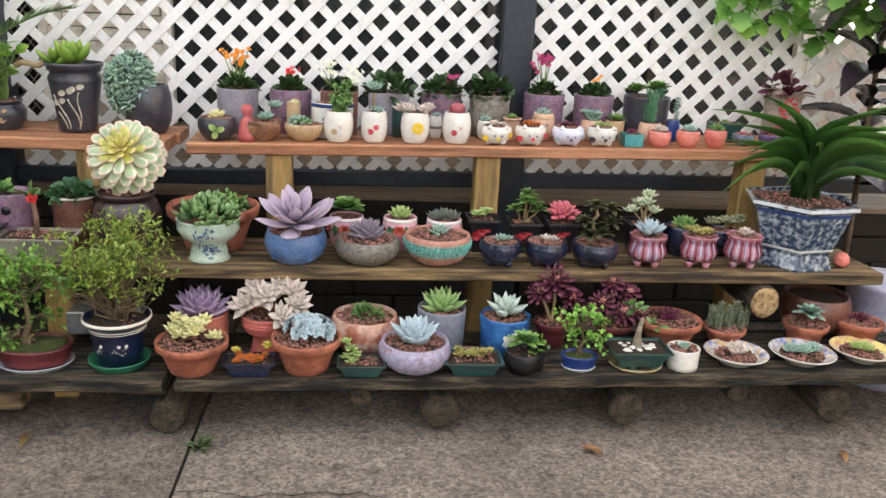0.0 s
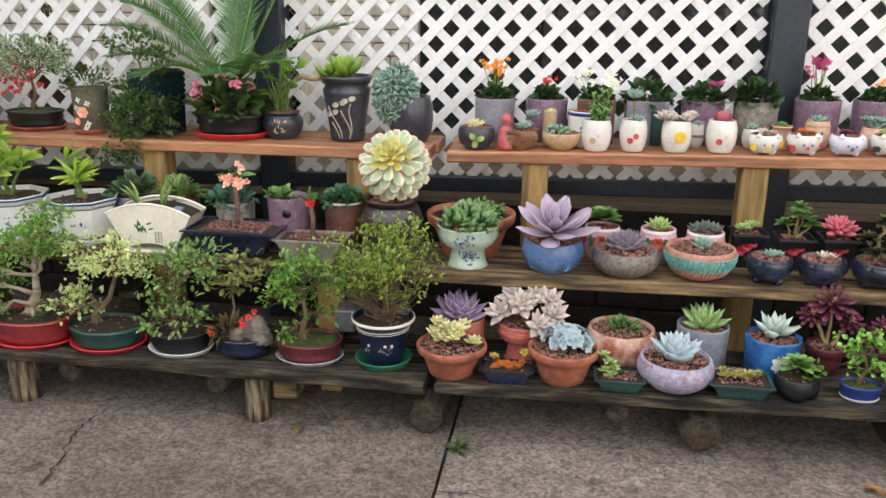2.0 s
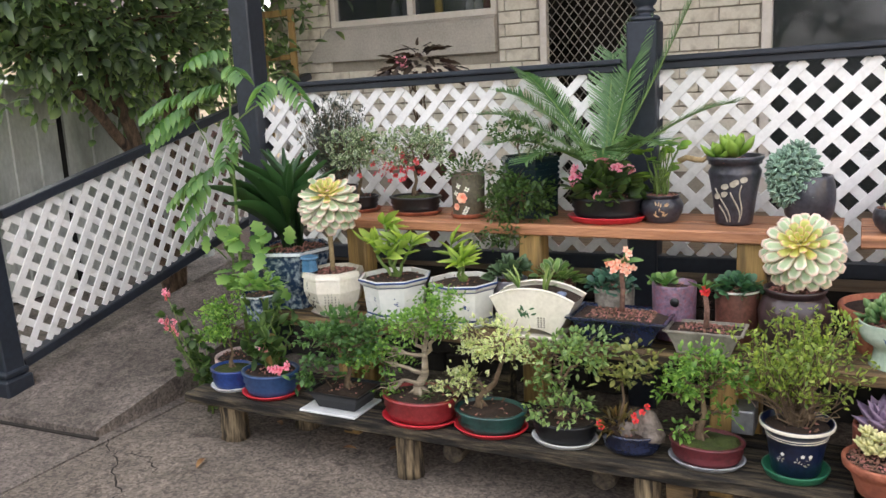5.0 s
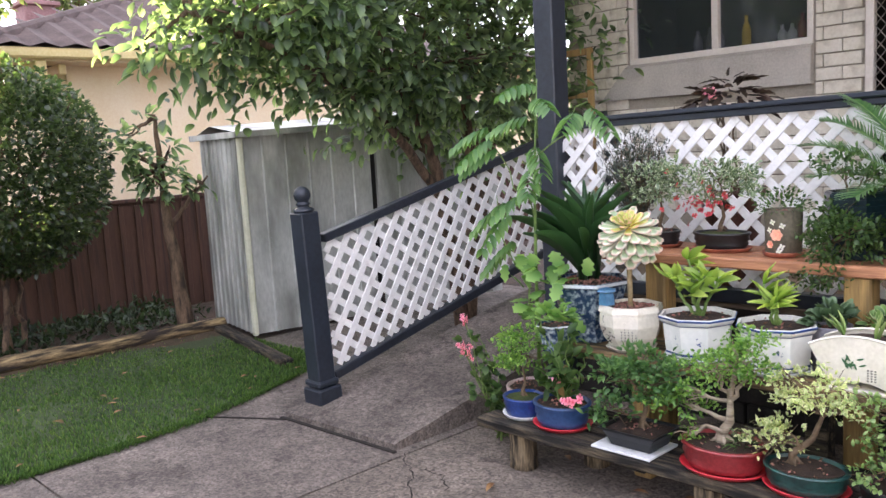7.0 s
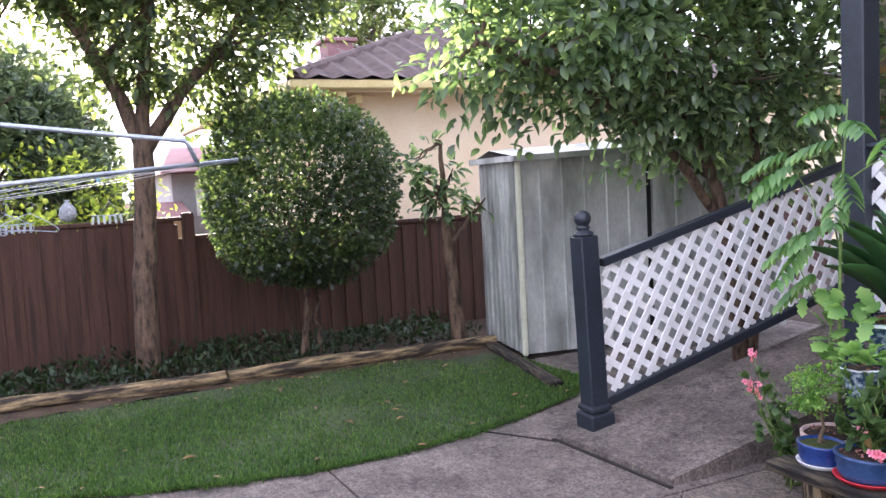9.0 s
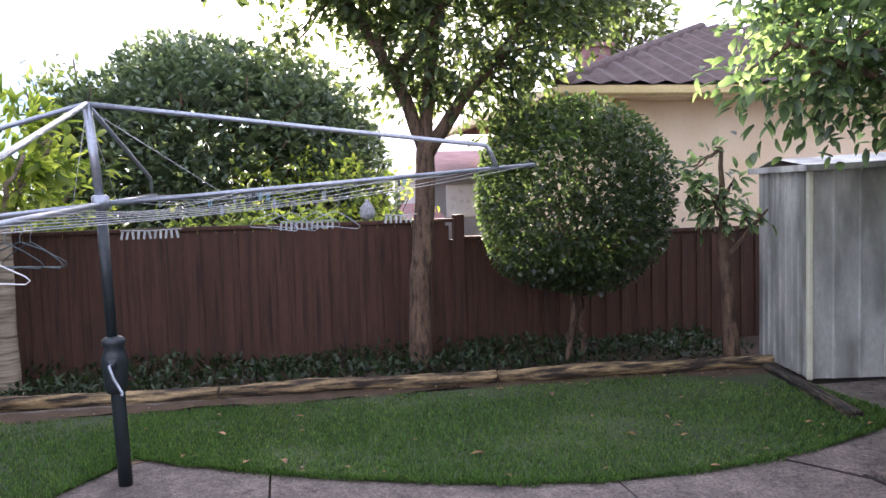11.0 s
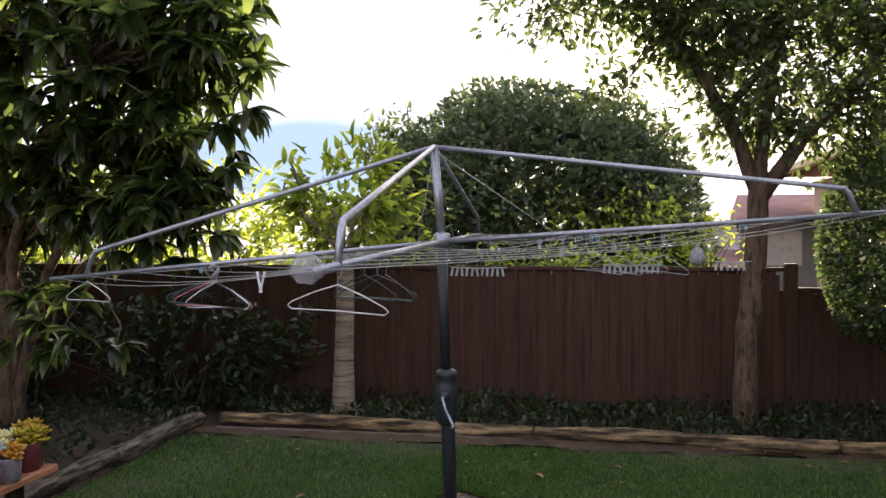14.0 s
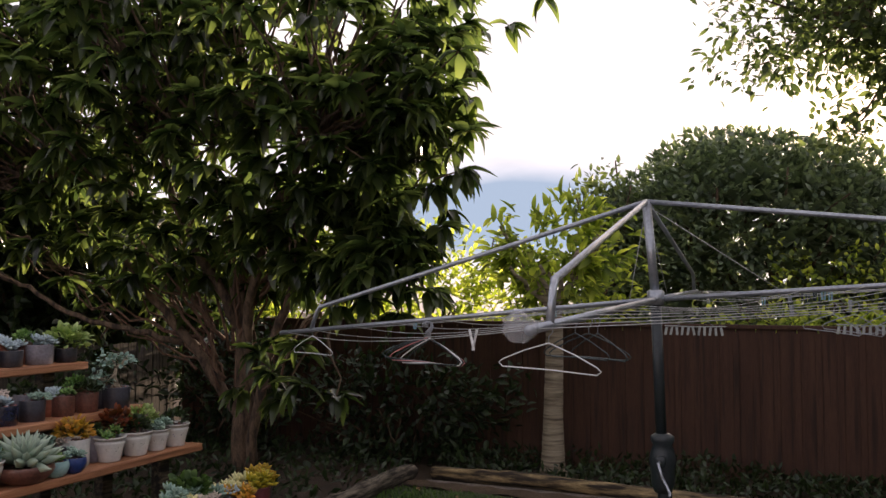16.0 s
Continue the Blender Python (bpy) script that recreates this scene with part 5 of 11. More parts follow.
def rosette(g, c, R, n=40, kind="fat_point", lo=8.0, hi=78.0, w=0.42, axis=(0, 0, 1), rng_=None, inner=0.28, grow=0.6):
    """Leaves spiralling round an axis: long and flat outside, short and steep inside."""
    q = rng_ or kr
    if kind == "fat_point":
        w *= 1.3
    i = np.arange(n)
    f = (i + 0.5) / n                         # 0 inside, 1 outside
    a = i * 2.39996 + q.uniform(0, 6)
    el = np.radians(hi + (lo - hi) * f ** 0.75 + q.normal(0, 3, n))
    L = R * (inner + (1 - inner) * f ** grow)
    d = np.stack([np.cos(a) * np.cos(el), np.sin(a) * np.cos(el), np.sin(el)], 1)
    base = np.stack([np.cos(a) * 0.05 * R * f, np.sin(a) * 0.05 * R * f, -0.20 * R * f], 1)
    up = np.tile([0, 0, 1.0], (n, 1)) - d * d[:, 2:3] + np.stack([-np.cos(a), -np.sin(a), np.zeros(n)], 1) * 0.01
    ax = Vector(axis).normalized()
    M = np.array(Vector((0, 0, 1)).rotation_difference(ax).to_matrix())
    g.leaves(base @ M.T + np.array(c), d @ M.T, L, L * w, kind, up=up @ M.T)
    return g


def tuft(g, c, n, R, L, W, kind="bead", flat=0.7, rng_=None, low=0.0):
    """A mound of leaves that point outward from a centre."""
    q = rng_ or kr
    d = q.normal(0, 1, (n, 3))
    d[:, 2] = np.abs(d[:, 2]) + low
    d /= np.linalg.norm(d, axis=1, keepdims=True)
    p = d * R * q.uniform(0.55, 1.0, (n, 1)) * np.array([1, 1, flat])
    g.leaves(p + np.array(c), d + q.normal(0, 0.35, (n, 3)), L * q.uniform(0.7, 1.2, n), W * q.uniform(0.8, 1.2, n), kind, rng=q)
    return g


def bloom(g, c, R, petals=5, kind="petal", axis=(0, 0, 1), lift=20):
    return rosette(g, c, R, petals, kind, lift, lift + 8, 0.75, axis, inner=0.95)


def twig(g, a, b, r0, r1, wob=0.02, n=6):
    A, B = np.array(a, float), np.array(b, float)
    P = [A + (B - A) * k / n + (kr.normal(0, wob, 3) if 0 < k < n else 0) for k in range(n + 1)]
    g.tube(P, np.linspace(r0, r1, n + 1), 7)
    return P


def bonsai(t, base, height, trunk_r, pads, leaf_mat, leaf=0.022, dens=330, kind="diamond", bark=TWIG, lean=(0, 0)):
    """A small tree: tapered trunk, limbs to every pad, pads of many small leaves. pads: (x, y, z, radius, flat)."""
    g, gb, lv = Geo(), Geo(), Geo()
    mid = (base[0] + lean[0] * 0.5 + 0.012, base[1] + lean[1] * 0.5, base[2] + height * 0.5)
    g.tube([(base[0], base[1], base[2] - 0.02), (base[0] - 0.006, base[1], base[2] + height * 0.18), mid, (base[0] + lean[0], base[1] + lean[1], base[2] + height)], [trunk_r * 1.7, trunk_r * 1.05, trunk_r * 0.8, trunk_r * 0.5], 9)
    for k in range(4):
        a = k * 1.6 + 0.4
        g.tube([(base[0], base[1], base[2] + 0.025), (base[0] + math.cos(a) * trunk_r * 2.4, base[1] + math.sin(a) * trunk_r * 2.0, base[2] - 0.004)], [trunk_r * 0.7, trunk_r * 0.25], 6)
    for px, py, pz, pr, fl in pads:
        s = min(0.95, max(0.35, (pz - 0.35 * pr) / max(0.05, height)))
        a = np.array(base) + np.array([lean[0], lean[1], height]) * s
        c = np.array(base) + np.array([px, py, pz])
        P = twig(gb, a, c, trunk_r * 0.5, trunk_r * 0.16, 0.008)
        for _ in range(9):
            e = c + kr.normal(0, 0.55, 3) * pr * np.array([1, 1, fl])
            twig(gb, P[kr.integers(3, 6)], e, trunk_r * 0.18, trunk_r * 0.06, 0.004, 3)
        clumps = max(6, int(15 * (pr / 0.1) ** 2))
        each = max(8, int(dens * 0.62 * (pr / 0.1) ** 2 / clumps))
        d = kr.normal(0, 1, (clumps, 3))
        d[:, 2] += 0.25
        d /= np.linalg.norm(d, axis=1, keepdims=True)
        q = d * (pr * kr.uniform(0.35, 1.08, clumps))[:, None] * np.array([1, 1, fl])
        n = clumps * each
        p = np.repeat(q, each, 0) + kr.normal(0, 1, (n, 3)) * np.array([0.024, 0.024, 0.011])
        dd = np.repeat(d, each, 0) * 0.6 + kr.normal(0, 0.55, (n, 3)) + np.array([0, 0, 0.15])
        lv.leaves(p + c, dd, leaf * (1.3 if kind == "diamond" else 0.8) * kr.uniform(0.6, 1.3, n), leaf * (0.78 if kind == "diamond" else 0.7) * kr.uniform(0.7, 1.2, n), "oval" if kind == "diamond" else kind, rng=kr)
    part("trunk", g, bark, t)
    part("twig", gb, bark, t)["kind"] = "stuff"
    part("foliage", lv, leaf_mat, t)


def blob(c, R, n=10, squash=0.6, seed=0):
    """An uneven lump of stone or moss."""
    g = Geo()
    prof = [(0.001, -squash * 0.3)] + [(math.cos(a), squash * math.sin(a)) for a in np.linspace(-0.3, 1.4, 6)] + [(0.001, squash)]
    g.loft([(r * R, z * R) for r, z in prof], n, c, wave=lambda a, i: 1 + 0.18 * np.sin(a * 2 + seed + i) + 0.1 * np.sin(a * 5 + seed * 2))
    return g


def motif(t, P, prof, ang, zf, size, mat, kind="flower", petals=6, proud=1.012, name="motif"):
    """A small painted or moulded flower or spray lying on a pot's side. ang: degrees round the pot, -90 faces the yard."""
    x, y, z, r, h = P
    rad = np.interp(zf, [b for _, b in PROF[prof]], [a for a, _ in PROF[prof]]) * r * proud + 0.0006
    a = radians(ang)
    o = np.array([math.cos(a), math.sin(a), 0])
    tx, c = np.array([-math.sin(a), math.cos(a), 0]), np.array([math.cos(a) * rad, math.sin(a) * rad, zf * h])
    g = Geo()
    if kind == "flower":
        q = np.arange(petals) * 2 * math.pi / petals + 0.3
        d = np.cos(q)[:, None] * tx + np.sin(q)[:, None] * np.array([0, 0, 1.0])
        g.leaves(c + d * size * 0.1, d, size, size * 0.8, "round", up=np.tile(o, (petals, 1)))
    elif kind == "rose":
        for k, s in enumerate((1.0, 0.78, 0.56, 0.36)):
            q = np.arange(6) * 1.0472 + k * 0.5
            d = np.cos(q)[:, None] * tx + np.sin(q)[:, None] * np.array([0, 0, 1.0]) + o * (0.30 + 0.55 * k)
            g.leaves(np.tile(c + o * 0.0015 * k, (6, 1)), d, size * s, size * s * 0.95, "round", up=np.tile(o, (6, 1)))
    else:                                     # a spray of narrow leaves
        q = kr.uniform(0, math.pi, petals)
        d = np.cos(q)[:, None] * tx + np.sin(q)[:, None] * np.array([0, 0, 1.0])
        b = c + tx * kr.uniform(-0.6, 0.6, (petals, 1)) * size + np.array([0, 0, 1.0]) * kr.uniform(-0.6, 0.8, (petals, 1)) * size
        b = b * np.array([1, 1, 1]) + o * 0.0008
        g.leaves(b, d, size * 0.55, size * 0.16, "blade", up=np.tile(o, (petals, 1)))
    part(name, g, mat, t)


JADE = leafy("jade_green", lin("3f6a30"), lin("6f9450"), trans=0.12)
DARKJADE = leafy("dark_kalanchoe_leaf", lin("1d3315"), lin("35562a"), trans=0.1, rough=0.35)
BLUEGREEN = leafy("grey_green_succulent", lin("55756a"), lin("8fae9f"), edge=lin("a9bfae"), edge_w=0.06, trans=0.05, rough=0.6, vary=0.18)
PALEBLUE = leafy("powder_blue_succulent", lin("8a9fa9"), lin("b4c5cb"), trans=0.05, rough=0.7, vary=0.12)
PURPLE = leafy("dusky_purple_succulent", lin("57505a"), lin("827884"), trans=0.05, rough=0.6, vary=0.2)
LILAC = leafy("lilac_succulent", lin("80758c"), lin("b9a8bb"), edge=lin("cdbccb"), edge_w=0.08, trans=0.08, rough=0.55, vary=0.12)
PINKISH = leafy("pink_grey_succulent", lin("9f9894"), lin("d3c5b8"), trans=0.08, rough=0.6, vary=0.2)
LIME = leafy("lime_succulent", lin("6f8f45"), lin("a9bd78"), trans=0.12, vary=0.18)
BUTTER = leafy("butter_yellow_succulent", lin("bdbb78"), lin("e2dea8"), trans=0.1, vary=0.2)
SUNBURST = leafy("variegated_aeonium", lin("d8c53a"), lin("b9bd62"), edge=lin("efe3a4"), edge_w=0.15, rim=lin("e9c0a0"), trans=0.15, rough=0.5, vary=0.12, split=0.35)
SUNRIM = leafy("pink_rimmed_aeonium", lin("b4c29a"), lin("9db48a"), edge=lin("f6efdc"), edge_w=0.20, rim=lin("efd6c6"), trans=0.08, rough=0.5, vary=0.12, split=0.62)
MAROON = leafy("black_rose_aeonium", lin("3a141f"), lin("64283f"), trans=0.05, rough=0.4, vary=0.3)
REDPINK = leafy("coral_pink_rosette", lin("8c3848"), lin("d1707a"), trans=0.08, vary=0.15)
ORANGE_LEAF = leafy("orange_bronze_sedum", lin("7d3c14"), lin("c9752a"), trans=0.1, vary=0.3)
FINE = leafy("small_bright_foliage", lin("4a772e"), lin("84aa56"), trans=0.35, vary=0.35)
FINE_DARK = leafy("small_dark_foliage", lin("2e4a22"), lin("55733e"), trans=0.3, vary=0.35)
VARIEG = leafy("cream_variegated_foliage", lin("90a866"), lin("cdd3a2"), edge=lin("e2e0bd"), edge_w=0.12, trans=0.3, vary=0.25)
STRAP = leafy("dark_strap_leaf", lin("1d371e"), lin("3a5f36"), trans=0.2, rough=0.3, vary=0.2)
FROND = leafy("cycad_frond", lin("3d6434"), lin("76986a"), trans=0.25, rough=0.4, vary=0.2)
AZALEA = leafy("azalea_foliage", lin("5f7a30"), lin("9aae58"), trans=0.35, vary=0.35)
AZALEA_PALE = leafy("white_margined_azalea", lin("566f4a"), lin("8fa282"), edge=lin("d5d9cc"), edge_w=0.12, trans=0.25, vary=0.4)
WHITE_PETAL = leafy("white_petal", lin("d9ddd0"), lin("f3f3ee"), trans=0.2, vary=0.08)
RED_PETAL = leafy("red_petal", lin("b3141c"), lin("e03a30"), trans=0.2, vary=0.15)
ORANGE_PETAL = leafy("orange_petal", lin("d9761a"), lin("f2a63a"), trans=0.2, vary=0.15)
PINK_PETAL = leafy("pink_petal", lin("d0607f"), lin("f0a2b4"), trans=0.25, vary=0.15)
PEACH_PETAL = leafy("peach_petal", lin("f0a48c"), lin("f8d3c0"), trans=0.25, vary=0.1)
MAGENTA = leafy("magenta_petal", lin("9c1f5a"), lin("c8457f"), trans=0.2, vary=0.15)
STEM = surface("succulent_stem", lin("7d6a4b"), lin("a4906a"), 0.8, 20.0, 90.0, 0.4)
GREENSTEM = surface("green_stem", lin("4f6a2c"), lin("7d9650"), 0.6, 20.0, 90.0, 0.1)


def frond(gs, gl, base, az, L, rise, droop, pairs=50, ll=0.13, w=0.0095):
    """One arching feather leaf: a rachis and paired narrow leaflets."""
    P = []
    for k in range(15):
        t = k / 14
        P.append((base[0] + math.cos(az) * L * t * (1 - 0.12 * t), base[1] + math.sin(az) * L * t * (1 - 0.12 * t), base[2] + rise * t - droop * t ** 2.4))
    P = np.array(P)
    gs.tube(P, np.linspace(0.006, 0.002, 15), 6)
    T = np.gradient(P, axis=0)
    T /= np.linalg.norm(T, axis=1, keepdims=True)
    u = np.linspace(0.16, 0.99, pairs)
    idx = u * 14
    pos = np.stack([np.interp(idx, range(15), P[:, c]) for c in range(3)], 1)
    tg = np.stack([np.interp(idx, range(15), T[:, c]) for c in range(3)], 1)
    side = np.cross(tg, [0, 0, 1.0])
    side /= np.linalg.norm(side, axis=1, keepdims=True) + 1e-9
    up = np.cross(side, tg)
    lens = ll * np.sin(np.pi * (0.12 + 0.84 * (1 - u) ** 0.8)) ** 0.6
    for s in (1, -1):
        d = side * s + tg * 0.75 + up * 0.30 + kr.normal(0, 0.05, (pairs, 3))
        gl.leaves(pos, d, lens, w, "needle", up=up)

# ---- potted plants on the top tier ----
CREAM_POT = glaze("cream_crackle_glaze", "d8d2c0", "ece6d6")
WHITE_GL = glaze("white_glaze", "d2cfc6", "e8e5dc")
PURPLE_EMB = surface("purple_embossed_glaze", lin("57495c"), lin("8d7388"), 0.4, 40.0, 110.0, 0.8, coat=0.3, dirt=lin("8a5664"), dirt_amount=0.25, depth=0.008)
GREY_POT = surface("grey_glaze", lin("6d6a70"), lin("94909a"), 0.45, 8.0, 80.0, 0.15, coat=0.2)
BROWN_POT = surface("red_brown_glaze", lin("50322a"), lin("7c5145"), 0.4, 12.0, 80.0, 0.2, coat=0.3)
DARK_GL = surface("dark_slate_glaze", lin("23232a"), lin("45464f"), 0.35, 8.0, 70.0, 0.12, coat=0.3)
BLACK_POT = surface("black_plastic", lin("121315"), lin("202225"), 0.35, 8.0, 60.0, 0.08)
CORAL = glaze("coral_glaze", "d06a5c", "ea9486")
NAVY = surface("navy_glaze", lin("0f1424"), lin("232c48"), 0.25, 12.0, 80.0, 0.3, coat=0.6)
COBALT = surface("cobalt_glaze", lin("1a3068"), lin("28488c"), 0.3, 9.0, 70.0, 0.12, coat=0.5)
TEAL = surface("teal_glaze", lin("173735"), lin("28524d"), 0.3, 9.0, 70.0, 0.12, coat=0.5)
GREEN_SAUCER = surface("green_plastic", lin("256249"), lin("35805f"), 0.45, 8.0, 60.0, 0.05)
RED_PLASTIC = surface("red_plastic", lin("bd2531"), lin("d8414a"), 0.4, 8.0, 60.0, 0.05)
WHITE_PLASTIC = surface("white_plastic", lin("cfd2d2"), lin("e6e8e8"), 0.45, 8.0, 60.0, 0.05)
RED_GL = surface("oxblood_glaze", lin("6d1c1e"), lin("973236"), 0.28, 10.0, 70.0, 0.15, coat=0.5)
MAROON_POT = surface("maroon_pot", lin("4c1f24"), lin("702f35"), 0.5, 10.0, 70.0, 0.12, coat=0.2)
TAN = surface("tan_stoneware", lin("a98c68"), lin("cbb08a"), 0.6, 12.0, 80.0, 0.2)
PEACH = surface("peach_stoneware", lin("c89a7d"), lin("e0bda4"), 0.5, 12.0, 80.0, 0.15)
PATTERN = surface("grey_carved_stoneware", lin("5b564d"), lin("9b958a"), 0.6, 30.0, 90.0, 0.9, depth=0.012)
BLUE_INK = surface("blue_ink", lin("1d2f5e"), lin("33508c"), 0.35, 30.0, 90.0, 0.0)
RED_INK = surface("red_ink", lin("b5323a"), lin("d9565a"), 0.4, 30.0, 90.0, 0.0)
YELLOW_INK = surface("yellow_ink", lin("e0b52a"), lin("f2d04a"), 0.4, 30.0, 90.0, 0.0)
PALE_MARK = surface("pale_slip", lin("9c9585"), lin("c4bda9"), 0.5, 30.0, 90.0, 0.0)
GREEN_INK = surface("green_ink", lin("2f5a34"), lin("4f7f50"), 0.4, 30.0, 90.0, 0.0)


def kalanchoe(t, z, R, petal, flower_h=0.10, blooms=14, leafmat=None, spread=0.03, at_=(0, 0)):
    """A leafy clump with heads of small flowers on stalks."""
    g = Geo()
    tuft(g, (0, 0, z), 130, R * 0.9, R * 0.36, R * 0.30, "round", 0.95)
    part("leaves", g, leafmat or DARKJADE, t)
    if petal:
        s, f = Geo(), Geo()
        c = np.array([at_[0], at_[1], z + flower_h])
        for k in range(blooms):
            p = c + kr.normal(0, spread, 3) * np.array([1, 1, 0.7])
            bloom(f, p, 0.012, 5, axis=(kr.normal(0, .5), -0.7, 0.8))
            if k % 3 == 0:
                twig(s, (at_[0] * 0.3, at_[1] * 0.3, z), p, 0.0025, 0.0015, 0.003, 4)
        part("stalk", s, GREENSTEM, t)
        part("flowers", f, petal, t)


t, z = pot("kalanchoe_pot", (-0.506, 3.5, 0.929, 0.084, 0.178), "cyl", GREY_POT, "grey glazed pot of orange flowering kalanchoe", stones=20)
kalanchoe(t, z, 0.075, ORANGE_PETAL, 0.14, 26, spread=0.026, at_=(0.01, -0.02))
t, z = pot("kalanchoe_pot", (-0.291, 3.5, 0.933, 0.086, 0.177), "cyl", PURPLE_EMB, "purple embossed pot of red kalanchoe", stones=20)
kalanchoe(t, z, 0.07, RED_PETAL, 0.085, 8, spread=0.014)
t, z = pot("kalanchoe_pot", (-0.09, 3.5, 0.937, 0.085, 0.179), "cyl", BROWN_POT, "brown pot of white flowering kalanchoe", sides=4, turn=0.785, sx=0.9, sy=0.9, stones=20)
kalanchoe(t, z, 0.07, WHITE_PETAL, 0.10, 24, spread=0.024, at_=(-0.05, -0.02))
f = Geo()
for k in range(24):
    bloom(f, np.array([0.05, -0.03, z + 0.08]) + kr.normal(0, 0.022, 3), 0.012, 5, axis=(kr.normal(0, .5), -0.7, 0.8))
part("flowers", f, WHITE_PETAL, t)
t, z = pot("leafy_pot", (0.111, 3.5, 0.941, 0.083, 0.174), "cyl", GREY_POT, "square grey pot of dark leafy succulents", sides=4, turn=0.785, stones=20)
kalanchoe(t, z, 0.10, None)
t, z = pot("kalanchoe_pot", (0.333, 3.5, 0.946, 0.084, 0.174), "cyl", PURPLE_EMB, "purple embossed pot with dark leaves and pink buds", stones=20)
kalanchoe(t, z, 0.09, MAGENTA, 0.08, 6, spread=0.012, at_=(0.04, -0.02))
t, z = pot("leafy_pot", (0.539, 3.5, 0.95, 0.086, 0.171), "cyl", PATTERN, "carved grey patterned pot of leafy succulents", stones=20)
kalanchoe(t, z, 0.10, None)
t, z = pot("kalanchoe_pot", (0.77, 3.5, 0.954, 0.087, 0.18), "cyl", PURPLE_EMB, "purple embossed pot of magenta kalanchoe", stones=20)
kalanchoe(t, z, 0.07, MAGENTA, 0.15, 22, spread=0.022, at_=(-0.03, -0.02))
t, z = pot("kalanchoe_pot", (0.986, 3.5, 0.959, 0.085, 0.178), "cyl", PURPLE_EMB, "purple embossed pot with a dark kalanchoe", stones=20)
kalanchoe(t, z, 0.065, ORANGE_PETAL, 0.08, 3, spread=0.01)
t, z = pot("leafy_pot", (1.218, 3.5, 0.963, 0.099, 0.177), "cyl", DARK_GL, "dark grey pot of green rosettes", stones=20)
g = Geo()
rosette(g, (0.03, -0.03, z + 0.05), 0.075, 26, "round", 10, 75, 0.7)
rosette(g, (-0.05, 0, z + 0.04), 0.06, 22, "round", 10, 75, 0.7)
part("leaves", g, JADE, t)
t, z = pot("leafy_pot", (1.829, 3.5, 0.976, 0.078, 0.213), "cyl", surface("rough_bark_pot", lin("6f6259"), lin("a3968a"), 0.8, 18.0, 70.0, 0.9, depth=0.012), "rough grey pot with red beads and dark leaves", stones=20)
g = Geo()
tuft(g, (0, 0, z), 40, 0.09, 0.05, 0.04, "round", 0.8)
part("leaves", g, MAROON, t)
g = Geo()
for k in range(60):
    a, h = kr.uniform(-2.2, -0.9), kr.uniform(0.03, 0.19)
    g.loft([(0.001, -0.005), (0.0055, 0), (0.001, 0.005)], 6, (math.cos(a) * 0.079, math.sin(a) * 0.079, h))
part("beads", g, RED_PETAL, t, "raised red beads")


def small(name, P, prof, mat, label, leaf, R, n=26, kind="fat_point", w=0.45, lo=10, hi=78, **kw):
    """A small pot with one rosette."""
    kw.setdefault("stones", 26)
    t, z = pot(name, P, prof, mat, label, **kw)
    g = Geo()
    rosette(g, (kr.uniform(-0.004, 0.004), kr.uniform(-0.004, 0.004), z + R * 0.25), R, n, kind, lo, hi, w, axis=(kr.normal(0, 0.08), kr.normal(-0.08, 0.05), 1))
    part("rosette", g, leaf, t)
    return t, z


t, z = small("succulent_pot", (-0.558, 3.3, 0.928, 0.07, 0.086), "deepbowl", DARK_GL, "dark bowl dripping with green glaze and small succulents", BUTTER, 0.045)
motif(t, (-0.558, 3.3, 0.928, 0.07, 0.086), "deepbowl", -85, 0.5, 0.03, LIME, "flower", 3, name="glaze_drip")
t, z = pot("figure_planter", (-0.387, 3.3, 0.931, 0.075, 0.078), "bowl", surface("brown_rock_planter", lin("6c4a38"), lin("9c7458"), 0.6, 14.0, 70.0, 0.8, depth=0.012), "brown rock shaped planter with succulents", wave=lambda a, i: 1 + 0.1 * np.sin(a * 3 + i))
g = Geo()
rosette(g, (0.02, -0.03, z + 0.02), 0.045, 22, "fat_point", 15, 75, 0.42)
rosette(g, (0.05, 0.02, z + 0.06), 0.04, 20, "fat_point", 15, 75, 0.42)
part("rosettes", g, BLUEGREEN, t)
fx, fy, fz = (-0.387, 3.3, 0.931, 0.075, 0.078)[:3]
g = Geo().loft([(0.034, 0), (0.036, 0.02), (0.030, 0.05), (0.026, 0.075), (0.020, 0.085), (0.012, 0.092), (0.019, 0.105), (0.023, 0.120), (0.018, 0.134), (0.004, 0.141)], 16)
o = part("garden_figurine", g, surface("red_painted_clay", lin("a2464a"), lin("c46a68"), 0.5, 30.0, 80.0, 0.2))
o.location = (fx - 0.052, fy - 0.03, fz)
tagged(o, "small seated red painted clay figurine", "figurine")
t, z = small("succulent_pot", (-0.222, 3.3, 0.935, 0.074, 0.065), "bowl", TAN, "wide tan bowl of small green succulents", JADE, 0.04, sx=1.0, sy=0.8)
g = Geo()
tuft(g, (-0.02, 0, z), 50, 0.04, 0.018, 0.012, "bead")
part("leaves", g, BLUEGREEN, t)
t, z = pot("mug_planter", (-0.117, 3.4, 0.937, 0.086, 0.14), "cyl", WHITE_GL, "white mug planter with blue rim and blue marks", stones=20, bands=((0.93, 0.10, BLUE_INK, 1.012),))
for k in range(4):
    for j in range(3):
        part("mark", Geo().box((-0.03 + k * 0.016, -0.0905, 0.045 + j * 0.018), (0.009, 0.003, 0.011), 0.001), BLUE_INK, t, smooth=False)
small("succulent_pot", (-0.272, 3.4, 0.934, 0.028, 0.137), "cyl", TAN, "little tan pot with a small rosette", BUTTER, 0.03, stones=8)
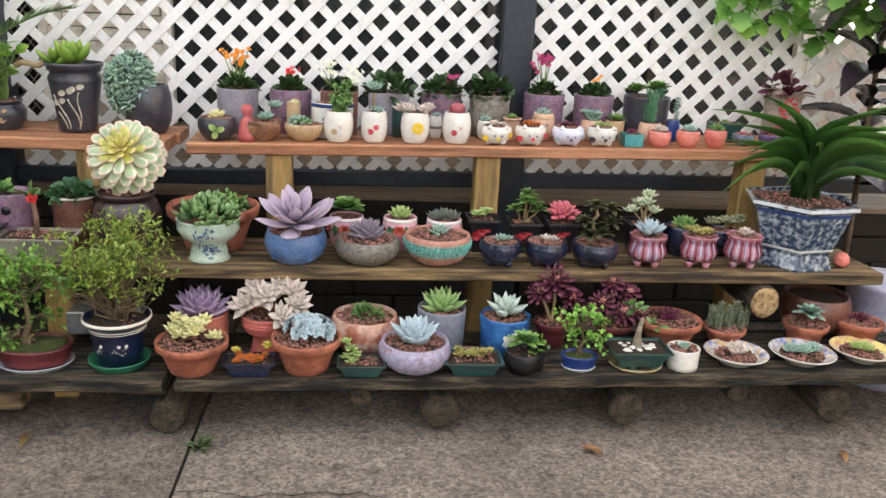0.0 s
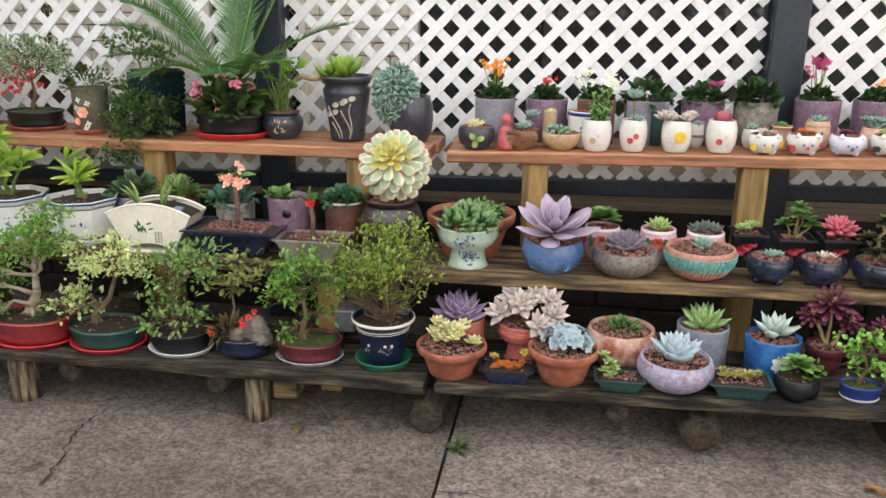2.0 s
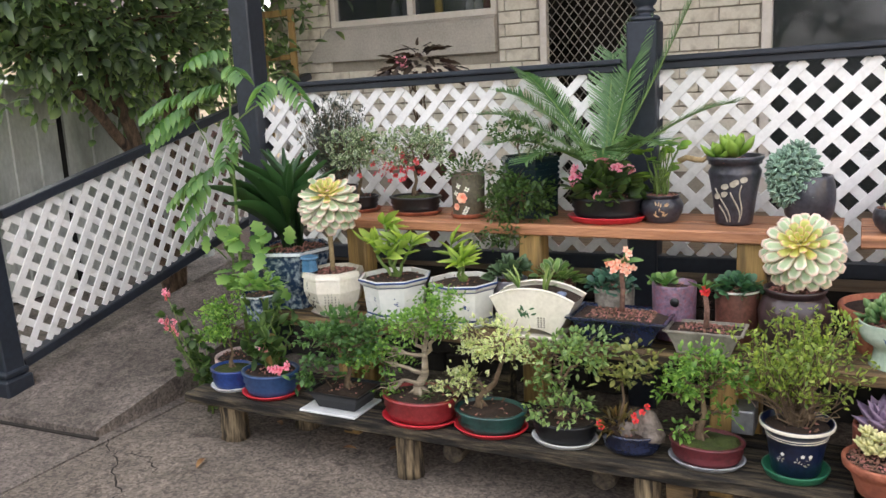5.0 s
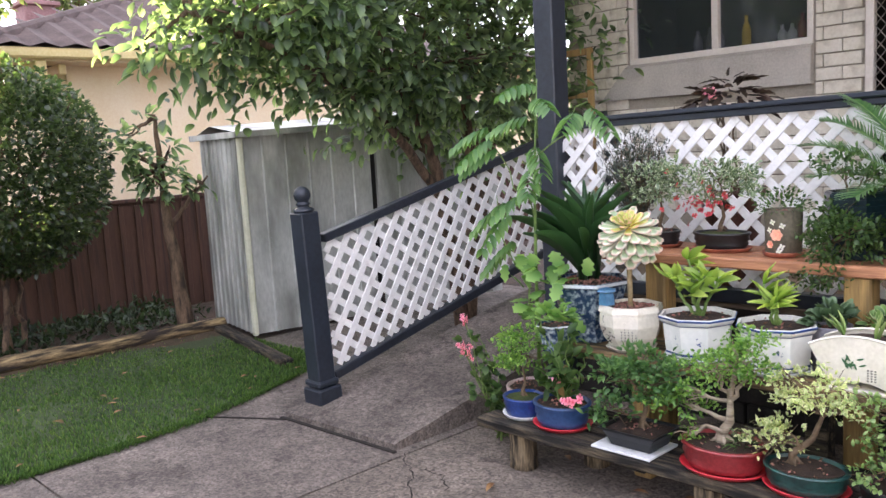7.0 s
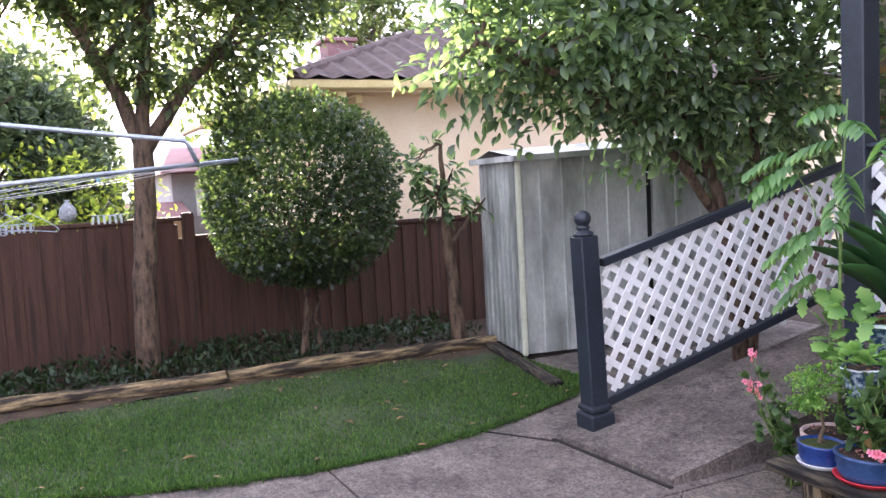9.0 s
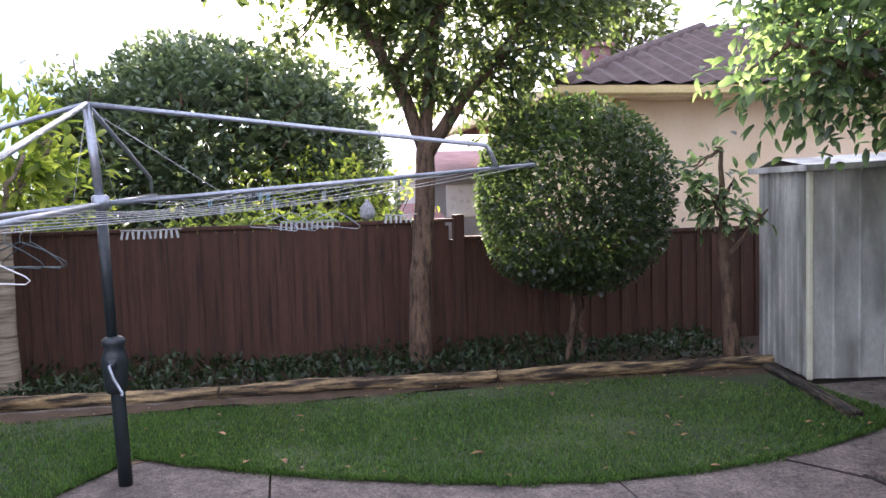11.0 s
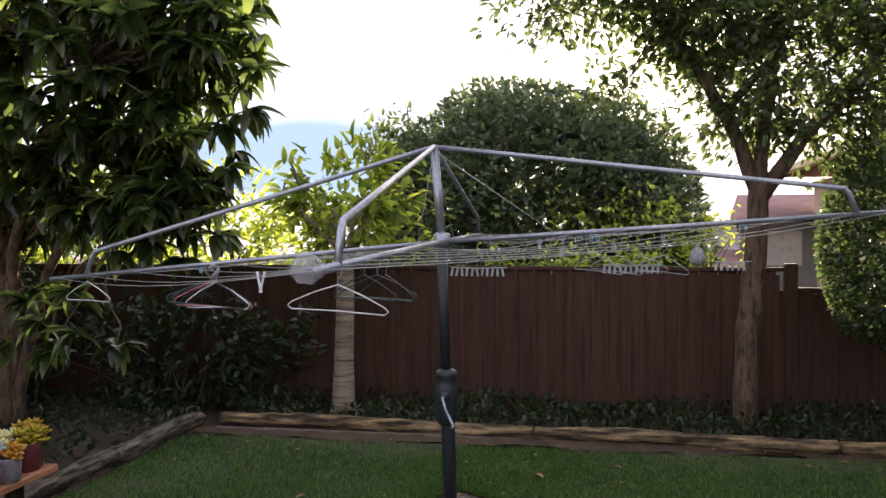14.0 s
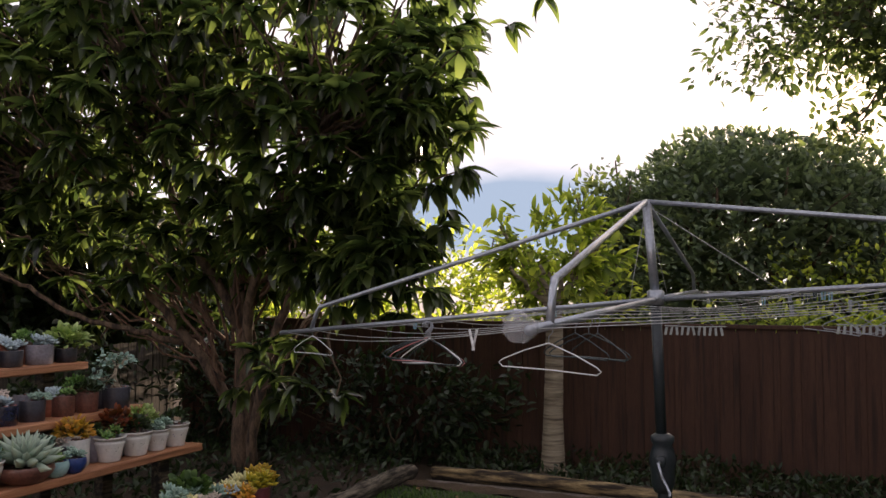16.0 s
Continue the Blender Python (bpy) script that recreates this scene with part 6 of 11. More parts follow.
for P, ink, pet, lf, R, nm in (((-0.088, 3.29, 0.937, 0.056, 0.12), TAN, 9, JADE, 0.05, "white vase with brown branches and a trailing succulent"), ((0.052, 3.29, 0.94, 0.051, 0.122), RED_INK, 6, BLUEGREEN, 0.04, "white vase with red flowers and a stemmed succulent"), ((0.214, 3.29, 0.943, 0.055, 0.121), YELLOW_INK, 12, PINKISH, 0.045, "white vase with a yellow sunflower and pink succulents"), ((0.38, 3.29, 0.947, 0.055, 0.123), RED_INK, 7, REDPINK, 0.03, "white vase with red branches and a red cactus")):
    t, z = pot("succulent_vase", P, "vase", WHITE_GL, nm, stones=14)
    motif(t, P, "vase", -82, 0.52, 0.022 if pet == 12 else 0.011, ink, "flower" if pet in (12, 6) else "spray", pet)
    if pet != 12:
        motif(t, P, "vase", -105, 0.38, 0.012, ink, "flower", 6)
    g, s = Geo(), Geo()
    if pet == 9:
        for k in range(7):
            a = kr.uniform(0, 6.28)
            P2 = twig(s, (0, 0, z - 0.01), (math.cos(a) * 0.035, math.sin(a) * 0.03 - 0.01, z + kr.uniform(0.03, 0.13)), 0.003, 0.002, 0.006)
            for q in P2[2:]:
                tuft(g, q, 9, 0.012, 0.018, 0.011, "bead", 1.0, low=-0.6)
        part("stem", s, GREENSTEM, t)
    elif pet == 6:
        twig(s, (0, 0, z - 0.01), (-0.005, 0, z + 0.08), 0.006, 0.005, 0.002)
        part("stem", s, STEM, t)
        rosette(g, (-0.005, 0, z + 0.10), 0.05, 26, "fat_point", 20, 80, 0.3)
        rosette(g, (0.01, -0.02, z + 0.015), 0.04, 16, "fat_point", 10, 70, 0.35)
    elif pet == 12:
        rosette(g, (-0.045, -0.01, z + 0.025), 0.05, 26, "fat", 5, 75, 0.5)
        rosette(g, (0.03, -0.02, z + 0.02), 0.04, 24, "fat", 5, 75, 0.5)
        rosette(g, (0.05, 0.02, z + 0.03), 0.035, 20, "fat", 5, 75, 0.5)
    else:
        g.loft([(0.024, z - 0.01), (0.03, z + 0.01), (0.028, z + 0.03), (0.015, z + 0.042), (0.001, z + 0.045)], 20, wave=lambda a, i: 1 + 0.10 * np.cos(a * 10))
        rosette(g, (0, 0, z + 0.04), 0.018, 30, "needle", 0, 80, 0.1)
    part("succulent", g, lf, t)
small("succulent_pot", (0.304, 3.4, 0.945, 0.028, 0.091), "vase", WHITE_GL, "tiny white pot with a grey stripe", BLUEGREEN, 0.03, stones=8, bands=((0.5, 0.12, GREY_POT, 1.01),))
small("succulent_pot", (0.15, 3.42, 0.942, 0.025, 0.138), "cyl", TEAL, "slim dark green pot", JADE, 0.025, stones=6)
small("succulent_pot", (0.514, 3.4, 0.949, 0.036, 0.076), "vase", WHITE_GL, "small white round pot with a succulent", BLUEGREEN, 0.035, stones=8)
small("succulent_pot", (0.622, 3.4, 0.951, 0.038, 0.089), "flare", PEACH, "small peach pot with a dark green succulent", JADE, 0.03, 34, stones=8)
t, z = small("succulent_pot", (0.753, 3.4, 0.954, 0.045, 0.11), "vase", PEACH, "peach pot with dark leaf marks and a pale rosette", BLUEGREEN, 0.042, stones=8, bands=((0.85, 0.1, TAN, 1.02),))
motif(t, (0.753, 3.4, 0.954, 0.045, 0.11), "vase", -80, 0.5, 0.02, BLUE_INK, "spray", 5)
t, z = small("succulent_pot", (0.958, 3.4, 0.958, 0.044, 0.086), "vase", PEACH, "peach pot overflowing with grey succulents", BLUEGREEN, 0.05, stones=8)
g = Geo()
for k in range(6):
    rosette(g, (kr.normal(0, 0.04), kr.normal(0, 0.02), z + 0.02 + kr.uniform(0, 0.02)), 0.03, 16, "fat_point", 10, 75, 0.45)
part("rosettes", g, BLUEGREEN, t)
small("succulent_pot", (1.059, 3.4, 0.96, 0.039, 0.085), "cyl", TAN, "tan pot with a lime green succulent", JADE, 0.05, 22, "round", 0.6, stones=8)


def animal_bowl(P, mat, ink, ink2, label, leaf):
    """A small round white bowl painted with a face, with ears and little feet."""
    t, z = pot("animal_face_bowl", P, "deepbowl", mat, label, group="animal face bowls", lift=0.006, feet=3, stones=12)
    r, h = P[3], P[4]
    for s in (-1, 1):
        part("ear", Geo().loft([(0.012, 0), (0.010, 0.008), (0.002, 0.018)], 8, (s * r * 0.55, -r * 0.72, h * 0.97)), mat, t)
        motif(t, P, "deepbowl", -90 + s * 13, 0.60, 0.004, BLUE_INK, "flower", 5, 1.03)
    motif(t, P, "deepbowl", -90, 0.42, 0.008, ink, "flower", 5, 1.03)
    for k in (-48, 50, -60, 62):
        motif(t, P, "deepbowl", -90 + k, 0.5 + 0.002 * k, 0.011, ink2, "flower", 6, 1.03)
    g = Geo()
    rosette(g, (-0.01, 0, z + 0.012), 0.03, 18, "fat", 10, 75, 0.5)
    rosette(g, (0.025, 0.01, z + 0.008), 0.022, 14, "fat", 10, 75, 0.5)
    part("rosettes", g, leaf, t)


animal_bowl((0.54, 3.28, 0.95, 0.059, 0.067), WHITE_GL, YELLOW_INK, YELLOW_INK, "white bowl painted with a yellow animal face", PINKISH)
animal_bowl((0.679, 3.28, 0.953, 0.06, 0.069), WHITE_GL, RED_INK, RED_INK, "white bowl painted with red spots and a blue nose", ORANGE_LEAF)
animal_bowl((0.832, 3.28, 0.956, 0.062, 0.067), glaze("pale_lilac_glaze", "cfd0e2", "e6e6f2"), PURPLE_EMB, PALEBLUE, "pale lilac and blue painted bowl of dark rosettes", MAROON)
animal_bowl((0.973, 3.28, 0.958, 0.059, 0.07), WHITE_GL, DARK_GL, DARK_GL, "white bowl painted with a black and white face", LIME)
small("succulent_pot", (1.098, 3.28, 0.961, 0.039, 0.051), "cyl", glaze("turquoise_glaze", "3f8e90", "66b2b2"), "small square turquoise pot", MAROON, 0.03, sides=4, turn=0.785, stones=8)
t, z = pot("sedum_pot", (1.212, 3.4, 0.963, 0.047, 0.078), "vase", PEACH, "peach pot with an upright feathery sedum", stones=8)
g = Geo()
for k in range(10):
    c = (kr.normal(0, 0.03), kr.normal(0, 0.02), z)
    hgt = kr.uniform(0.08, 0.14)
    for q in np.linspace(0.01, hgt, 14):
        a = q * 180
        g.leaves([(c[0], c[1], z + q)] * 3, [(math.cos(a + j * 2.1), math.sin(a + j * 2.1), 0.7) for j in range(3)], 0.020, 0.006, "fat_point")
part("stems", g, leafy("blue_green_sedum", lin("3f7456"), lin("6fa07d"), trans=0.1, vary=0.2), t)
for P, lf in (((1.213, 3.28, 0.963, 0.045, 0.062), PINKISH), ((1.334, 3.28, 0.966, 0.046, 0.064), BLUEGREEN), ((1.45, 3.28, 0.968, 0.043, 0.07), JADE)):
    small("coral_pot", P, "deepbowl", CORAL, "small coral glazed bowl of succulents", lf, 0.04, stones=10, group="coral bowls", bands=((0.92, 0.12, CORAL, 1.03),))
t, z = pot("sedum_pot", (1.309, 3.4, 0.965, 0.028, 0.092), "vase", COBALT, "small blue and white pot with a stacked sedum", stones=6)
g = Geo()
for k in range(9):
    rosette(g, (0.01, 0, z + 0.012 * k), 0.02, 6, "fat", 20, 50, 0.6)
part("stem", g, BLUEGREEN, t)
small("bonsai_tray", (1.541, 3.42, 0.97, 0.054, 0.081), "cyl", TEAL, "small green rectangular tray", JADE, 0.025, sides=4, turn=0.785, sx=1.2, sy=0.6, stones=10)
small("succulent_pot", (1.589, 3.32, 0.971, 0.043, 0.047), "bowl", surface("mottled_blue_grey", lin("4a5568"), lin("8390a5"), 0.4, 30.0, 90.0, 0.4, coat=0.3), "mottled blue grey bowl", REDPINK, 0.02, stones=12)
small("succulent_pot", (1.691, 3.3, 0.973, 0.043, 0.052), "bowl", surface("violet_glaze", lin("42325a"), lin("6d5a86"), 0.35, 20.0, 90.0, 0.2, coat=0.4), "violet bowl of dark succulents", MAROON, 0.035, stones=10)
g = Geo().loft([(0.018, 0), (0.032, 0.012), (0.036, 0.03), (0.028, 0.048), (0.010, 0.056), (0.001, 0.057)], 18, sx=1.15)
g.loft([(0.010, 0), (0.012, 0.008), (0.009, 0.012)], 10, (-0.034, -0.012, 0.026))
o = part("pig_ornament", g, CORAL)
o.location = (1.79, 3.30, TOP(1.79))
tagged(o, "small orange round ceramic ornament", "ornament")

# left half of the top tier
t, z = pot("succulent_pot", (-1.114, 3.4, 0.925, 0.108, 0.266), "lily", DARK_GL, "tall slate pot with pale lily relief and a plump succulent", stones=30)
for k, (a, zf) in enumerate(((-118, 0.45), (-95, 0.60), (-72, 0.66))):
    motif(t, (-1.114, 3.4, 0.925, 0.108, 0.266), "lily", a, zf, 0.028, PALE_MARK, "flower", 2, 1.01)
s = Geo()
for a0, a1, zz in ((-125, -95, 0.55), (-60, -75, 0.6), (-85, -70, 0.5), (-130, -100, 0.3)):
    pts = []
    for q in np.linspace(0.06, zz, 10):
        rad = np.interp(q, [b for _, b in PROF["lily"]], [a for a, _ in PROF["lily"]]) * 0.108 * 1.012
        a = radians(a0 + (a1 - a0) * (1 - q / zz) + 8 * math.sin(q * 9))
        pts.append((math.cos(a) * rad, math.sin(a) * rad, q * 0.266))
    s.tube(pts, 0.0028, 5)
part("relief", s, PALE_MARK, t, "pale moulded stems")
g, s = Geo(), Geo()
rosette(g, (0.0, -0.01, z + 0.04), 0.115, 12, "fat", 30, 88, 0.46)
rosette(g, (-0.06, -0.02, z + 0.03), 0.095, 8, "fat", 15, 80, 0.52)
part("leaves", g, leafy("plump_yellow_green", lin("4f7d1f"), lin("8fae48"), trans=0.1, vary=0.12), t)
twig(s, (0.0, -0.02, z - 0.01), (0.0, -0.01, z + 0.05), 0.012, 0.010, 0.003)
twig(s, (-0.03, -0.02, z + 0.02), (-0.21, -0.03, z + 0.0), 0.010, 0.012, 0.006)
part("stem", s, STEM, t)
t, z = pot("vase_planter", (-0.847, 3.42, 0.925, 0.089, 0.188), "vase", DARK_GL, "dark ovoid vase hidden by a dense blue green rosette mass", stones=0)
g = Geo()
for k in range(40):
    h_, a_ = 1 - 2 * (k + 0.5) / 40, k * 2.39996
    d = np.array([math.sqrt(1 - h_ * h_) * math.cos(a_), math.sqrt(1 - h_ * h_) * math.sin(a_), h_])
    if d[1] < 0.35:
        rosette(g, np.array([-0.055, -0.03, 0.19]) + d * np.array([0.075, 0.055, 0.10]) * kr.uniform(0.9, 1.15), kr.uniform(0.048, 0.064), 15, "fat", 0, 76, 0.52, axis=d)
part("rosettes", g, leafy("grey_green_cluster", lin("1c302a"), lin("7f9f8a"), edge=lin("aac4b2"), edge_w=0.07, trans=0.04, rough=0.6, vary=0.35, split=0.6), t)
t, z = pot("jar_planter", (-1.397, 3.4, 0.925, 0.076, 0.11), "jar", DARK_GL, "small dark jar with pale grass relief and round leaves", stones=10)
motif(t, (-1.397, 3.4, 0.925, 0.076, 0.11), "jar", -80, 0.45, 0.035, TAN, "spray", 14, 1.01)
g, s = Geo(), Geo()
for k in range(26):
    a, h, q = kr.uniform(0, 6.28), kr.uniform(0.06, 0.24), kr.uniform(0.01, 0.085)
    e = (math.cos(a) * q, math.sin(a) * q * 0.8 - 0.02, z + h)
    s = Geo()
    twig(s, (kr.normal(0, 0.015), kr.normal(0, 0.015), z), e, 0.003, 0.002, 0.004)
    part("stalk", s, GREENSTEM, t)
    g.leaves([e], [(math.cos(a), math.sin(a), 0.3)], 0.045, 0.045, "round", rng=kr)
part("leaves", g, leafy("round_bright_leaf", lin("4f7d2a"), lin("87ab4c"), trans=0.3, vary=0.3), t)
t, z = pot("begonia_tray", (-1.614, 3.36, 0.925, 0.146, 0.088), "tray", BLACK_POT, "black bonsai tray of pink begonia on a red saucer", sy=0.7, soil=POTSOIL, lift=0.014, stones=20)
saucer(t, 0.165, RED_PLASTIC, 0.026, sy=0.72)
g, f = Geo(), Geo()
tuft(g, (0, 0, z), 190, 0.15, 0.055, 0.045, "round", 1.0)
part("leaves", g, leafy("begonia_leaf", lin("2c3f20"), lin("4f6a36"), trans=0.25, vary=0.45), t)
for c in ((-0.11, -0.08, 0.09), (0.07, -0.08, 0.13), (0.11, -0.05, 0.12), (0.0, -0.11, 0.02), (-0.02, -0.04, 0.17), (-0.13, -0.05, 0.08), (0.02, -0.05, 0.15)):
    for k in range(5):
        bloom(f, np.array([c[0], c[1], z + c[2]]) + kr.normal(0, 0.010, 3), 0.017, 5, axis=(kr.normal(0, 0.4), -1, 0.5))
part("flowers", f, PINK_PETAL, t)
# cycad behind, in its own low pot
t, z = pot("cycad_pot", (-1.66, 3.50, 0.925, 0.10, 0.12), "cyl", BLACK_POT, "cycad with arching feathered fronds in a black pot", soil=POTSOIL)
part("caudex", Geo().loft([(0.05, z - 0.02), (0.065, z + 0.02), (0.055, z + 0.06), (0.02, z + 0.085)], 18, wave=lambda a, i: 1 + 0.12 * np.sin(a * 9 + i * 2)), BARK, t)
gs, gl = Geo(), Geo()
for az, L, rise, droop in ((180, 0.66, 0.50, 0.24), (203, 0.56, 0.34, 0.20), (160, 0.50, 0.58, 0.14), (172, 0.60, 0.62, 0.26), (95, 0.25, 0.52, 0.02), (20, 0.42, 0.74, 0.02), (2, 0.60, 0.46, 0.18), (-40, 0.42, 0.34, 0.20), (235, 0.46, 0.30, 0.22), (285, 0.38, 0.30, 0.20), (60, 0.25, 0.62, 0.0)):
    gs = Geo()
    frond(gs, gl, (0, 0, z + 0.07), radians(az), L, rise, droop)
    part("rachis", gs, GREENSTEM, t)
part("leaflets", gl, FROND, t)
t, z = pot("bonsai_pot", (-1.976, 3.44, 0.925, 0.112, 0.265), "cyl", surface("deep_teal_ribbed", lin("0a171c"), lin("16303a"), 0.35, 10.0, 60.0, 0.2, coat=0.4), "tall ribbed dark teal pot with a trailing plant", sides=6, soil=POTSOIL, stones=10, bands=tuple((0.5 + 0.09 * k, 0.05, surface("deep_teal_ribbed", (0, 0, 0, 1), (0, 0, 0, 1)), 1.05) for k in range(6)))
bonsai(t, (0, -0.10, 0.06), 0.20, 0.010, [(0, -0.04, 0.02, 0.15, 0.75), (-0.10, -0.05, -0.03, 0.11, 0.7), (0.07, -0.05, 0.06, 0.12, 0.6), (-0.02, -0.02, 0.31, 0.09, 0.7), (0.08, 0.0, 0.26, 0.07, 0.7), (-0.04, -0.10, -0.12, 0.08, 0.6), (-0.14, -0.09, -0.13, 0.06, 0.6), (-0.05, -0.03, 0.12, 0.09, 0.7)], FINE_DARK, 0.020, 420)
t, z = pot("rose_pot", (-2.244, 3.36, 0.925, 0.075, 0.182), "cyl", surface("mossy_stone_pot", lin("4a4538"), lin("716b58"), 0.8, 14.0, 70.0, 0.6), "grey pot with moulded pink and white roses on a saucer", soil=POTSOIL, lift=0.012)
saucer(t, 0.085, TERRA, 0.02)
for a, zf, s in ((-86, 0.52, 0.026), (-108, 0.30, 0.017)):
    motif(t, (-2.244, 3.36, 0.925, 0.075, 0.182), "cyl", a, zf, s, PEACH_PETAL, "rose", name="moulded_rose")
for a, zf in ((-70, 0.72), (-100, 0.80), (-112, 0.62), (-72, 0.25), (-80, 0.15)):
    motif(t, (-2.244, 3.36, 0.925, 0.075, 0.182), "cyl", a, zf, 0.012, WHITE_PETAL, "flower", 4, name="moulded_leaf")
g = Geo()
tuft(g, (0, 0, z), 260, 0.115, 0.022, 0.012, "diamond", 0.9)
part("foliage", g, FINE_DARK, t)
t, z = pot("azalea_bonsai", (-2.539, 3.4, 0.925, 0.124, 0.071), "tray", BLACK_POT, "black bonsai tray of azalea with red flowers on a saucer", sy=0.75, soil=MOSS, stones=0, lift=0.012)
saucer(t, 0.135, TERRA, 0.018, sy=0.8)
bonsai(t, (0, 0, z), 0.14, 0.010, [(-0.08, -0.02, 0.17, 0.09, 0.7), (0.06, 0, 0.20, 0.11, 0.7), (0.0, -0.02, 0.26, 0.10, 0.6), (0.12, 0, 0.24, 0.08, 0.6)], AZALEA_PALE, 0.022, 300)
f = Geo()
for k in range(46):
    bloom(f, (kr.normal(-0.05, 0.06), -0.06 + kr.normal(0, 0.03), z + 0.14 + kr.normal(0, 0.045)), 0.013, 5, axis=(kr.normal(0, 0.6), -0.8, 0.5))
part("flowers", f, leafy("crimson_bract", lin("8c2c26"), lin("d0484a"), trans=0.2, vary=0.35), t)
t, z = pot("azalea_bonsai", (-2.855, 3.42, 0.925, 0.092, 0.065), "tray", BLACK_POT, "black bonsai tray with a pale leaved shrub on a saucer", sy=0.8, soil=POTSOIL, stones=10, lift=0.012)
saucer(t, 0.105, TERRA, 0.018, sy=0.85)
bonsai(t, (0, 0, z), 0.16, 0.009, [(-0.06, 0, 0.22, 0.12, 0.7), (0.08, 0, 0.26, 0.13, 0.65), (0.02, -0.03, 0.18, 0.10, 0.7)], AZALEA_PALE, 0.022, 300)
t, z = pot("feathery_shrub_pot", (-3.02, 3.50, 0.925, 0.09, 0.11), "cyl", BLACK_POT, "black pot with a fine grey feathery shrub", soil=POTSOIL)
g, s = Geo(), Geo()
for k in range(110):
    a, q, h = kr.uniform(0, 6.28), kr.uniform(0.02, 0.20), kr.uniform(0.14, 0.44)
    P2 = twig(s, (0, 0, z), (math.cos(a) * q - 0.03, math.sin(a) * q * 0.5, z + h), 0.003, 0.001, 0.008)
    for p_ in P2[2:]:
        g.leaves(np.tile(p_, (9, 1)) + kr.normal(0, 0.012, (9, 3)), kr.normal(0, 1, (9, 3)) + np.array([0, 0, 0.6]), 0.026, 0.006, "needle", rng=kr)
part("twigs", s, TWIG, t)
part("foliage", g, leafy("grey_feathery", lin("3c453c"), lin("6f786c"), trans=0.1, vary=0.4), t)

# ---- potted plants on the middle tier ----
t, z = pot("pedestal_planter", (-0.547, 2.99, 0.536, 0.112, 0.156), "pedestal", glaze("celadon_glaze", "a9bfae", "c9d9c9"), "pale celadon footed planter with dark bamboo, full of jade", stones=20)
for a, zf, s in ((-95, 0.72, 0.03), (-75, 0.76, 0.03), (-85, 0.25, 0.035), (-100, 0.35, 0.03), (-70, 0.2, 0.03)):
    motif(t, (-0.547, 2.99, 0.536, 0.112, 0.156), "pedestal", a, zf, s, BLUE_INK, "spray", 9)
g = Geo()
tuft(g, (0, 0, z), 170, 0.095, 0.042, 0.028, "fat", 0.85)
part("leaves", g, leafy("plump_jade", lin("4a7440"), lin("7f9e66"), trans=0.06, vary=0.25), t)
t, z = pot("terracotta_dish", (-0.554, 3.14, 0.536, 0.171, 0.168), "taper", TERRA, "wide terracotta dish behind the celadon planter", soil=POTSOIL, stones=10)
g = Geo()
tuft(g, (0.06, 0, z), 60, 0.06, 0.03, 0.02, "fat", 0.8)
part("leaves", g, JADE, t)
t, z = pot("lilac_echeveria_pot", (-0.23, 2.98, 0.539, 0.108, 0.118), "deepbowl", surface("blue_face_glaze", lin("39547e"), lin("5f7fae"), 0.35, 9.0, 60.0, 0.3, coat=0.4), "round blue glazed pot with a large lilac echeveria", stones=20)
for a in (-128, -62):
    motif(t, (-0.23, 2.98, 0.539, 0.107, 0.088), "deepbowl", a, 0.45, 0.014, surface("blue_face_glaze", (0, 0, 0, 1), (0, 0, 0, 1)), "rose", name="moulded_boss")
g = Geo()
rosette(g, (0, -0.03, z + 0.06), 0.18, 20, "spoon", 4, 72, 0.40, axis=(0, -0.30, 1), inner=0.40)
part("leaves", g, LILAC, t)
ROSE_RED = glaze("rose_red_glaze", "c0503f", "e0866e")
ROSE_PINK = surface("pink_china", lin("cf96a6"), lin("e3bcc6"), 0.3, 9.0, 70.0, 0.1, coat=0.4)
for P, lf, k in (((-0.048, 3.13, 0.541, 0.066, 0.136), JADE, 0), ((0.161, 3.13, 0.543, 0.065, 0.135), LIME, 1), ((0.334, 3.13, 0.544, 0.068, 0.131), PURPLE, 2)):
    t, z = pot("rose_china_pot", P, "deepbowl", ROSE_PINK, "pink china pot with moulded orange roses", group="pink china pots", stones=16, bands=((0.95, 0.08, WHITE_GL, 1.03),))
    for a, q in ((-95, 0.025), (-150, 0.018), (-40, 0.018)):
        motif(t, P, "deepbowl", a, 0.68, q, ROSE_RED, "rose", name="moulded_rose")
        motif(t, P, "deepbowl", a + 30, 0.70, 0.018, GREEN_INK, "flower", 3, name="moulded_leaf")
        motif(t, P, "deepbowl", a - 30, 0.62, 0.018, GREEN_INK, "flower", 3, name="moulded_leaf")
    g = Geo()
    if k == 0:
        rosette(g, (0, 0, z + 0.05), 0.075, 34, "round", 5, 75, 0.75)
    else:
        rosette(g, (0, 0, z + 0.02), 0.06 if k == 1 else 0.055, 30, "fat_point", 10, 80, 0.5)
        if k == 2:
            rosette(g, (0.03, 0, z + 0.015), 0.05, 22, "fat_point", 10, 80, 0.5), rosette(g, (-0.035, 0, z + 0.015), 0.05, 22, "fat_point", 10, 80, 0.5)
    part("rosette", g, lf if k < 2 else leafy("dark_grey_green", lin("3f463f"), lin("6b7468"), trans=0.05, vary=0.2), t)
t, z = small("echeveria_bowl", (0.035, 2.98, 0.542, 0.115, 0.092), "deepbowl", surface("speckled_grey_stoneware", lin("4c4842"), lin("8e887d"), 0.55, 60.0, 190.0, 0.3, coat=0.2), "speckled grey bowl with a dark purple rosette", PURPLE, 0.085, 44, "fat_point", 0.5, stones=60)
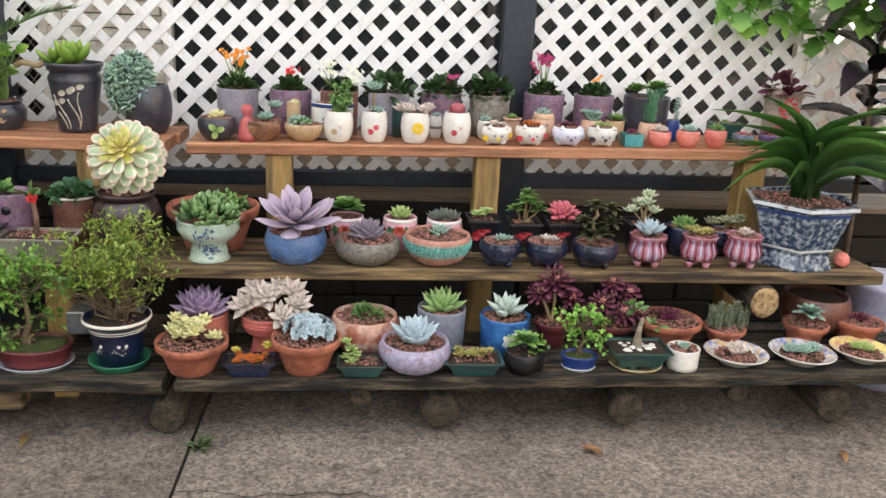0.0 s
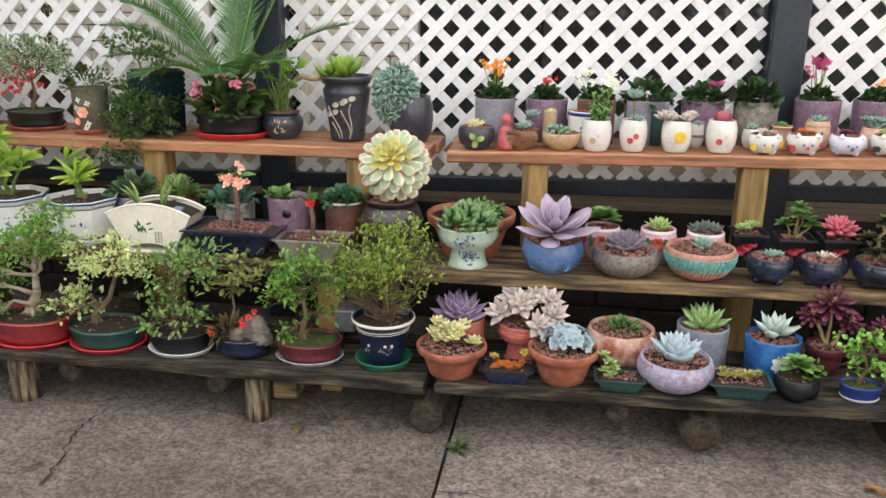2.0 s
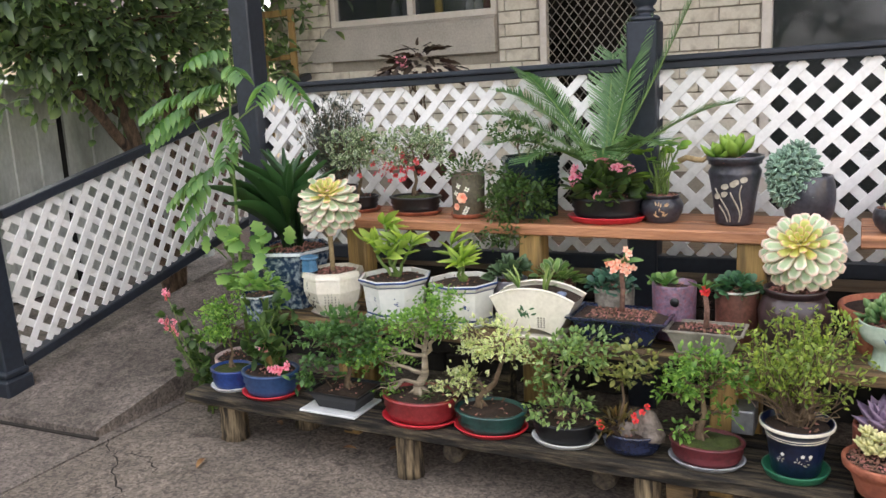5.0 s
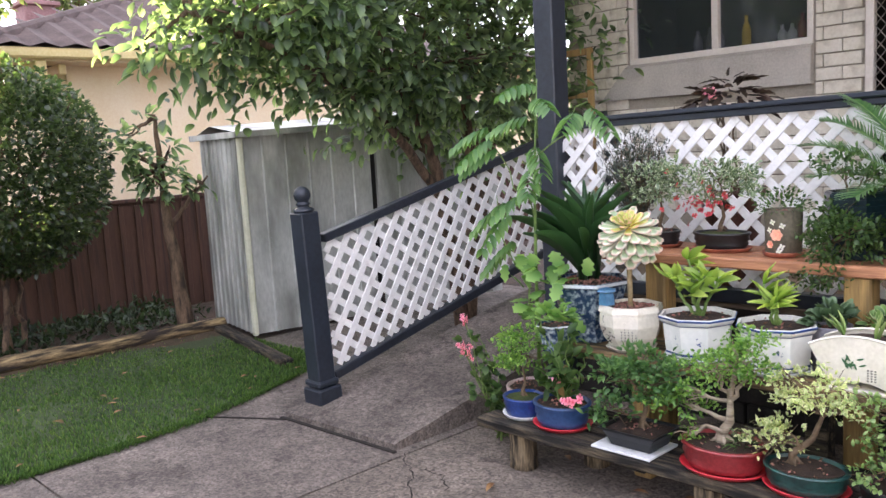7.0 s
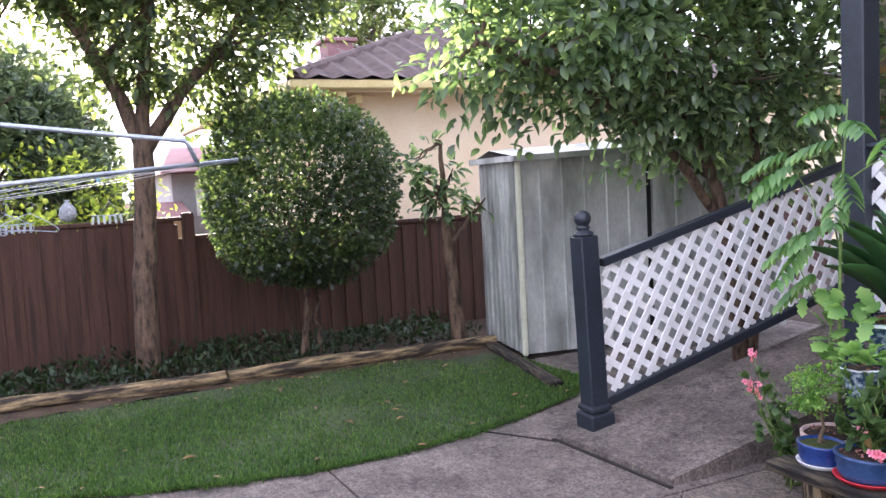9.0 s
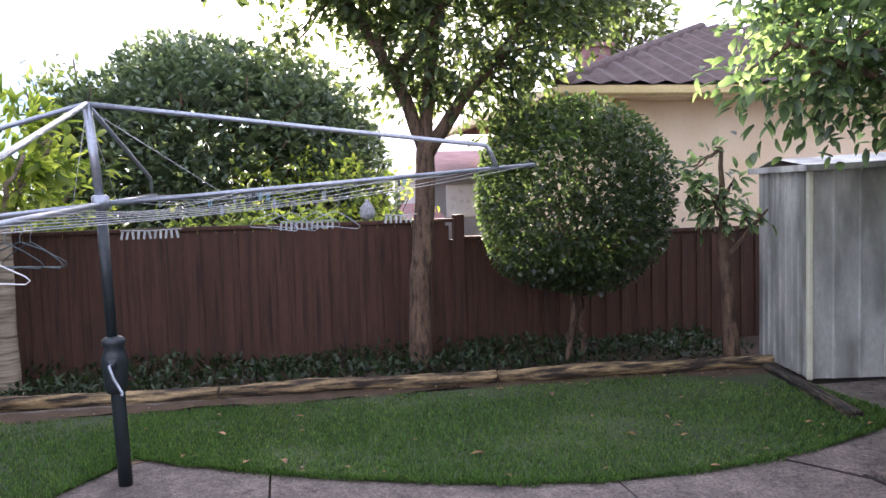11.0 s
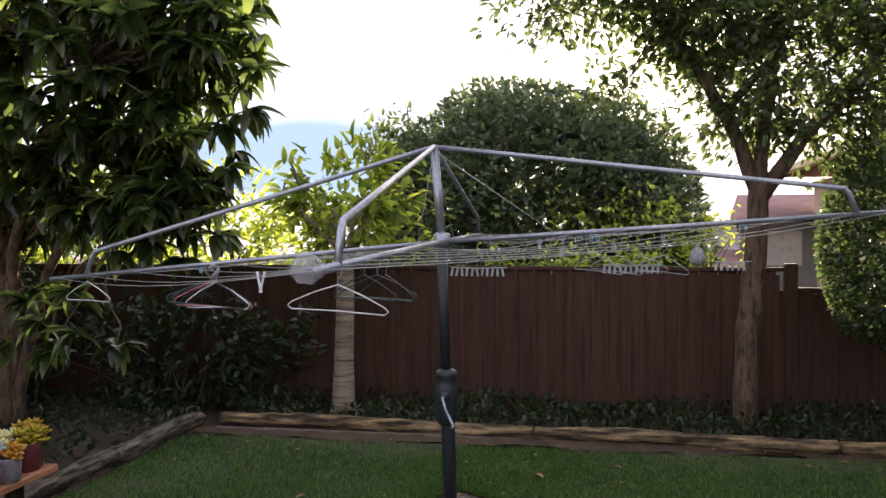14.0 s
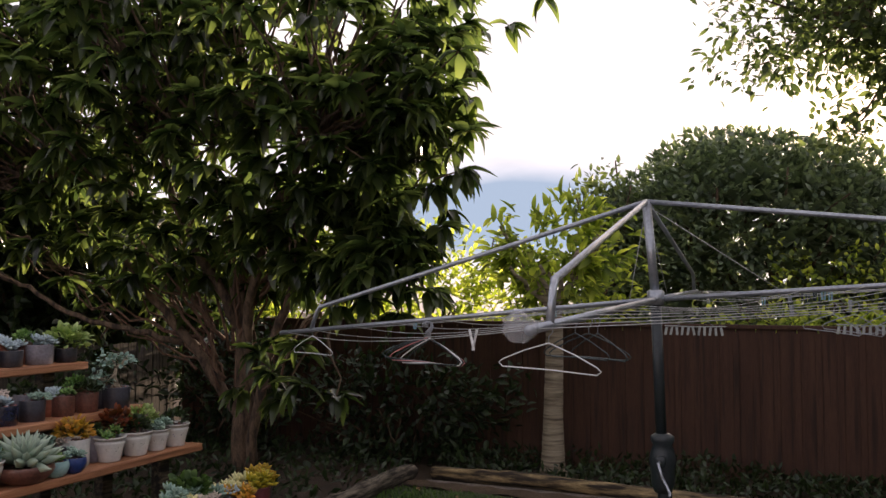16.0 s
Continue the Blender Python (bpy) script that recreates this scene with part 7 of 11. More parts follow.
t, z = small("echeveria_bowl", (0.297, 2.98, 0.544, 0.121, 0.112), "bowl", surface("salmon_woven_glaze", lin("a06a58"), lin("c39280"), 0.5, 20.0, 80.0, 0.3), "salmon bowl with woven turquoise bands and a grey rosette", BLUEGREEN, 0.055, 16, "fat_point", 0.38, stones=110, bands=((0.66, 0.16, surface("turquoise_weave", lin("3f8f88"), lin("7fc0b4"), 0.4, 60.0, 120.0, 0.8, coat=0.3), 1.015), (0.40, 0.12, surface("cream_weave", lin("a98a78"), lin("d8c6b0"), 0.5, 60.0, 120.0, 0.8), 1.012)))
for zf in np.linspace(0.18, 0.80, 8):
    g = Geo()
    rr_ = np.interp(zf, [b for _, b in PROF["bowl"]], [a for a, _ in PROF["bowl"]]) * 0.121 * 1.012
    q = np.arange(44) * 2 * math.pi / 44 + zf * 5
    g.leaves(np.stack([np.cos(q) * rr_, np.sin(q) * rr_, np.full(44, zf * 0.112 - 0.004)], 1), np.stack([-np.sin(q) * 0.9, np.cos(q) * 0.9, np.full(44, 0.5)], 1), 0.017, 0.009, "bead", up=np.stack([np.cos(q), np.sin(q), 0 * q], 1))
    part("woven_row", g, surface("turquoise_weave", (0, 0, 0, 1), (0, 0, 0, 1)) if zf > 0.36 else surface("salmon_woven_glaze", (0, 0, 0, 1), (0, 0, 0, 1)), t)
BLACK_CER = surface("black_lacquer_ceramic", lin("121114"), lin("26242a"), 0.3, 9.0, 60.0, 0.2, coat=0.5)
for P, kind in (((0.487, 3.14, 0.546, 0.058, 0.136), 0), ((0.654, 3.14, 0.547, 0.06, 0.124), 1), ((0.806, 3.14, 0.549, 0.059, 0.127), 2), ((1.138, 3.14, 0.552, 0.067, 0.128), 3)):
    t, z = pot("rose_square_pot", P, "flare", BLACK_CER, "square black pot with moulded red roses", group="black rose pots", sides=4, turn=0.785, stones=14, bands=((0.97, 0.06, BLACK_CER, 1.05),))
    r = P[3] * 0.72
    for q in range(3):
        c = (-0.030 + 0.022 * q, -r - 0.004, P[4] * (0.50 + 0.13 * q))
        g = Geo()
        for j, s in enumerate((1.0, 0.68, 0.4)):
            aa = np.arange(6) * 1.047 + j * 0.5
            d = np.stack([np.cos(aa), np.full(6, -0.3 - 0.3 * j), np.sin(aa)], 1)
            g.leaves(np.tile(c, (6, 1)), d, 0.020 * s, 0.020 * s, "round", up=np.tile([0, -1.0, 0], (6, 1)))
        part("moulded_rose", g, leafy("deep_red_glaze", lin("84161c"), lin("b83436"), trans=0.0, rough=0.3, vary=0.15), t)
    g = Geo()
    g.leaves([(kr.normal(0, 0.018), -r - 0.003, P[4] * kr.uniform(0.2, 0.75)) for _ in range(9)], kr.normal(0, 1, (9, 3)) * np.array([1, 0.1, 1]), 0.02, 0.010, "blade", up=np.tile([0, -1.0, 0], (9, 1)))
    part("moulded_leaf", g, GREEN_INK, t)
    g, s = Geo(), Geo()
    if kind == 0:
        for k in range(5):
            rosette(g, (kr.normal(0, 0.022), kr.normal(0, 0.015), z + 0.02 + kr.uniform(0, 0.02)), 0.032, 14, "fat", 10, 75, 0.55)
    elif kind == 1:
        for c in ((-0.04, 0, 0.06), (0.03, 0, 0.09), (0.055, -0.01, 0.06), (-0.005, -0.02, 0.10), (0.01, 0.02, 0.12)):
            twig(s, (0, 0, z - 0.01), (c[0], c[1], z + c[2]), 0.004, 0.003, 0.003)
            rosette(g, (c[0], c[1], z + c[2]), 0.045, 16, "round", -5, 75, 0.6)
    elif kind == 2:
        rosette(g, (0, 0, z + 0.045), 0.075, 34, "fat", 0, 78, 0.42, axis=(0, -0.3, 1))
    else:
        for c in ((-0.05, 0, 0.06), (0.04, 0, 0.06), (0.0, -0.02, 0.10), (0.02, 0.02, 0.12), (-0.02, 0, 0.09)):
            twig(s, (0, 0, z - 0.01), (c[0], c[1], z + c[2]), 0.005, 0.004, 0.003)
            rosette(g, (c[0], c[1], z + c[2]), 0.042, 14, "fat_point", 0, 75, 0.5)
    if s.n:
        part("stem", s, STEM, t)
    part("rosette", g, (LIME, JADE, REDPINK, leafy("white_green_rosette", lin("8ba07a"), lin("d5dcc0"), trans=0.1, vary=0.12))[kind], t)
for P, lf in (((0.531, 2.95, 0.546, 0.075, 0.084), BLUEGREEN), ((0.706, 2.95, 0.548, 0.077, 0.084), PINKISH), ((0.895, 2.95, 0.549, 0.084, 0.083), None)):
    t, z = pot("navy_footed_bowl", P, "deepbowl", NAVY, "round navy glazed bowl on little feet", group="navy bowls", lift=0.014, feet=3, stones=60, bands=((0.95, 0.10, NAVY, 1.03),), wave=lambda a, i: 1 + (0.012 * np.sin(a * 24) if 2 <= i <= 5 else 0))
    g, s = Geo(), Geo()
    if lf is None:
        twig(s, (0, 0, z - 0.01), (-0.01, 0, z + 0.13), 0.007, 0.006, 0.006)
        part("stem", s, STEM, t)
        for c in ((-0.01, 0, 0.15), (-0.05, 0, 0.09), (0.05, -0.01, 0.09), (0.02, -0.02, 0.05), (-0.03, -0.02, 0.04), (0.05, 0, 0.14)):
            rosette(g, (c[0], c[1], z + c[2]), 0.05, 22, "round", -10, 75, 0.45)
        part("rosettes", g, leafy("dark_bronze_aeonium", lin("2c241c"), lin("4f5a38"), trans=0.08, vary=0.35), t)
    else:
        rosette(g, (0.0, 0, z + 0.012), 0.034, 18, "fat_point", 15, 78, 0.42), rosette(g, (0.03, 0.01, z + 0.008), 0.028, 14, "fat_point", 15, 78, 0.42)
        part("rosettes", g, lf, t)
FLUTE_DARK, FLUTE_PALE = glaze("maroon_flute_glaze", "6a2c3c", "8d4656"), glaze("lavender_flute_glaze", "9d9ab8", "c4bfd2")
SHELL = surface("pink_shell_glaze", lin("a55c6a"), lin("cf8f9a"), 0.25, 14.0, 60.0, 0.25, coat=0.6, dirt=lin("8d8aa6"), dirt_amount=0.2)
for P, lf, R in (((1.104, 2.96, 0.551, 0.069, 0.114), PALEBLUE, 0.075), ((1.309, 2.96, 0.553, 0.065, 0.117), LIME, 0.05), ((1.486, 2.96, 0.555, 0.067, 0.12), PINKISH, 0.04)):
    t, z = pot("shell_pot", P, "shell", SHELL, "pink and blue frilled shell shaped pot on feet", group="frilled shell pots", feet=3, lift=0.012, stones=20, wave=lambda a, i: 1 + (0.05 * np.cos(a * 12) if i < 5 else 0.07 * np.cos(a * 9)))
    for k in range(24):
        a = 2 * math.pi * k / 24
        fl = [(np.interp(q, [b for _, b in PROF["shell"]], [a_ for a_, _ in PROF["shell"]]) * P[3] * (1.045 if k % 2 == 0 else 0.965), 0.012 + q * P[4]) for q in np.linspace(0.24, 0.90, 7)]
        part("flute", Geo().tube([(math.cos(a) * q, math.sin(a) * q, zz) for q, zz in fl], 0.0042, 6), (FLUTE_DARK, FLUTE_PALE)[k % 2], t)
    g = Geo()
    if R == 0.05:
        for k in range(8):
            rosette(g, (kr.normal(0, 0.025), kr.normal(0, 0.02), z + 0.02), 0.028, 14, "fat", 10, 75, 0.5)
    else:
        rosette(g, (0, 0, z + R * 0.4), R, 26, "fat_point", 8, 75, 0.42)
    part("rosette", g, leafy("mixed_sedum", lin("7a7d3c"), lin("b0a763"), trans=0.1, vary=0.4) if R == 0.05 else lf, t)
t, z = small("navy_pot", (1.3, 3.12, 0.553, 0.067, 0.12), "deepbowl", NAVY, "navy and gold glazed pot with a green rosette", JADE, 0.062, 40, "fat_point", 0.45, stones=10)
t, z = pot("navy_pot", (1.463, 3.12, 0.554, 0.058, 0.108), "deepbowl", NAVY, "small dark blue pot of mottled rosettes", stones=10)
g = Geo()
for c in ((-0.045, 0, 0.04), (0.04, 0, 0.045), (0, -0.02, 0.05), (0.07, 0.01, 0.05)):
    rosette(g, (c[0], c[1], z + c[2]), 0.042, 18, "fat", 5, 75, 0.5)
part("rosettes", g, leafy("mottled_rosette", lin("56604a"), lin("8d9272"), trans=0.08, vary=0.4), t)

BLUEWHITE = surface("blue_and_white_porcelain", lin("8e9ca4"), lin("b4c0c6"), 0.25, 30.0, 60.0, 0.03, coat=0.6, dirt=lin("2b3f5a"), dirt_amount=0.56)
PORC = glaze("porcelain_white", "cfd6da", "e2e8e8")
t, z = pot("porcelain_planter", (-3.00, 2.78, 0.535, 0.070, 0.125), "flare", BLUEWHITE, "small blue and white porcelain planter with lobed leaves", sides=6, stones=20, fill=0.95, bands=((0.965, 0.06, PORC, 1.02),), soil=POTSOIL)
g = Geo()
tuft(g, (0, 0, z + 0.02), 46, 0.085, 0.055, 0.050, "lobed", 0.9)
part("leaves", g, leafy("fresh_lobed_leaf", lin("55803c"), lin("8aae64"), trans=0.35, vary=0.25), t)
t, z = pot("porcelain_planter", (1.73, 3.04, 0.557, 0.185, 0.263), "hexstand", BLUEWHITE, "large hexagonal blue and white porcelain planter with a clivia", sides=6, turn=0.22, stones=120, fill=0.95, bands=((0.965, 0.05, PORC, 1.02), (0.30, 0.035, PORC, 1.03), (0.86, 0.05, BLUE_INK, 1.008)))
for k, a in enumerate((-77, -137, -17)):
    c, s_ = math.cos(radians(a)), math.sin(radians(a))
    g = Geo()
    q = np.linspace(0, 6.283, 25)
    tx = np.array([-s_, c, 0])
    o_ = np.array([c, s_, 0]) * 0.139
    if k == 0:
        g.tube([o_ + tx * 0.030 * math.cos(v) + np.array([0, 0, 0.168 + 0.042 * math.sin(v)]) for v in q], 0.0022, 5)
        part("painted_ring", g, BLUE_INK, t)
g = Geo()
n = 30
az = np.linspace(-3.3, 0.4, n) + kr.normal(0, 0.12, n)
el = kr.uniform(0.35, 1.30, n)
g.leaves(np.tile([0, -0.02, z], (n, 1)) + kr.normal(0, 0.012, (n, 3)), np.stack([np.cos(az) * np.cos(el), np.sin(az) * np.cos(el) * 0.6, np.sin(el)], 1), kr.uniform(0.34, 0.54, n), kr.uniform(0.011, 0.017, n), "strap")
part("leaves", g, leafy("clivia_leaf", lin("1f3d1c"), lin("4c7a3a"), trans=0.22, rough=0.3, vary=0.3), t)
g = Geo().loft([(0.001, 0)] + [(0.031 * math.cos(a), 0.03 + 0.031 * math.sin(a)) for a in np.linspace(-1.4, 1.4, 9)] + [(0.001, 0.062)], 20)
o = part("clay_ball", g, CORAL)
o.location = (1.905, 2.97, MID(1.905))
tagged(o, "small round pinkish clay ornament", "ornament")

# left half of the middle tier
t, z = pot("aeonium_jar", (-0.863, 3.1, 0.535, 0.107, 0.22), "jar", surface("dark_brown_stoneware", lin("2c2022"), lin("4a3a3c"), 0.3, 7.0, 60.0, 0.12, coat=0.4), "dark brown stoneware jar under a large variegated aeonium", stones=70)
def aeonium(t, stem, R, axis, n=54, droop=-40):
    s = Geo()
    s.tube([(0, 0, 0.1), (stem[0] * 0.2, stem[1] * 0.2, stem[2] * 0.5), stem], [0.012, 0.011, 0.014], 9)
    part("stem", s, STEM, t)
    g = Geo()
    rosette(g, np.array(stem) + np.array(axis) * 0.004, R * 0.60, 26, "paddle", 6, 72, 0.44, axis=axis, inner=0.22)
    part("heart", g, SUNBURST, t)
    g = Geo()
    rosette(g, np.array(stem) - np.array(axis) * 0.015, R, n, "paddle", droop, 14, 0.38, axis=axis, inner=0.72)
    part("rosette", g, SUNRIM, t)
aeonium(t, (0.02, -0.10, 0.40), 0.148, (-0.05, -0.75, 0.62))
t, z = pot("leafy_pot", (-1.059, 3.12, 0.535, 0.079, 0.201), "cyl", BROWN_POT, "red brown cylinder pot of crinkled green leaves", soil=POTSOIL, bands=((0.97, 0.04, WHITE_GL, 1.005),))
g = Geo()
tuft(g, (0, 0, z), 150, 0.085, 0.032, 0.028, "round", 0.6)
part("leaves", g, leafy("crinkled_green", lin("2c5038"), lin("4f7d58"), trans=0.15, vary=0.3), t)
t, z = pot("leafy_pot", (-1.282, 3.1, 0.535, 0.082, 0.21), "cyl", PURPLE_EMB, "purple embossed pot with a round hole", soil=POTSOIL, stones=20)
part("hole", Geo().loft([(0.017, 0.0), (0.017, 0.003), (0.001, 0.0032)], 18), BLACK_POT, t).matrix_basis = pose(0.018, -0.081, 0.155, 90, 0, 0)
g = Geo()
tuft(g, (-0.04, 0, z), 22, 0.05, 0.04, 0.035, "round", 0.7)
part("leaves", g, JADE, t)
t, z = pot("gravel_tray", (-1.143, 2.96, 0.535, 0.106, 0.09), "flare", surface("grey_tray_glaze", lin("7d776c"), lin("a39d90"), 0.4, 10.0, 60.0, 0.1, coat=0.2), "shallow grey tray of scoria with a thorny euphorbia", sides=4, turn=0.785, sx=1.25, sy=0.72, stones=260)
def euphorbia(t, z, h, petal, fl, leafm=JADE, r=0.010):
    s = Geo().tube([(0, 0, z - 0.01), (0.004, 0, z + h * 0.5), (-0.004, 0, z + h)], [r, r * 0.95, r * 0.8], 8)
    n = 90
    a, q = kr.uniform(0, 6.28, n), kr.uniform(0, h, n)
    s.leaves(np.stack([np.cos(a) * r, np.sin(a) * r, z + q], 1), np.stack([np.cos(a), np.sin(a), kr.uniform(0, 0.6, n)], 1), 0.013, 0.003, "needle")
    part("thorny_stem", s, surface("thorny_stem", lin("5f463c"), lin("8a6a5c"), 0.8, 30, 90, 0.5), t)
    f, g = Geo(), Geo()
    for k in range(fl):
        bloom(f, np.array([0, -0.01, z + h]) + kr.normal(0, 0.020 if fl > 6 else 0.008, 3), 0.016, 4, "round", axis=(kr.normal(0, .5), -0.9, 0.5))
    tuft(g, (0, 0, z + h), 7, 0.02, 0.06, 0.026, "blade", 1.0)
    part("leaves", g, leafm, t)
    part("flowers", f, petal, t)
euphorbia(t, z, 0.13, RED_PETAL, 4)
t, z = pot("gravel_tray", (-1.45, 2.98, 0.535, 0.145, 0.099), "flare", NAVY, "navy rectangular bonsai tray of scoria with a peach flowered euphorbia", sides=4, turn=0.785, sx=1.25, sy=0.75, stones=300, lift=0.012, feet=4)
euphorbia(t, z, 0.19, PEACH_PETAL, 22)
t, z = pot("leafy_pot", (-1.522, 3.14, 0.535, 0.078, 0.17), "cyl", PATTERN, "grey carved cylinder pot of small round leaves", soil=POTSOIL)
g = Geo()
tuft(g, (-0.01, 0, z), 110, 0.085, 0.03, 0.028, "round", 0.8)
part("leaves", g, leafy("blue_green_round", lin("274a3c"), lin("4a7560"), trans=0.15, vary=0.3), t)
# fan-shaped planter
x, y, zz, r, h = (-1.783, 2.98, 0.535, 0.176, 0.16)
t = thing("fan_planter", (x, y, zz), "cream fan shaped planter painted with a small orchid", "plant pot", "potted plants")
def fan_outline(k):
    """Outline of the fan's face at inset k."""
    top = [(math.sin(a) * (0.36 - k), math.cos(a) * (0.36 - k) - 0.115) for a in np.linspace(-0.50, 0.50, 15)]
    bot = [(math.sin(a) * (0.205 + k), math.cos(a) * (0.205 + k) - 0.115) for a in np.linspace(0.50, -0.50, 9)]
    return top, bot
top, bot = fan_outline(0)
g = Geo()
pts = top + bot
n = len(pts)
mn = min(p_[1] for p_ in pts)
F1 = [(p_[0], -0.075, p_[1] - mn + 0.016) for p_ in pts]
F2 = [(p_[0], 0.075, p_[1] - mn + 0.016) for p_ in pts]
g.add(F1 + F2, [tuple(range(n))[::-1], tuple(range(n, 2 * n))] + [(i, i + 1, n + i + 1, n + i) for i in range(14, n - 1)] + [(n - 1, 0, n, 2 * n - 1)])
for s_ in (-1, 1):
    arc = [(math.sin(a) * 0.36, s_ * 0.072, math.cos(a) * 0.36 - 0.115 - mn + 0.016) for a in np.linspace(-0.50, 0.50, 15)]
    g.tube(arc, 0.0055, 6)
part("pot", g, CREAM_POT, t, smooth=False)
part("saucer", Geo().box((0, -0.0, 0.007), (0.22, 0.17, 0.014), 0.004), CREAM_POT, t, smooth=False)
arc = [(math.sin(a) * 0.343, math.cos(a) * 0.343 - 0.115 - mn + 0.016) for a in np.linspace(-0.48, 0.48, 15)]
part("soil", Geo().add([(a, -0.07, b) for a, b in arc] + [(a, 0.07, b) for a, b in arc], np.array([(i, i + 1, 16 + i, 15 + i) for i in range(14)])), POTSOIL, t)
g = Geo()
q = kr.uniform(0.2, 2.9, 14)
g.leaves(np.stack([kr.normal(-0.03, 0.012, 14), np.full(14, -0.0762), kr.normal(0.095, 0.012, 14)], 1), np.stack([np.cos(q), np.zeros(14), np.sin(q)], 1), 0.028, 0.007, "blade", up=np.tile([0, -1.0, 0], (14, 1)))
part("painted_orchid", g, GREEN_INK, t)
g = Geo()
for k in range(3):
    for j in range(5):
        g.box((0.028 + k * 0.012, -0.0765, 0.085 - j * 0.009), (0.006, 0.002, 0.005), 0.0005)
part("painted_marks", g, surface("faded_ink", lin("5c5850"), lin("7b776d"), 0.6, 30, 90, 0), t, smooth=False)
g = Geo()
for c, d in (((-0.08, 0, 0.17), (-0.5, 0, 1)), ((-0.085, 0.01, 0.17), (-0.1, 0, 1)), ((0.03, 0, 0.17), (0.1, 0, 1)), ((0.035, 0.01, 0.17), (0.3, 0, 1)), ((-0.075, 0, 0.17), (-0.9, 0, 1))):
    part("shoot", Geo().leaves([c], [d], 0.10, 0.018, "blade"), LIME, t)
part("pebble", blob((0.10, -0.01, 0.165), 0.022, 9, 0.6, 3), surface("blue_pebble", lin("54627a"), lin("7c8aa3"), 0.4, 20, 80, 0.1), t)
for P, m_, lf in (((-1.967, 3.14, 0.535, 0.077, 0.174), GREY_POT, leafy("dull_green", lin("33492f"), lin("5a7352"), trans=0.15, vary=0.3)), ((-1.76, 3.14, 0.535, 0.078, 0.171), BROWN_POT, VARIEG)):
    t, z = pot("leafy_pot", P, "cyl", m_, "plain pot of soft green leaves", soil=POTSOIL)
    g = Geo()
    tuft(g, (0, 0, z + 0.01), 90, 0.085, 0.045, 0.034, "round", 0.85)
    part("leaves", g, leafy("soft_green_margined", lin("44682f"), lin("6f9050"), edge=lin("a9b98a"), edge_w=0.08, trans=0.2, vary=0.3) if lf is VARIEG else lf, t)
OCT = surface("pale_porcelain_glaze", lin("dfe0d9"), lin("f0efe8"), 0.25, 6.0, 50.0, 0.05, coat=0.5)
for P, k in (((-2.45, 3.02, 0.535, 0.132, 0.203), 0), ((-2.123, 3.02, 0.535, 0.126, 0.204), 1)):
    P = (P[0], P[1], P[2], P[3] * 1.1, P[4] * 0.82)
    t, z = pot("octagonal_planter", P, "octa", OCT, "octagonal white planter with cobalt rim on a saucer", group="octagonal planters", sides=8, stones=40, lift=0.02, bands=((0.965, 0.05, BLUE_INK, 1.012), (0.10, 0.05, BLUE_INK, 1.01), (0.83, 0.02, BLUE_INK, 1.006)), soil=POTSOIL)
    saucer(t, P[3] * 0.92, PORC, 0.02, sides=8)
    for a_ in (-95, -60, -130):
        motif(t, (P[0], P[1], P[2], P[3], P[4]), "octa", a_, 0.55, 0.026, BLUE_INK, "spray", 9, 0.99)
    s, g = Geo(), Geo()
    for j in range(5 if k == 0 else 4):
        e = (kr.normal(0, 0.05), kr.normal(-0.01, 0.02), z + kr.uniform(0.08, 0.26 if k == 0 else 0.16))
        P2 = twig(s, (kr.normal(0, 0.02), 0, z), e, 0.008, 0.005, 0.005)
        for q_ in P2[4:]:
            g.leaves([q_] * 3, kr.normal(0, 1, (3, 3)) * np.array([1, 0.7, 0.3]) + np.array([0, 0, 0.7]), 0.10, 0.036 if k == 0 else 0.018, "blade", rng=kr)
    part("stems", s, GREENSTEM, t)
    part("leaves", g, leafy("dendrobium_leaf", lin("6d9035"), lin("a9bf62"), trans=0.35, vary=0.25), t)
t, z = pot("aeonium_planter", (-2.755, 3.0, 0.535, 0.119, 0.187), "deepbowl", CREAM_POT, "cream octagonal planter with black brush flowers and an aeonium", sides=8, stones=30, lift=0.012, bands=((0.93, 0.12, CREAM_POT, 1.08),))
saucer(t, 0.105, CREAM_POT, 0.018, sides=8)
for a, zf in ((-120, 0.5), (-110, 0.3), (-128, 0.7), (-100, 0.42)):
    motif(t, (-2.755, 3.0, 0.535, 0.119, 0.187), "deepbowl", a, zf, 0.03, BLACK_POT, "spray", 10, 1.0)
g = Geo()
for k in range(5):
    for j in range(7):
        a = radians(-76 + k * 7)
        g.box((math.cos(a) * 0.1235, math.sin(a) * 0.1235, 0.135 - j * 0.012), (0.004, 0.004, 0.006), 0.0008)
part("painted_marks", g, surface("faded_ink", (0, 0, 0, 1), (0, 0, 0, 1)), t, smooth=False)
aeonium(t, (0.01, -0.02, 0.545), 0.155, (0.15, -0.42, 0.88), 64, -48)
g = Geo().loft([(0.034, 0), (0.030, 0.05), (0.026, 0.052), (0.040, 0.058), (0.036, 0.066), (0.001, 0.075)], 6, corner=6)
o = part("pagoda_ornament", g, surface("blue_ornament", lin("36607f"), lin("5486a8"), 0.35, 12, 60, 0.1, coat=0.3), smooth=False)
o.location = (-2.835, 2.94, 0.535 + 0.187 + 0.012)
tagged(o, "small blue ceramic pagoda on the planter's rim", "ornament")
t, z = pot("porcelain_planter", (-3.035, 3.08, 0.535, 0.165, 0.275), "hexstand", BLUEWHITE, "large blue and white porcelain planter with dark strap leaves", sides=6, turn=0.3, stones=80, fill=0.95, bands=((0.965, 0.05, PORC, 1.02),))
g = Geo()
n = 34
az = kr.uniform(0, 6.28, n)
el = kr.uniform(0.65, 1.45, n)
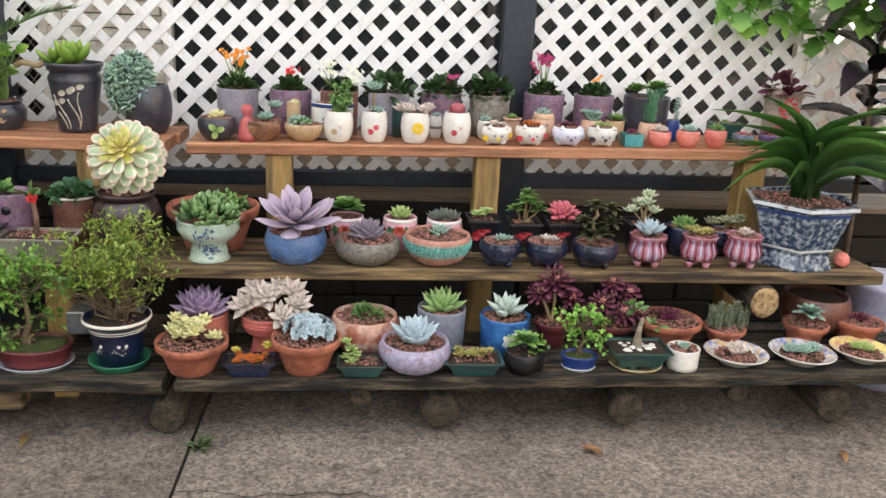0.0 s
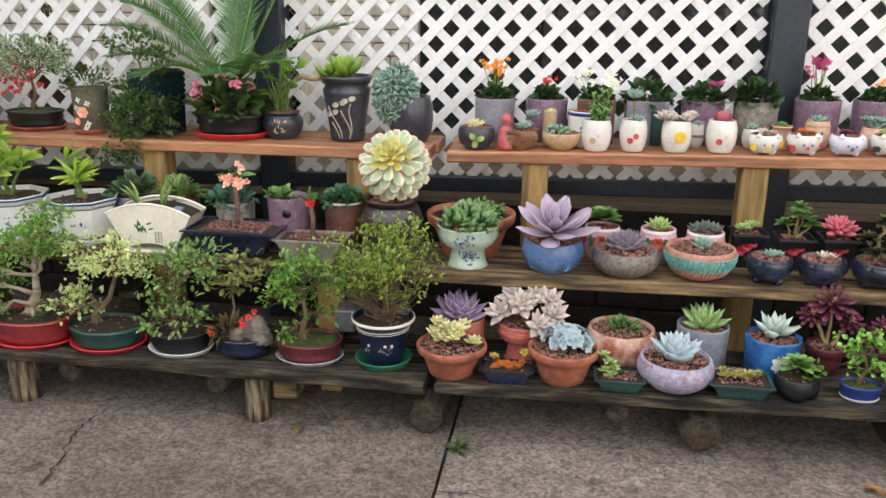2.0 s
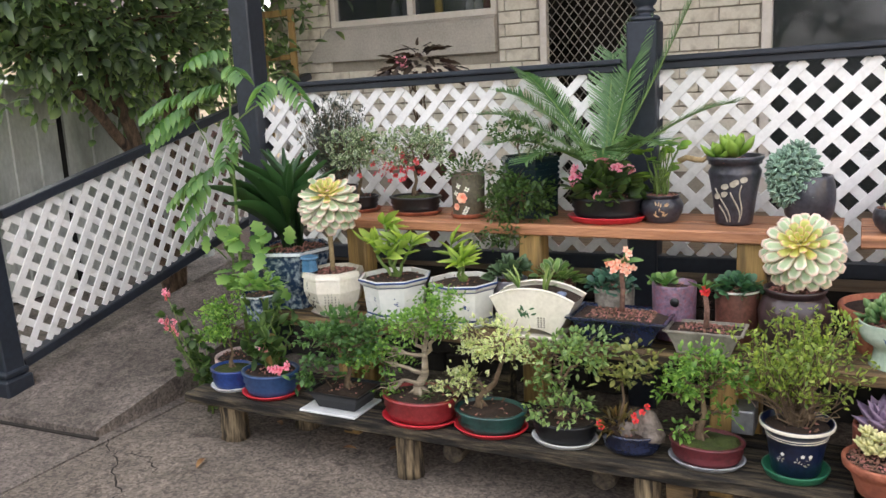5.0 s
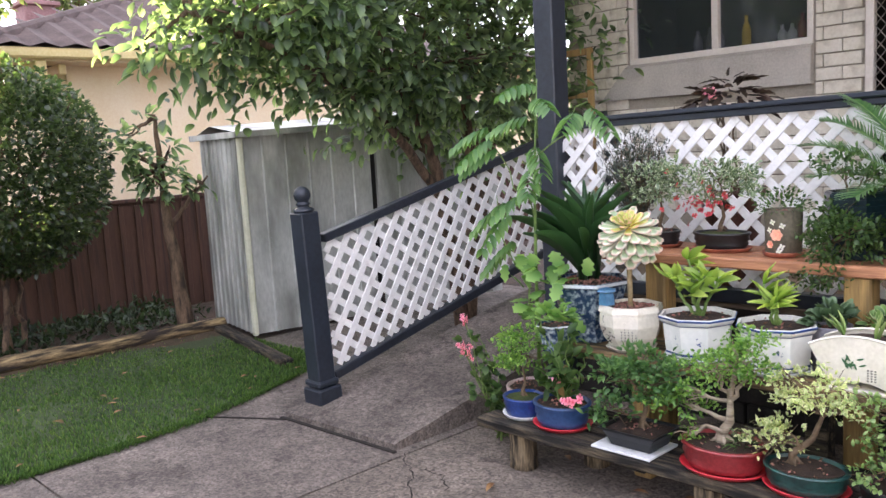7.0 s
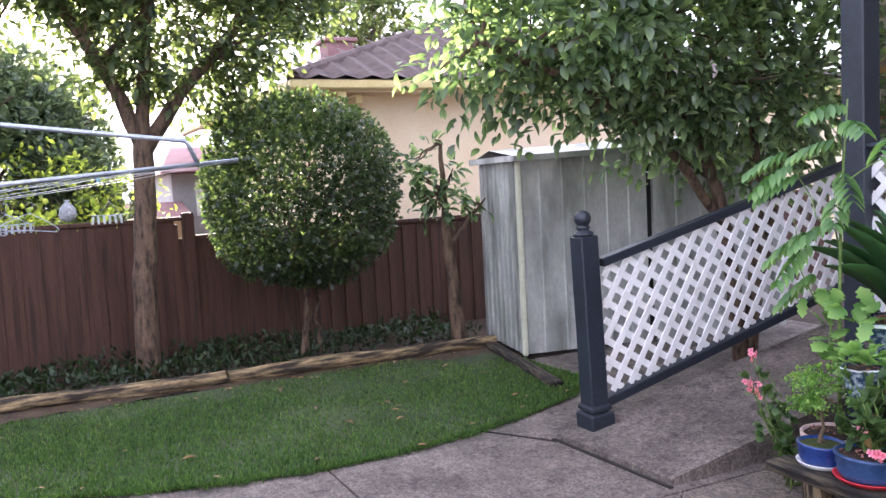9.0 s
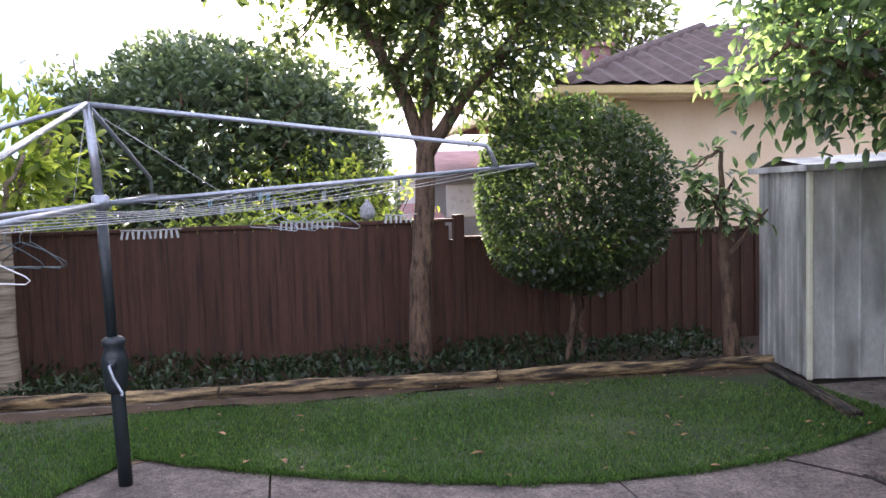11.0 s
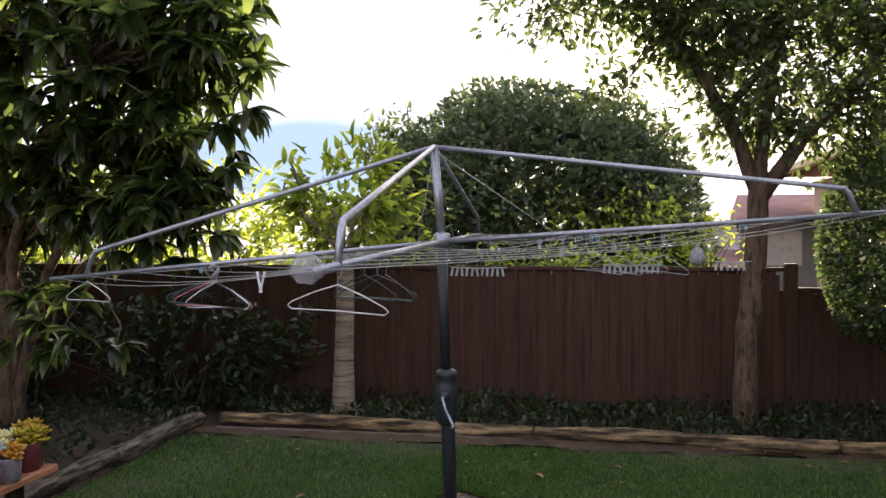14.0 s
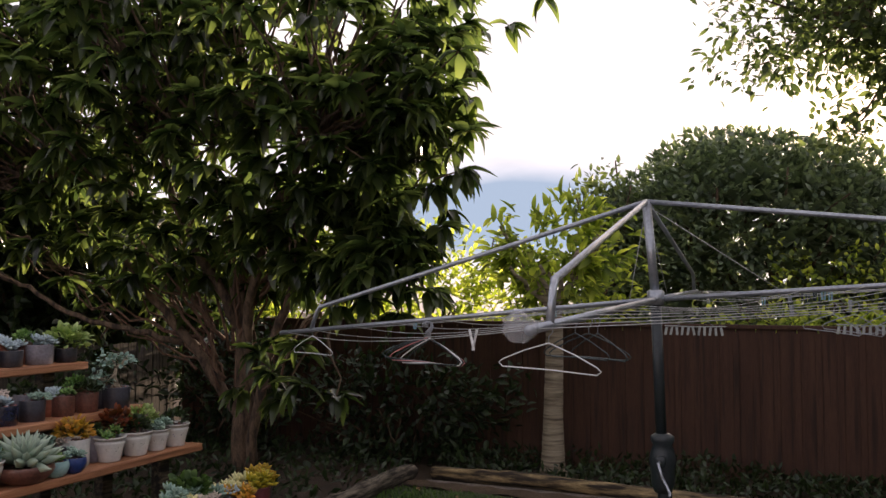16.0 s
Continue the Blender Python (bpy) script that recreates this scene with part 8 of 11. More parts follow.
g.leaves(np.tile([0, 0, z], (n, 1)) + kr.normal(0, 0.012, (n, 3)), np.stack([np.cos(az) * np.cos(el), np.sin(az) * np.cos(el), np.sin(el)], 1), kr.uniform(0.34, 0.50, n), kr.uniform(0.034, 0.046, n), "strap_up")
part("leaves", g, STRAP, t)

# ---- potted plants on the low tier ----
t, z = pot("terracotta_pot", (-0.563, 2.7, 0.224, 0.123, 0.112), "taper", TERRA, "terracotta pot of butter yellow succulents", stones=110)
g = Geo()
for k in range(14):
    rosette(g, (kr.normal(-0.01, 0.04), kr.normal(0, 0.03), z + kr.uniform(0.02, 0.075)), 0.04, 14, "fat", 5, 75, 0.55)
part("rosettes", g, BUTTER, t)
small("terracotta_pot", (-0.563, 2.88, 0.224, 0.098, 0.146), "cyl", surface("pink_terracotta", lin("a4584a"), lin("c27a68"), 0.7, 9.0, 70.0, 0.12), "pinkish pot with a large dusky purple rosette", leafy("violet_echeveria", lin("62506e"), lin("8f7a94"), edge=lin("a890a6"), edge_w=0.08, trans=0.05, rough=0.55, vary=0.15), 0.12, 34, "fat_point", 0.55, stones=20)
t, z = pot("pedestal_pot", (-0.328, 2.86, 0.229, 0.087, 0.143), "pedestal", glaze("coral_ribbed_glaze", "bf5f55", "d98378"), "coral ribbed footed pot of pale ghost plants", stones=20, bands=tuple((0.55 + 0.06 * k, 0.025, glaze("coral_ribbed_glaze", "000000", "000000"), 1.015) for k in range(6)))
g = Geo()
for c in ((-0.08, -0.02, 0.05), (0.0, -0.03, 0.09), (0.07, -0.08, 0.03), (0.12, -0.03, 0.06), (0.05, 0.02, 0.11), (-0.04, 0.02, 0.10), (0.10, 0.0, 0.10)):
    rosette(g, (c[0], c[1], z + c[2]), 0.07, 18, "fat_point", 0, 72, 0.5, axis=(c[0] * 4, -0.6, 0.8))
part("rosettes", g, PINKISH, t)
t, z = pot("small_tray", (-0.361, 2.66, 0.228, 0.07, 0.056), "flare", NAVY, "small blue rectangular tray of orange sedum", sides=4, turn=0.785, sx=1.25, sy=0.75, soil=POTSOIL, stones=30)
g = Geo()
for k in range(26):
    rosette(g, (kr.uniform(-0.055, 0.055), kr.uniform(-0.03, 0.03), z + kr.uniform(0, 0.015)), 0.018, 10, "fat", 10, 70, 0.5)
part("rosettes", g, ORANGE_LEAF, t)
g = Geo()
rosette(g, (0.06, 0.01, z + 0.05), 0.028, 14, "fat", 0, 70, 0.55), rosette(g, (-0.05, 0.01, z + 0.03), 0.024, 12, "fat", 0, 70, 0.55)
part("yellow_rosette", g, leafy("golden_sedum", lin("8f8a2c"), lin("c4b850"), trans=0.1, vary=0.2), t)
t, z = pot("terracotta_pot", (-0.172, 2.7, 0.231, 0.121, 0.123), "taper", TERRA, "terracotta pot with a frilled powder blue succulent", stones=70)
g = Geo()
for k in range(64):
    d = kr.normal(0, 1, 3)
    d[2] = abs(d[2]) + 0.3
    d /= np.linalg.norm(d)
    rosette(g, np.array([0.01, 0, z + 0.015]) + d * np.array([0.085, 0.07, 0.06]), 0.027, 10, "round", 15, 75, 0.9, axis=d)
part("rosettes", g, PALEBLUE, t)
t, z = pot("stoneware_bowl", (0.031, 2.86, 0.235, 0.121, 0.139), "deepbowl", surface("rust_flecked_cream", lin("b7846c"), lin("dcc6b4"), 0.55, 12.0, 60.0, 0.3, dirt=lin("9c5a44"), dirt_amount=0.4), "cream bowl flecked with rust and a tuft of sedum", stones=110)
g = Geo()
tuft(g, (0.01, 0, z), 90, 0.05, 0.03, 0.007, "fat_point", 0.7)
part("sedum", g, JADE, t)
t, z = pot("small_tray", (0.021, 2.65, 0.235, 0.066, 0.048), "flare", TEAL, "small green rectangular tray with lime sedum", sides=4, turn=0.785, sx=1.25, sy=0.8, stones=50)
g = Geo()
for c in ((-0.05, 0, 0.02), (-0.04, 0, 0.05), (-0.02, 0, 0.03), (-0.055, 0.01, 0.07), (-0.03, -0.015, 0.01)):
    rosette(g, (c[0], c[1], z + c[2]), 0.028, 12, "fat", 0, 70, 0.6)
part("sedum", g, LIME, t)
t, z = small("echeveria_bowl", (0.208, 2.7, 0.238, 0.122, 0.105), "deepbowl", surface("lavender_speckle", lin("85809c"), lin("b5b0c4"), 0.4, 40.0, 140.0, 0.3, coat=0.3, dirt=lin("8d6a66"), dirt_amount=0.2), "lavender speckled bowl with a pale blue rosette", PALEBLUE, 0.105, 30, "fat_point", 0.55, stones=80)
t, z = small("tall_planter", (0.317, 2.88, 0.24, 0.091, 0.159), "cyl", surface("blue_grey_matt", lin("6f7480"), lin("90959f"), 0.6, 8.0, 60.0, 0.1), "blue grey cylinder planter with a bright green rosette", leafy("bright_rosette", lin("5a8444"), lin("9dba78"), trans=0.1, vary=0.12), 0.10, 30, "fat_point", 0.42, stones=40)
small("small_dish", (0.404, 2.74, 0.242, 0.068, 0.03), "plate", WHITE_GL, "white dish of scoria", PINKISH, 0.02, stones=70)
t, z = pot("small_tray", (0.413, 2.66, 0.242, 0.08, 0.055), "flare", TEAL, "green rectangular tray of mixed sedum", sides=4, turn=0.785, sx=1.25, sy=0.8, stones=30)
g = Geo()
for k in range(12):
    rosette(g, (kr.uniform(-0.06, 0.06), kr.uniform(-0.02, 0.02), z + kr.uniform(0.01, 0.03)), 0.026, 12, "fat_point", 5, 70, 0.45)
part("sedum", g, leafy("mixed_sedum", lin("7a7d3c"), lin("b0a763"), trans=0.1, vary=0.4), t)
P = (0.55, 2.84, 0.245, 0.093, 0.143)
t, z = pot("blue_planter", P, "cyl", surface("bright_blue_drip", lin("1f4f8c"), lin("3f7fb8"), 0.3, 9.0, 50.0, 0.2, coat=0.5), "bright blue ruffled planter with a pale rosette", stones=30, wave=lambda a, i: 1 + (0.04 * np.cos(a * 8) if i >= 3 else 0.0))
motif(t, P, "cyl", -80, 0.5, 0.035, WHITE_PETAL, "flower", 8, name="moulded_flower")
g = Geo()
rosette(g, (0, 0, z + 0.04), 0.10, 16, "fat_point", 5, 72, 0.42)
part("rosette", g, leafy("pale_grey_rosette", lin("8fa39a"), lin("c2cfc4"), trans=0.05, vary=0.1), t)
t, z = pot("dark_pot", (0.591, 2.66, 0.245, 0.064, 0.077), "deepbowl", BLACK_POT, "dark pot with bright green leaves and an orange flower", stones=10, soil=POTSOIL)
g = Geo()
rosette(g, (0, 0, z + 0.05), 0.07, 24, "round", 0, 70, 0.5)
part("leaves", g, JADE, t)
t, z = pot("mini_pot", (0.64, 2.68, 0.246, 0.034, 0.05), "cyl", BLACK_POT, "tiny black pot with bright round leaves", stones=6, soil=POTSOIL)
g = Geo()
tuft(g, (0, 0, z + 0.03), 34, 0.04, 0.022, 0.020, "round", 1.2)
part("leaves", g, FINE, t)
for P, k in (((0.74, 2.88, 0.248, 0.069, 0.105), 0), ((0.976, 2.88, 0.252, 0.072, 0.095), 1)):
    t, z = pot("maroon_pot", P, "taper", MAROON_POT, "maroon pot of dark purple aeonium", stones=30)
    g, s, h_ = Geo(), Geo(), Geo()
    for c in (((0.0, 0, 0.17), (0.07, 0, 0.10), (-0.06, 0, 0.12)) if k == 0 else ((-0.06, -0.03, 0.10), (0.02, -0.05, 0.07), (0.05, 0, 0.13), (-0.02, 0, 0.17), (0.08, -0.02, 0.06), (-0.08, 0, 0.05))):
        twig(s, (0, 0, z - 0.01), (c[0], c[1], z + c[2]), 0.007, 0.006, 0.004)
        rosette(g, (c[0], c[1], z + c[2]), 0.085 if c[0] == 0 else 0.055, 34, "paddle", -12, 70, 0.34, axis=(c[0] * 3, -0.6, 0.8))
        rosette(h_, (c[0], c[1] - 0.006, z + c[2] + 0.006), 0.02, 14, "fat", 20, 80, 0.4, axis=(c[0] * 3, -0.6, 0.8))
    part("stem", s, STEM, t)
    part("rosettes", g, MAROON, t)
    part("heart", h_, leafy("pink_heart", lin("a8566a"), lin("d7a48a"), trans=0.1, vary=0.2), t)
t, z = pot("mini_bonsai", (0.8, 2.68, 0.249, 0.064, 0.055), "tray", COBALT, "blue oval tray with a small jade bonsai", sy=0.75, soil=MOSS, stones=0)
saucer(t, 0.062, WHITE_PLASTIC, 0.012, sy=0.8)
bonsai(t, (0, 0, z), 0.10, 0.007, [(-0.04, 0, 0.12, 0.045, 0.9), (0.045, 0, 0.11, 0.05, 0.9), (0.0, 0, 0.16, 0.05, 0.8), (0.05, -0.01, 0.06, 0.03, 0.9), (-0.05, -0.01, 0.07, 0.035, 0.9)], leafy("jade_round", lin("4f8a2c"), lin("8fbd58"), trans=0.15, vary=0.2), 0.021, 260, "round")
t, z = pot("green_planter", (1.015, 2.69, 0.253, 0.089, 0.062), "flare", TEAL, "green rectangular bonsai pot with white pebbles on a gilt saucer", sides=4, turn=0.785, sx=1.2, sy=0.85, stones=0, lift=0.018, feet=4)
saucer(t, 0.098, glaze("gilt_cream", "b7a36a", "e0d6b6"), 0.014, sy=0.85)
for k in range(16):
    part("pebble", blob((kr.uniform(-0.06, 0.06), kr.uniform(-0.035, 0.035), z - 0.002), kr.uniform(0.010, 0.016), 8, 0.6, k), WHITE_GL, t)
s = Geo().tube([(0, 0, z - 0.01), (-0.004, 0, z + 0.04), (0.006, 0, z + 0.11)], [0.022, 0.012, 0.007], 9)
part("caudex", s, PALE_BARK, t)
g = Geo()
for c in ((-0.03, 0, 0.15), (0.05, -0.01, 0.08), (-0.01, 0, 0.13)):
    tuft(g, (c[0], c[1], z + c[2]), 8, 0.02, 0.03, 0.018, "round", 0.8)
part("leaves", g, JADE, t)
small("white_planter", (1.185, 2.68, 0.256, 0.059, 0.079), "cyl", WHITE_GL, "white embossed cylinder planter with a small succulent", BLUEGREEN, 0.03, stones=40, bands=tuple((0.18 + 0.06 * k, 0.02, WHITE_GL, 1.015) for k in range(4)))
t, z = small("terracotta_pot", (1.198, 2.88, 0.256, 0.122, 0.113), "taper", TERRA, "wide terracotta pot of scoria with a dark rosette", MAROON, 0.06, 24, "fat_point", 0.4, stones=110)
t, z = pot("terracotta_pot", (1.424, 2.88, 0.26, 0.081, 0.077), "taper", TERRA, "terracotta bowl with a grey green columnar succulent", stones=40)
g = Geo()
for k in range(16):
    c = (kr.normal(0, 0.045), kr.normal(0, 0.02))
    for q in np.linspace(0, kr.uniform(0.05, 0.10), 9):
        g.leaves([(c[0], c[1], z + q)] * 4, [(math.cos(q * 300 + j * 1.57), math.sin(q * 300 + j * 1.57), 0.5) for j in range(4)], 0.018, 0.010, "fat_point")
part("columns", g, leafy("grey_column", lin("5c6650"), lin("8a9278"), trans=0.05, vary=0.2), t)


def plate(P, rim, dish, label, leafs, n=2):
    """A shallow plate: foot, sloping wall, painted rim, a mound of scoria and its rosettes."""
    r, h = P[3], 0.042
    t = thing("succulent_plate", P[:3], label, "plate", "succulent plates")
    part("dish", Geo().loft([(r * 0.50, 0), (r * 0.52, 0.006), (r * 0.62, 0.012), (r * 0.97, h - 0.004), (r, h), (r * 0.97, h + 0.001), (r * 0.70, h * 0.56), (r * 0.40, h * 0.50), (0.001, h * 0.50)], 40), dish, t)
    part("painted_rim", Geo().loft([(r * 0.975, h + 0.002), (r * 0.955, h + 0.0022), (r * 0.73, h * 0.60 + 0.003), (r * 0.715, h * 0.56 + 0.001)], 40, ends=False), rim, t)
    g = Geo()
    g.loft([(r * 0.70, h * 0.52), (r * 0.5, h * 0.52 + 0.007), (r * 0.2, h * 0.52 + 0.010), (0.001, h * 0.52 + 0.011)], 24)
    part("soil", g, POTSOIL, t, smooth=False)
    part("gravel", grains(260, r * 0.68, r * 0.68, h * 0.52, 0.012), GRAIN, t, smooth=False)
    z = h * 0.52 + 0.012
    g = Geo()
    for k in range(n):
        rosette(g, (kr.normal(0, 0.035) if n > 1 else 0, kr.normal(0, 0.012), z + 0.015), 0.06 - 0.005 * n, 24, "fat_point", 12, 78, 0.46)
    part("rosettes", g, leafs, t)


RIM_BLUE = surface("blue_yellow_rim", lin("2f57a8"), lin("e6e4da"), 0.3, 26.0, 60.0, 0.0, coat=0.4, dirt=lin("d8b03a"), dirt_amount=0.3)
plate((1.406, 2.72, 0.26, 0.117, 0.023), RIM_BLUE, WHITE_GL, "painted blue rimmed plate of scoria with a pale pink succulent", PINKISH, 1)
plate((1.663, 2.72, 0.265, 0.121, 0.035), RIM_BLUE, WHITE_GL, "painted blue rimmed plate with grey green rosettes", BLUEGREEN, 3)
plate((1.911, 2.74, 0.269, 0.117, 0.054), surface("yellow_pink_rim", lin("d9c65a"), lin("e8dca0"), 0.3, 30.0, 80.0, 0.0, coat=0.4, dirt=lin("cf8a8a"), dirt_amount=0.3), WHITE_GL, "yellow rimmed plate of mixed succulents", LIME, 5)
t, z = pot("terracotta_pot", (1.752, 2.88, 0.266, 0.086, 0.092), "taper", TERRA, "terracotta bowl with a grey green rosette on a stem", stones=60)
g = Geo()
rosette(g, (0, -0.01, z + 0.055), 0.065, 22, "round", -5, 70, 0.6)
part("rosette", g, BLUEGREEN, t)
small("terracotta_pot", (1.984, 2.9, 0.27, 0.093, 0.093), "taper", TERRA, "terracotta bowl of scoria with a bronze rosette", MAROON, 0.05, 20, "fat_point", 0.4, stones=70)
t, z = pot("dark_bowl", (1.86, 3.02, 0.27, 0.13, 0.16), "deepbowl", BROWN_POT, "dark brown bowl in the shade behind", stones=0, soil=POTSOIL)
o = part("storage_tub", Geo().loft([(0.15, 0), (0.165, 0.2), (0.172, 0.42), (0.178, 0.43), (0.178, 0.45), (0.168, 0.45)], 30), surface("lavender_plastic", lin("a7a6bd"), lin("c3c2d4"), 0.4, 6, 50, 0.05))
o.location = (2.26, 3.14, 0)
tagged(o, "lavender grey plastic tub beside the stand", "tub")

# left half of the low tier: bonsai and shrubs
t, z = pot("azalea_shrub_pot", (-0.819, 2.74, 0.222, 0.108, 0.168), "flare", surface("navy_painted_pot", lin("0f162c"), lin("1b2748"), 0.3, 9.0, 60.0, 0.15, coat=0.5), "navy pot with cream rim and marks holding a twiggy azalea", soil=POTSOIL, stones=14, lift=0.016, bands=((0.97, 0.06, CREAM_POT, 1.03), (0.80, 0.02, CREAM_POT, 1.01), (0.75, 0.015, CREAM_POT, 1.01)))
saucer(t, 0.105, GREEN_SAUCER, 0.03)
for a in (-118, -65, -80):
    motif(t, (-0.819, 2.74, 0.222, 0.108, 0.168), "flare", a, 0.45, 0.016, PALE_MARK, "spray", 6)
    motif(t, (-0.819, 2.74, 0.222, 0.108, 0.168), "flare", a + 6, 0.60, 0.006, WHITE_GL, "flower", 5)
s, g = Geo(), Geo()
for k in range(90):
    a, q, h = kr.uniform(0, 6.28), kr.uniform(0.03, 0.24), kr.uniform(0.08, 0.36)
    P2 = twig(s, (kr.normal(0, 0.012), kr.normal(0, 0.012), z), (math.cos(a) * q, math.sin(a) * q * 0.65, z + h), 0.0035, 0.0012, 0.012)
    if h > 0.15 or k % 4 == 0:
        for p_ in P2[4:]:
            m_ = 9
            g.leaves(np.tile(p_, (m_, 1)) + kr.normal(0, 0.012, (m_, 3)), kr.normal(0, 1, (m_, 3)) + np.array([0, 0, 0.6]), 0.026, 0.011, "diamond", rng=kr)
part("twigs", s, TWIG, t)
part("foliage", g, AZALEA, t)


def tray(P, mat, label, h, sauc=None, sy=0.78, soil=POTSOIL, stones=24, sides=None, **kw):
    t, z = pot("bonsai", (P[0], P[1], P[2], P[3] * (0.97 if sides is None else 1.0), h), "tray" if sides is None else "flare", mat, label, "bonsai", "bonsai on the low shelf", sy=sy, soil=soil, stones=stones, sides=sides, lift=0.012, **kw)
    if sauc:
        saucer(t, P[3] * 1.04, sauc, 0.02, sy=sy * 1.02)
    return t, z


t, z = tray((-1.096, 2.73, 0.222, 0.123, 0.06), MAROON_POT, "maroon bonsai tray with mossy soil on a clear saucer", 0.07, surface("clear_plastic_saucer", lin("8d9094"), lin("b5b8bc"), 0.25, 8, 60, 0.05), soil=MOSS, stones=0)
part("moss", blob((0.06, 0.01, z - 0.012), 0.05, 12, 0.45, 2), MOSS, t)
part("moss", blob((-0.07, 0.0, z - 0.012), 0.035, 12, 0.5, 5), MOSS, t)
bonsai(t, (-0.02, 0, z), 0.17, 0.013, [(-0.05, 0, 0.20, 0.10, 0.55), (0.07, 0, 0.22, 0.09, 0.55), (0.0, -0.02, 0.27, 0.09, 0.5), (-0.08, -0.02, 0.16, 0.06, 0.6), (0.06, 0, 0.10, 0.035, 0.7), (-0.06, -0.02, 0.03, 0.03, 0.7)], FINE, 0.020, 420)
t, z = tray((-1.349, 2.72, 0.222, 0.107, 0.065), NAVY, "dark blue tray with a rock planting and red leaves", 0.07)
for k, (a, b, r) in enumerate(((0.06, 0.0, 0.05), (0.03, 0.02, 0.045), (-0.01, -0.02, 0.035), (0.075, -0.02, 0.035))):
    part("rock", blob((a, b, z - 0.005), r, 10, 1.7 if k < 2 else 1.1, k), surface("grey_rock", lin("4d453e"), lin("8a8077"), 0.9, 14, 70, 0.8, depth=0.01), t)
bonsai(t, (-0.04, 0.01, z), 0.20, 0.006, [(0.05, 0, 0.26, 0.06, 0.6), (-0.05, 0, 0.21, 0.05, 0.6), (0.1, 0, 0.22, 0.05, 0.6), (0.0, 0, 0.18, 0.05, 0.6)], leafy("nandina_leaf", lin("5b6a34"), lin("93985a"), trans=0.3, vary=0.4), 0.024, 110)
g = Geo()
tuft(g, (-0.05, -0.01, z), 60, 0.06, 0.05, 0.010, "blade", 0.9)
part("grass", g, leafy("olive_red_leaf", lin("52401f"), lin("7d7038"), trans=0.2, vary=0.5), t)
f = Geo()
for c in ((-0.09, -0.06, 0.02), (0.02, -0.04, 0.07), (0.05, -0.05, 0.09), (0.03, -0.06, 0.06), (-0.1, -0.05, 0.03), (0.06, -0.02, 0.1)):
    bloom(f, (c[0], c[1], z + c[2]), 0.012, 6, axis=(0, -0.8, 0.5))
part("flowers", f, RED_PETAL, t)
t, z = tray((-1.594, 2.72, 0.222, 0.119, 0.055), BLACK_POT, "black oval tray with a leafy bonsai on a white saucer", 0.075, WHITE_PLASTIC)
bonsai(t, (-0.01, 0, z), 0.16, 0.012, [(-0.02, 0, 0.24, 0.11, 0.6), (0.10, 0, 0.28, 0.10, 0.55), (-0.06, 0, 0.16, 0.07, 0.6), (0.07, -0.05, 0.06, 0.06, 0.6), (-0.05, -0.06, 0.05, 0.06, 0.6), (0.0, -0.02, 0.09, 0.07, 0.6)], leafy("pale_green_foliage", lin("587a42"), lin("92ac70"), trans=0.35, vary=0.3), 0.020, 330)
t, z = tray((-1.888, 2.72, 0.222, 0.141, 0.043), TEAL, "teal oval tray with a variegated bonsai, red saucer", 0.075, RED_PLASTIC)
bonsai(t, (-0.04, 0, z), 0.20, 0.013, [(0.10, 0, 0.27, 0.11, 0.6), (0.02, 0, 0.22, 0.09, 0.6), (-0.06, -0.02, 0.10, 0.09, 0.7), (-0.10, -0.02, 0.06, 0.06, 0.7), (0.16, 0, 0.22, 0.07, 0.6), (-0.04, 0, 0.31, 0.06, 0.6)], VARIEG, 0.018, 380, lean=(0.10, 0))
t, z = tray((-2.188, 2.72, 0.222, 0.159, 0.078), RED_GL, "oxblood oval tray with a thick trunked bonsai on a red saucer", 0.095, RED_PLASTIC)
bonsai(t, (0.0, 0, z), 0.17, 0.020, [(0.05, 0, 0.31, 0.12, 0.5), (-0.04, 0, 0.27, 0.11, 0.5), (-0.17, 0, 0.12, 0.10, 0.6), (-0.13, 0, 0.17, 0.08, 0.6), (0.10, 0, 0.38, 0.09, 0.5), (0.12, 0, 0.29, 0.09, 0.5), (-0.11, -0.06, 0.02, 0.04, 0.6)], FINE, 0.017, 430, bark=PALE_BARK, lean=(0.03, 0))
g = Geo()
tuft(g, (0.07, 0.0, z), 60, 0.05, 0.035, 0.006, "needle", 0.7)
part("grass", g, FINE_DARK, t)
t, z = tray((-2.545, 2.72, 0.222, 0.127, 0.059), BLACK_POT, "black square tray with a leafy bonsai on a white board", 0.075, sides=4, turn=0.785, stones=40)
part("board", Geo().box((-0.02, -0.01, 0.006), (0.27, 0.21, 0.010), 0.002), WHITE_PLASTIC, t, "white board under the tray", smooth=False)
bonsai(t, (0.02, 0, z), 0.15, 0.012, [(0.0, 0, 0.24, 0.13, 0.7), (-0.10, 0, 0.20, 0.11, 0.7), (0.10, 0, 0.22, 0.10, 0.7), (-0.12, -0.04, 0.06, 0.08, 0.8), (0.05, 0, 0.14, 0.10, 0.7)], leafy("mid_green_foliage", lin("355a2c"), lin("608550"), trans=0.35, vary=0.35), 0.026, 330)
t, z = tray((-2.945, 2.74, 0.222, 0.129, 0.066), surface("denim_blue_glaze", lin("223a60"), lin("35527e"), 0.35, 9, 60, 0.12, coat=0.3), "denim blue round pot with a begonia on a red saucer", 0.10, RED_PLASTIC, 0.9)
part("log_stub", Geo().loft([(0.030, z - 0.01), (0.034, z + 0.05), (0.028, z + 0.14), (0.026, z + 0.15), (0.001, z + 0.15)], 12, (0.0, 0.02, 0)), PINE, t)
g, s, f = Geo(), Geo(), Geo()
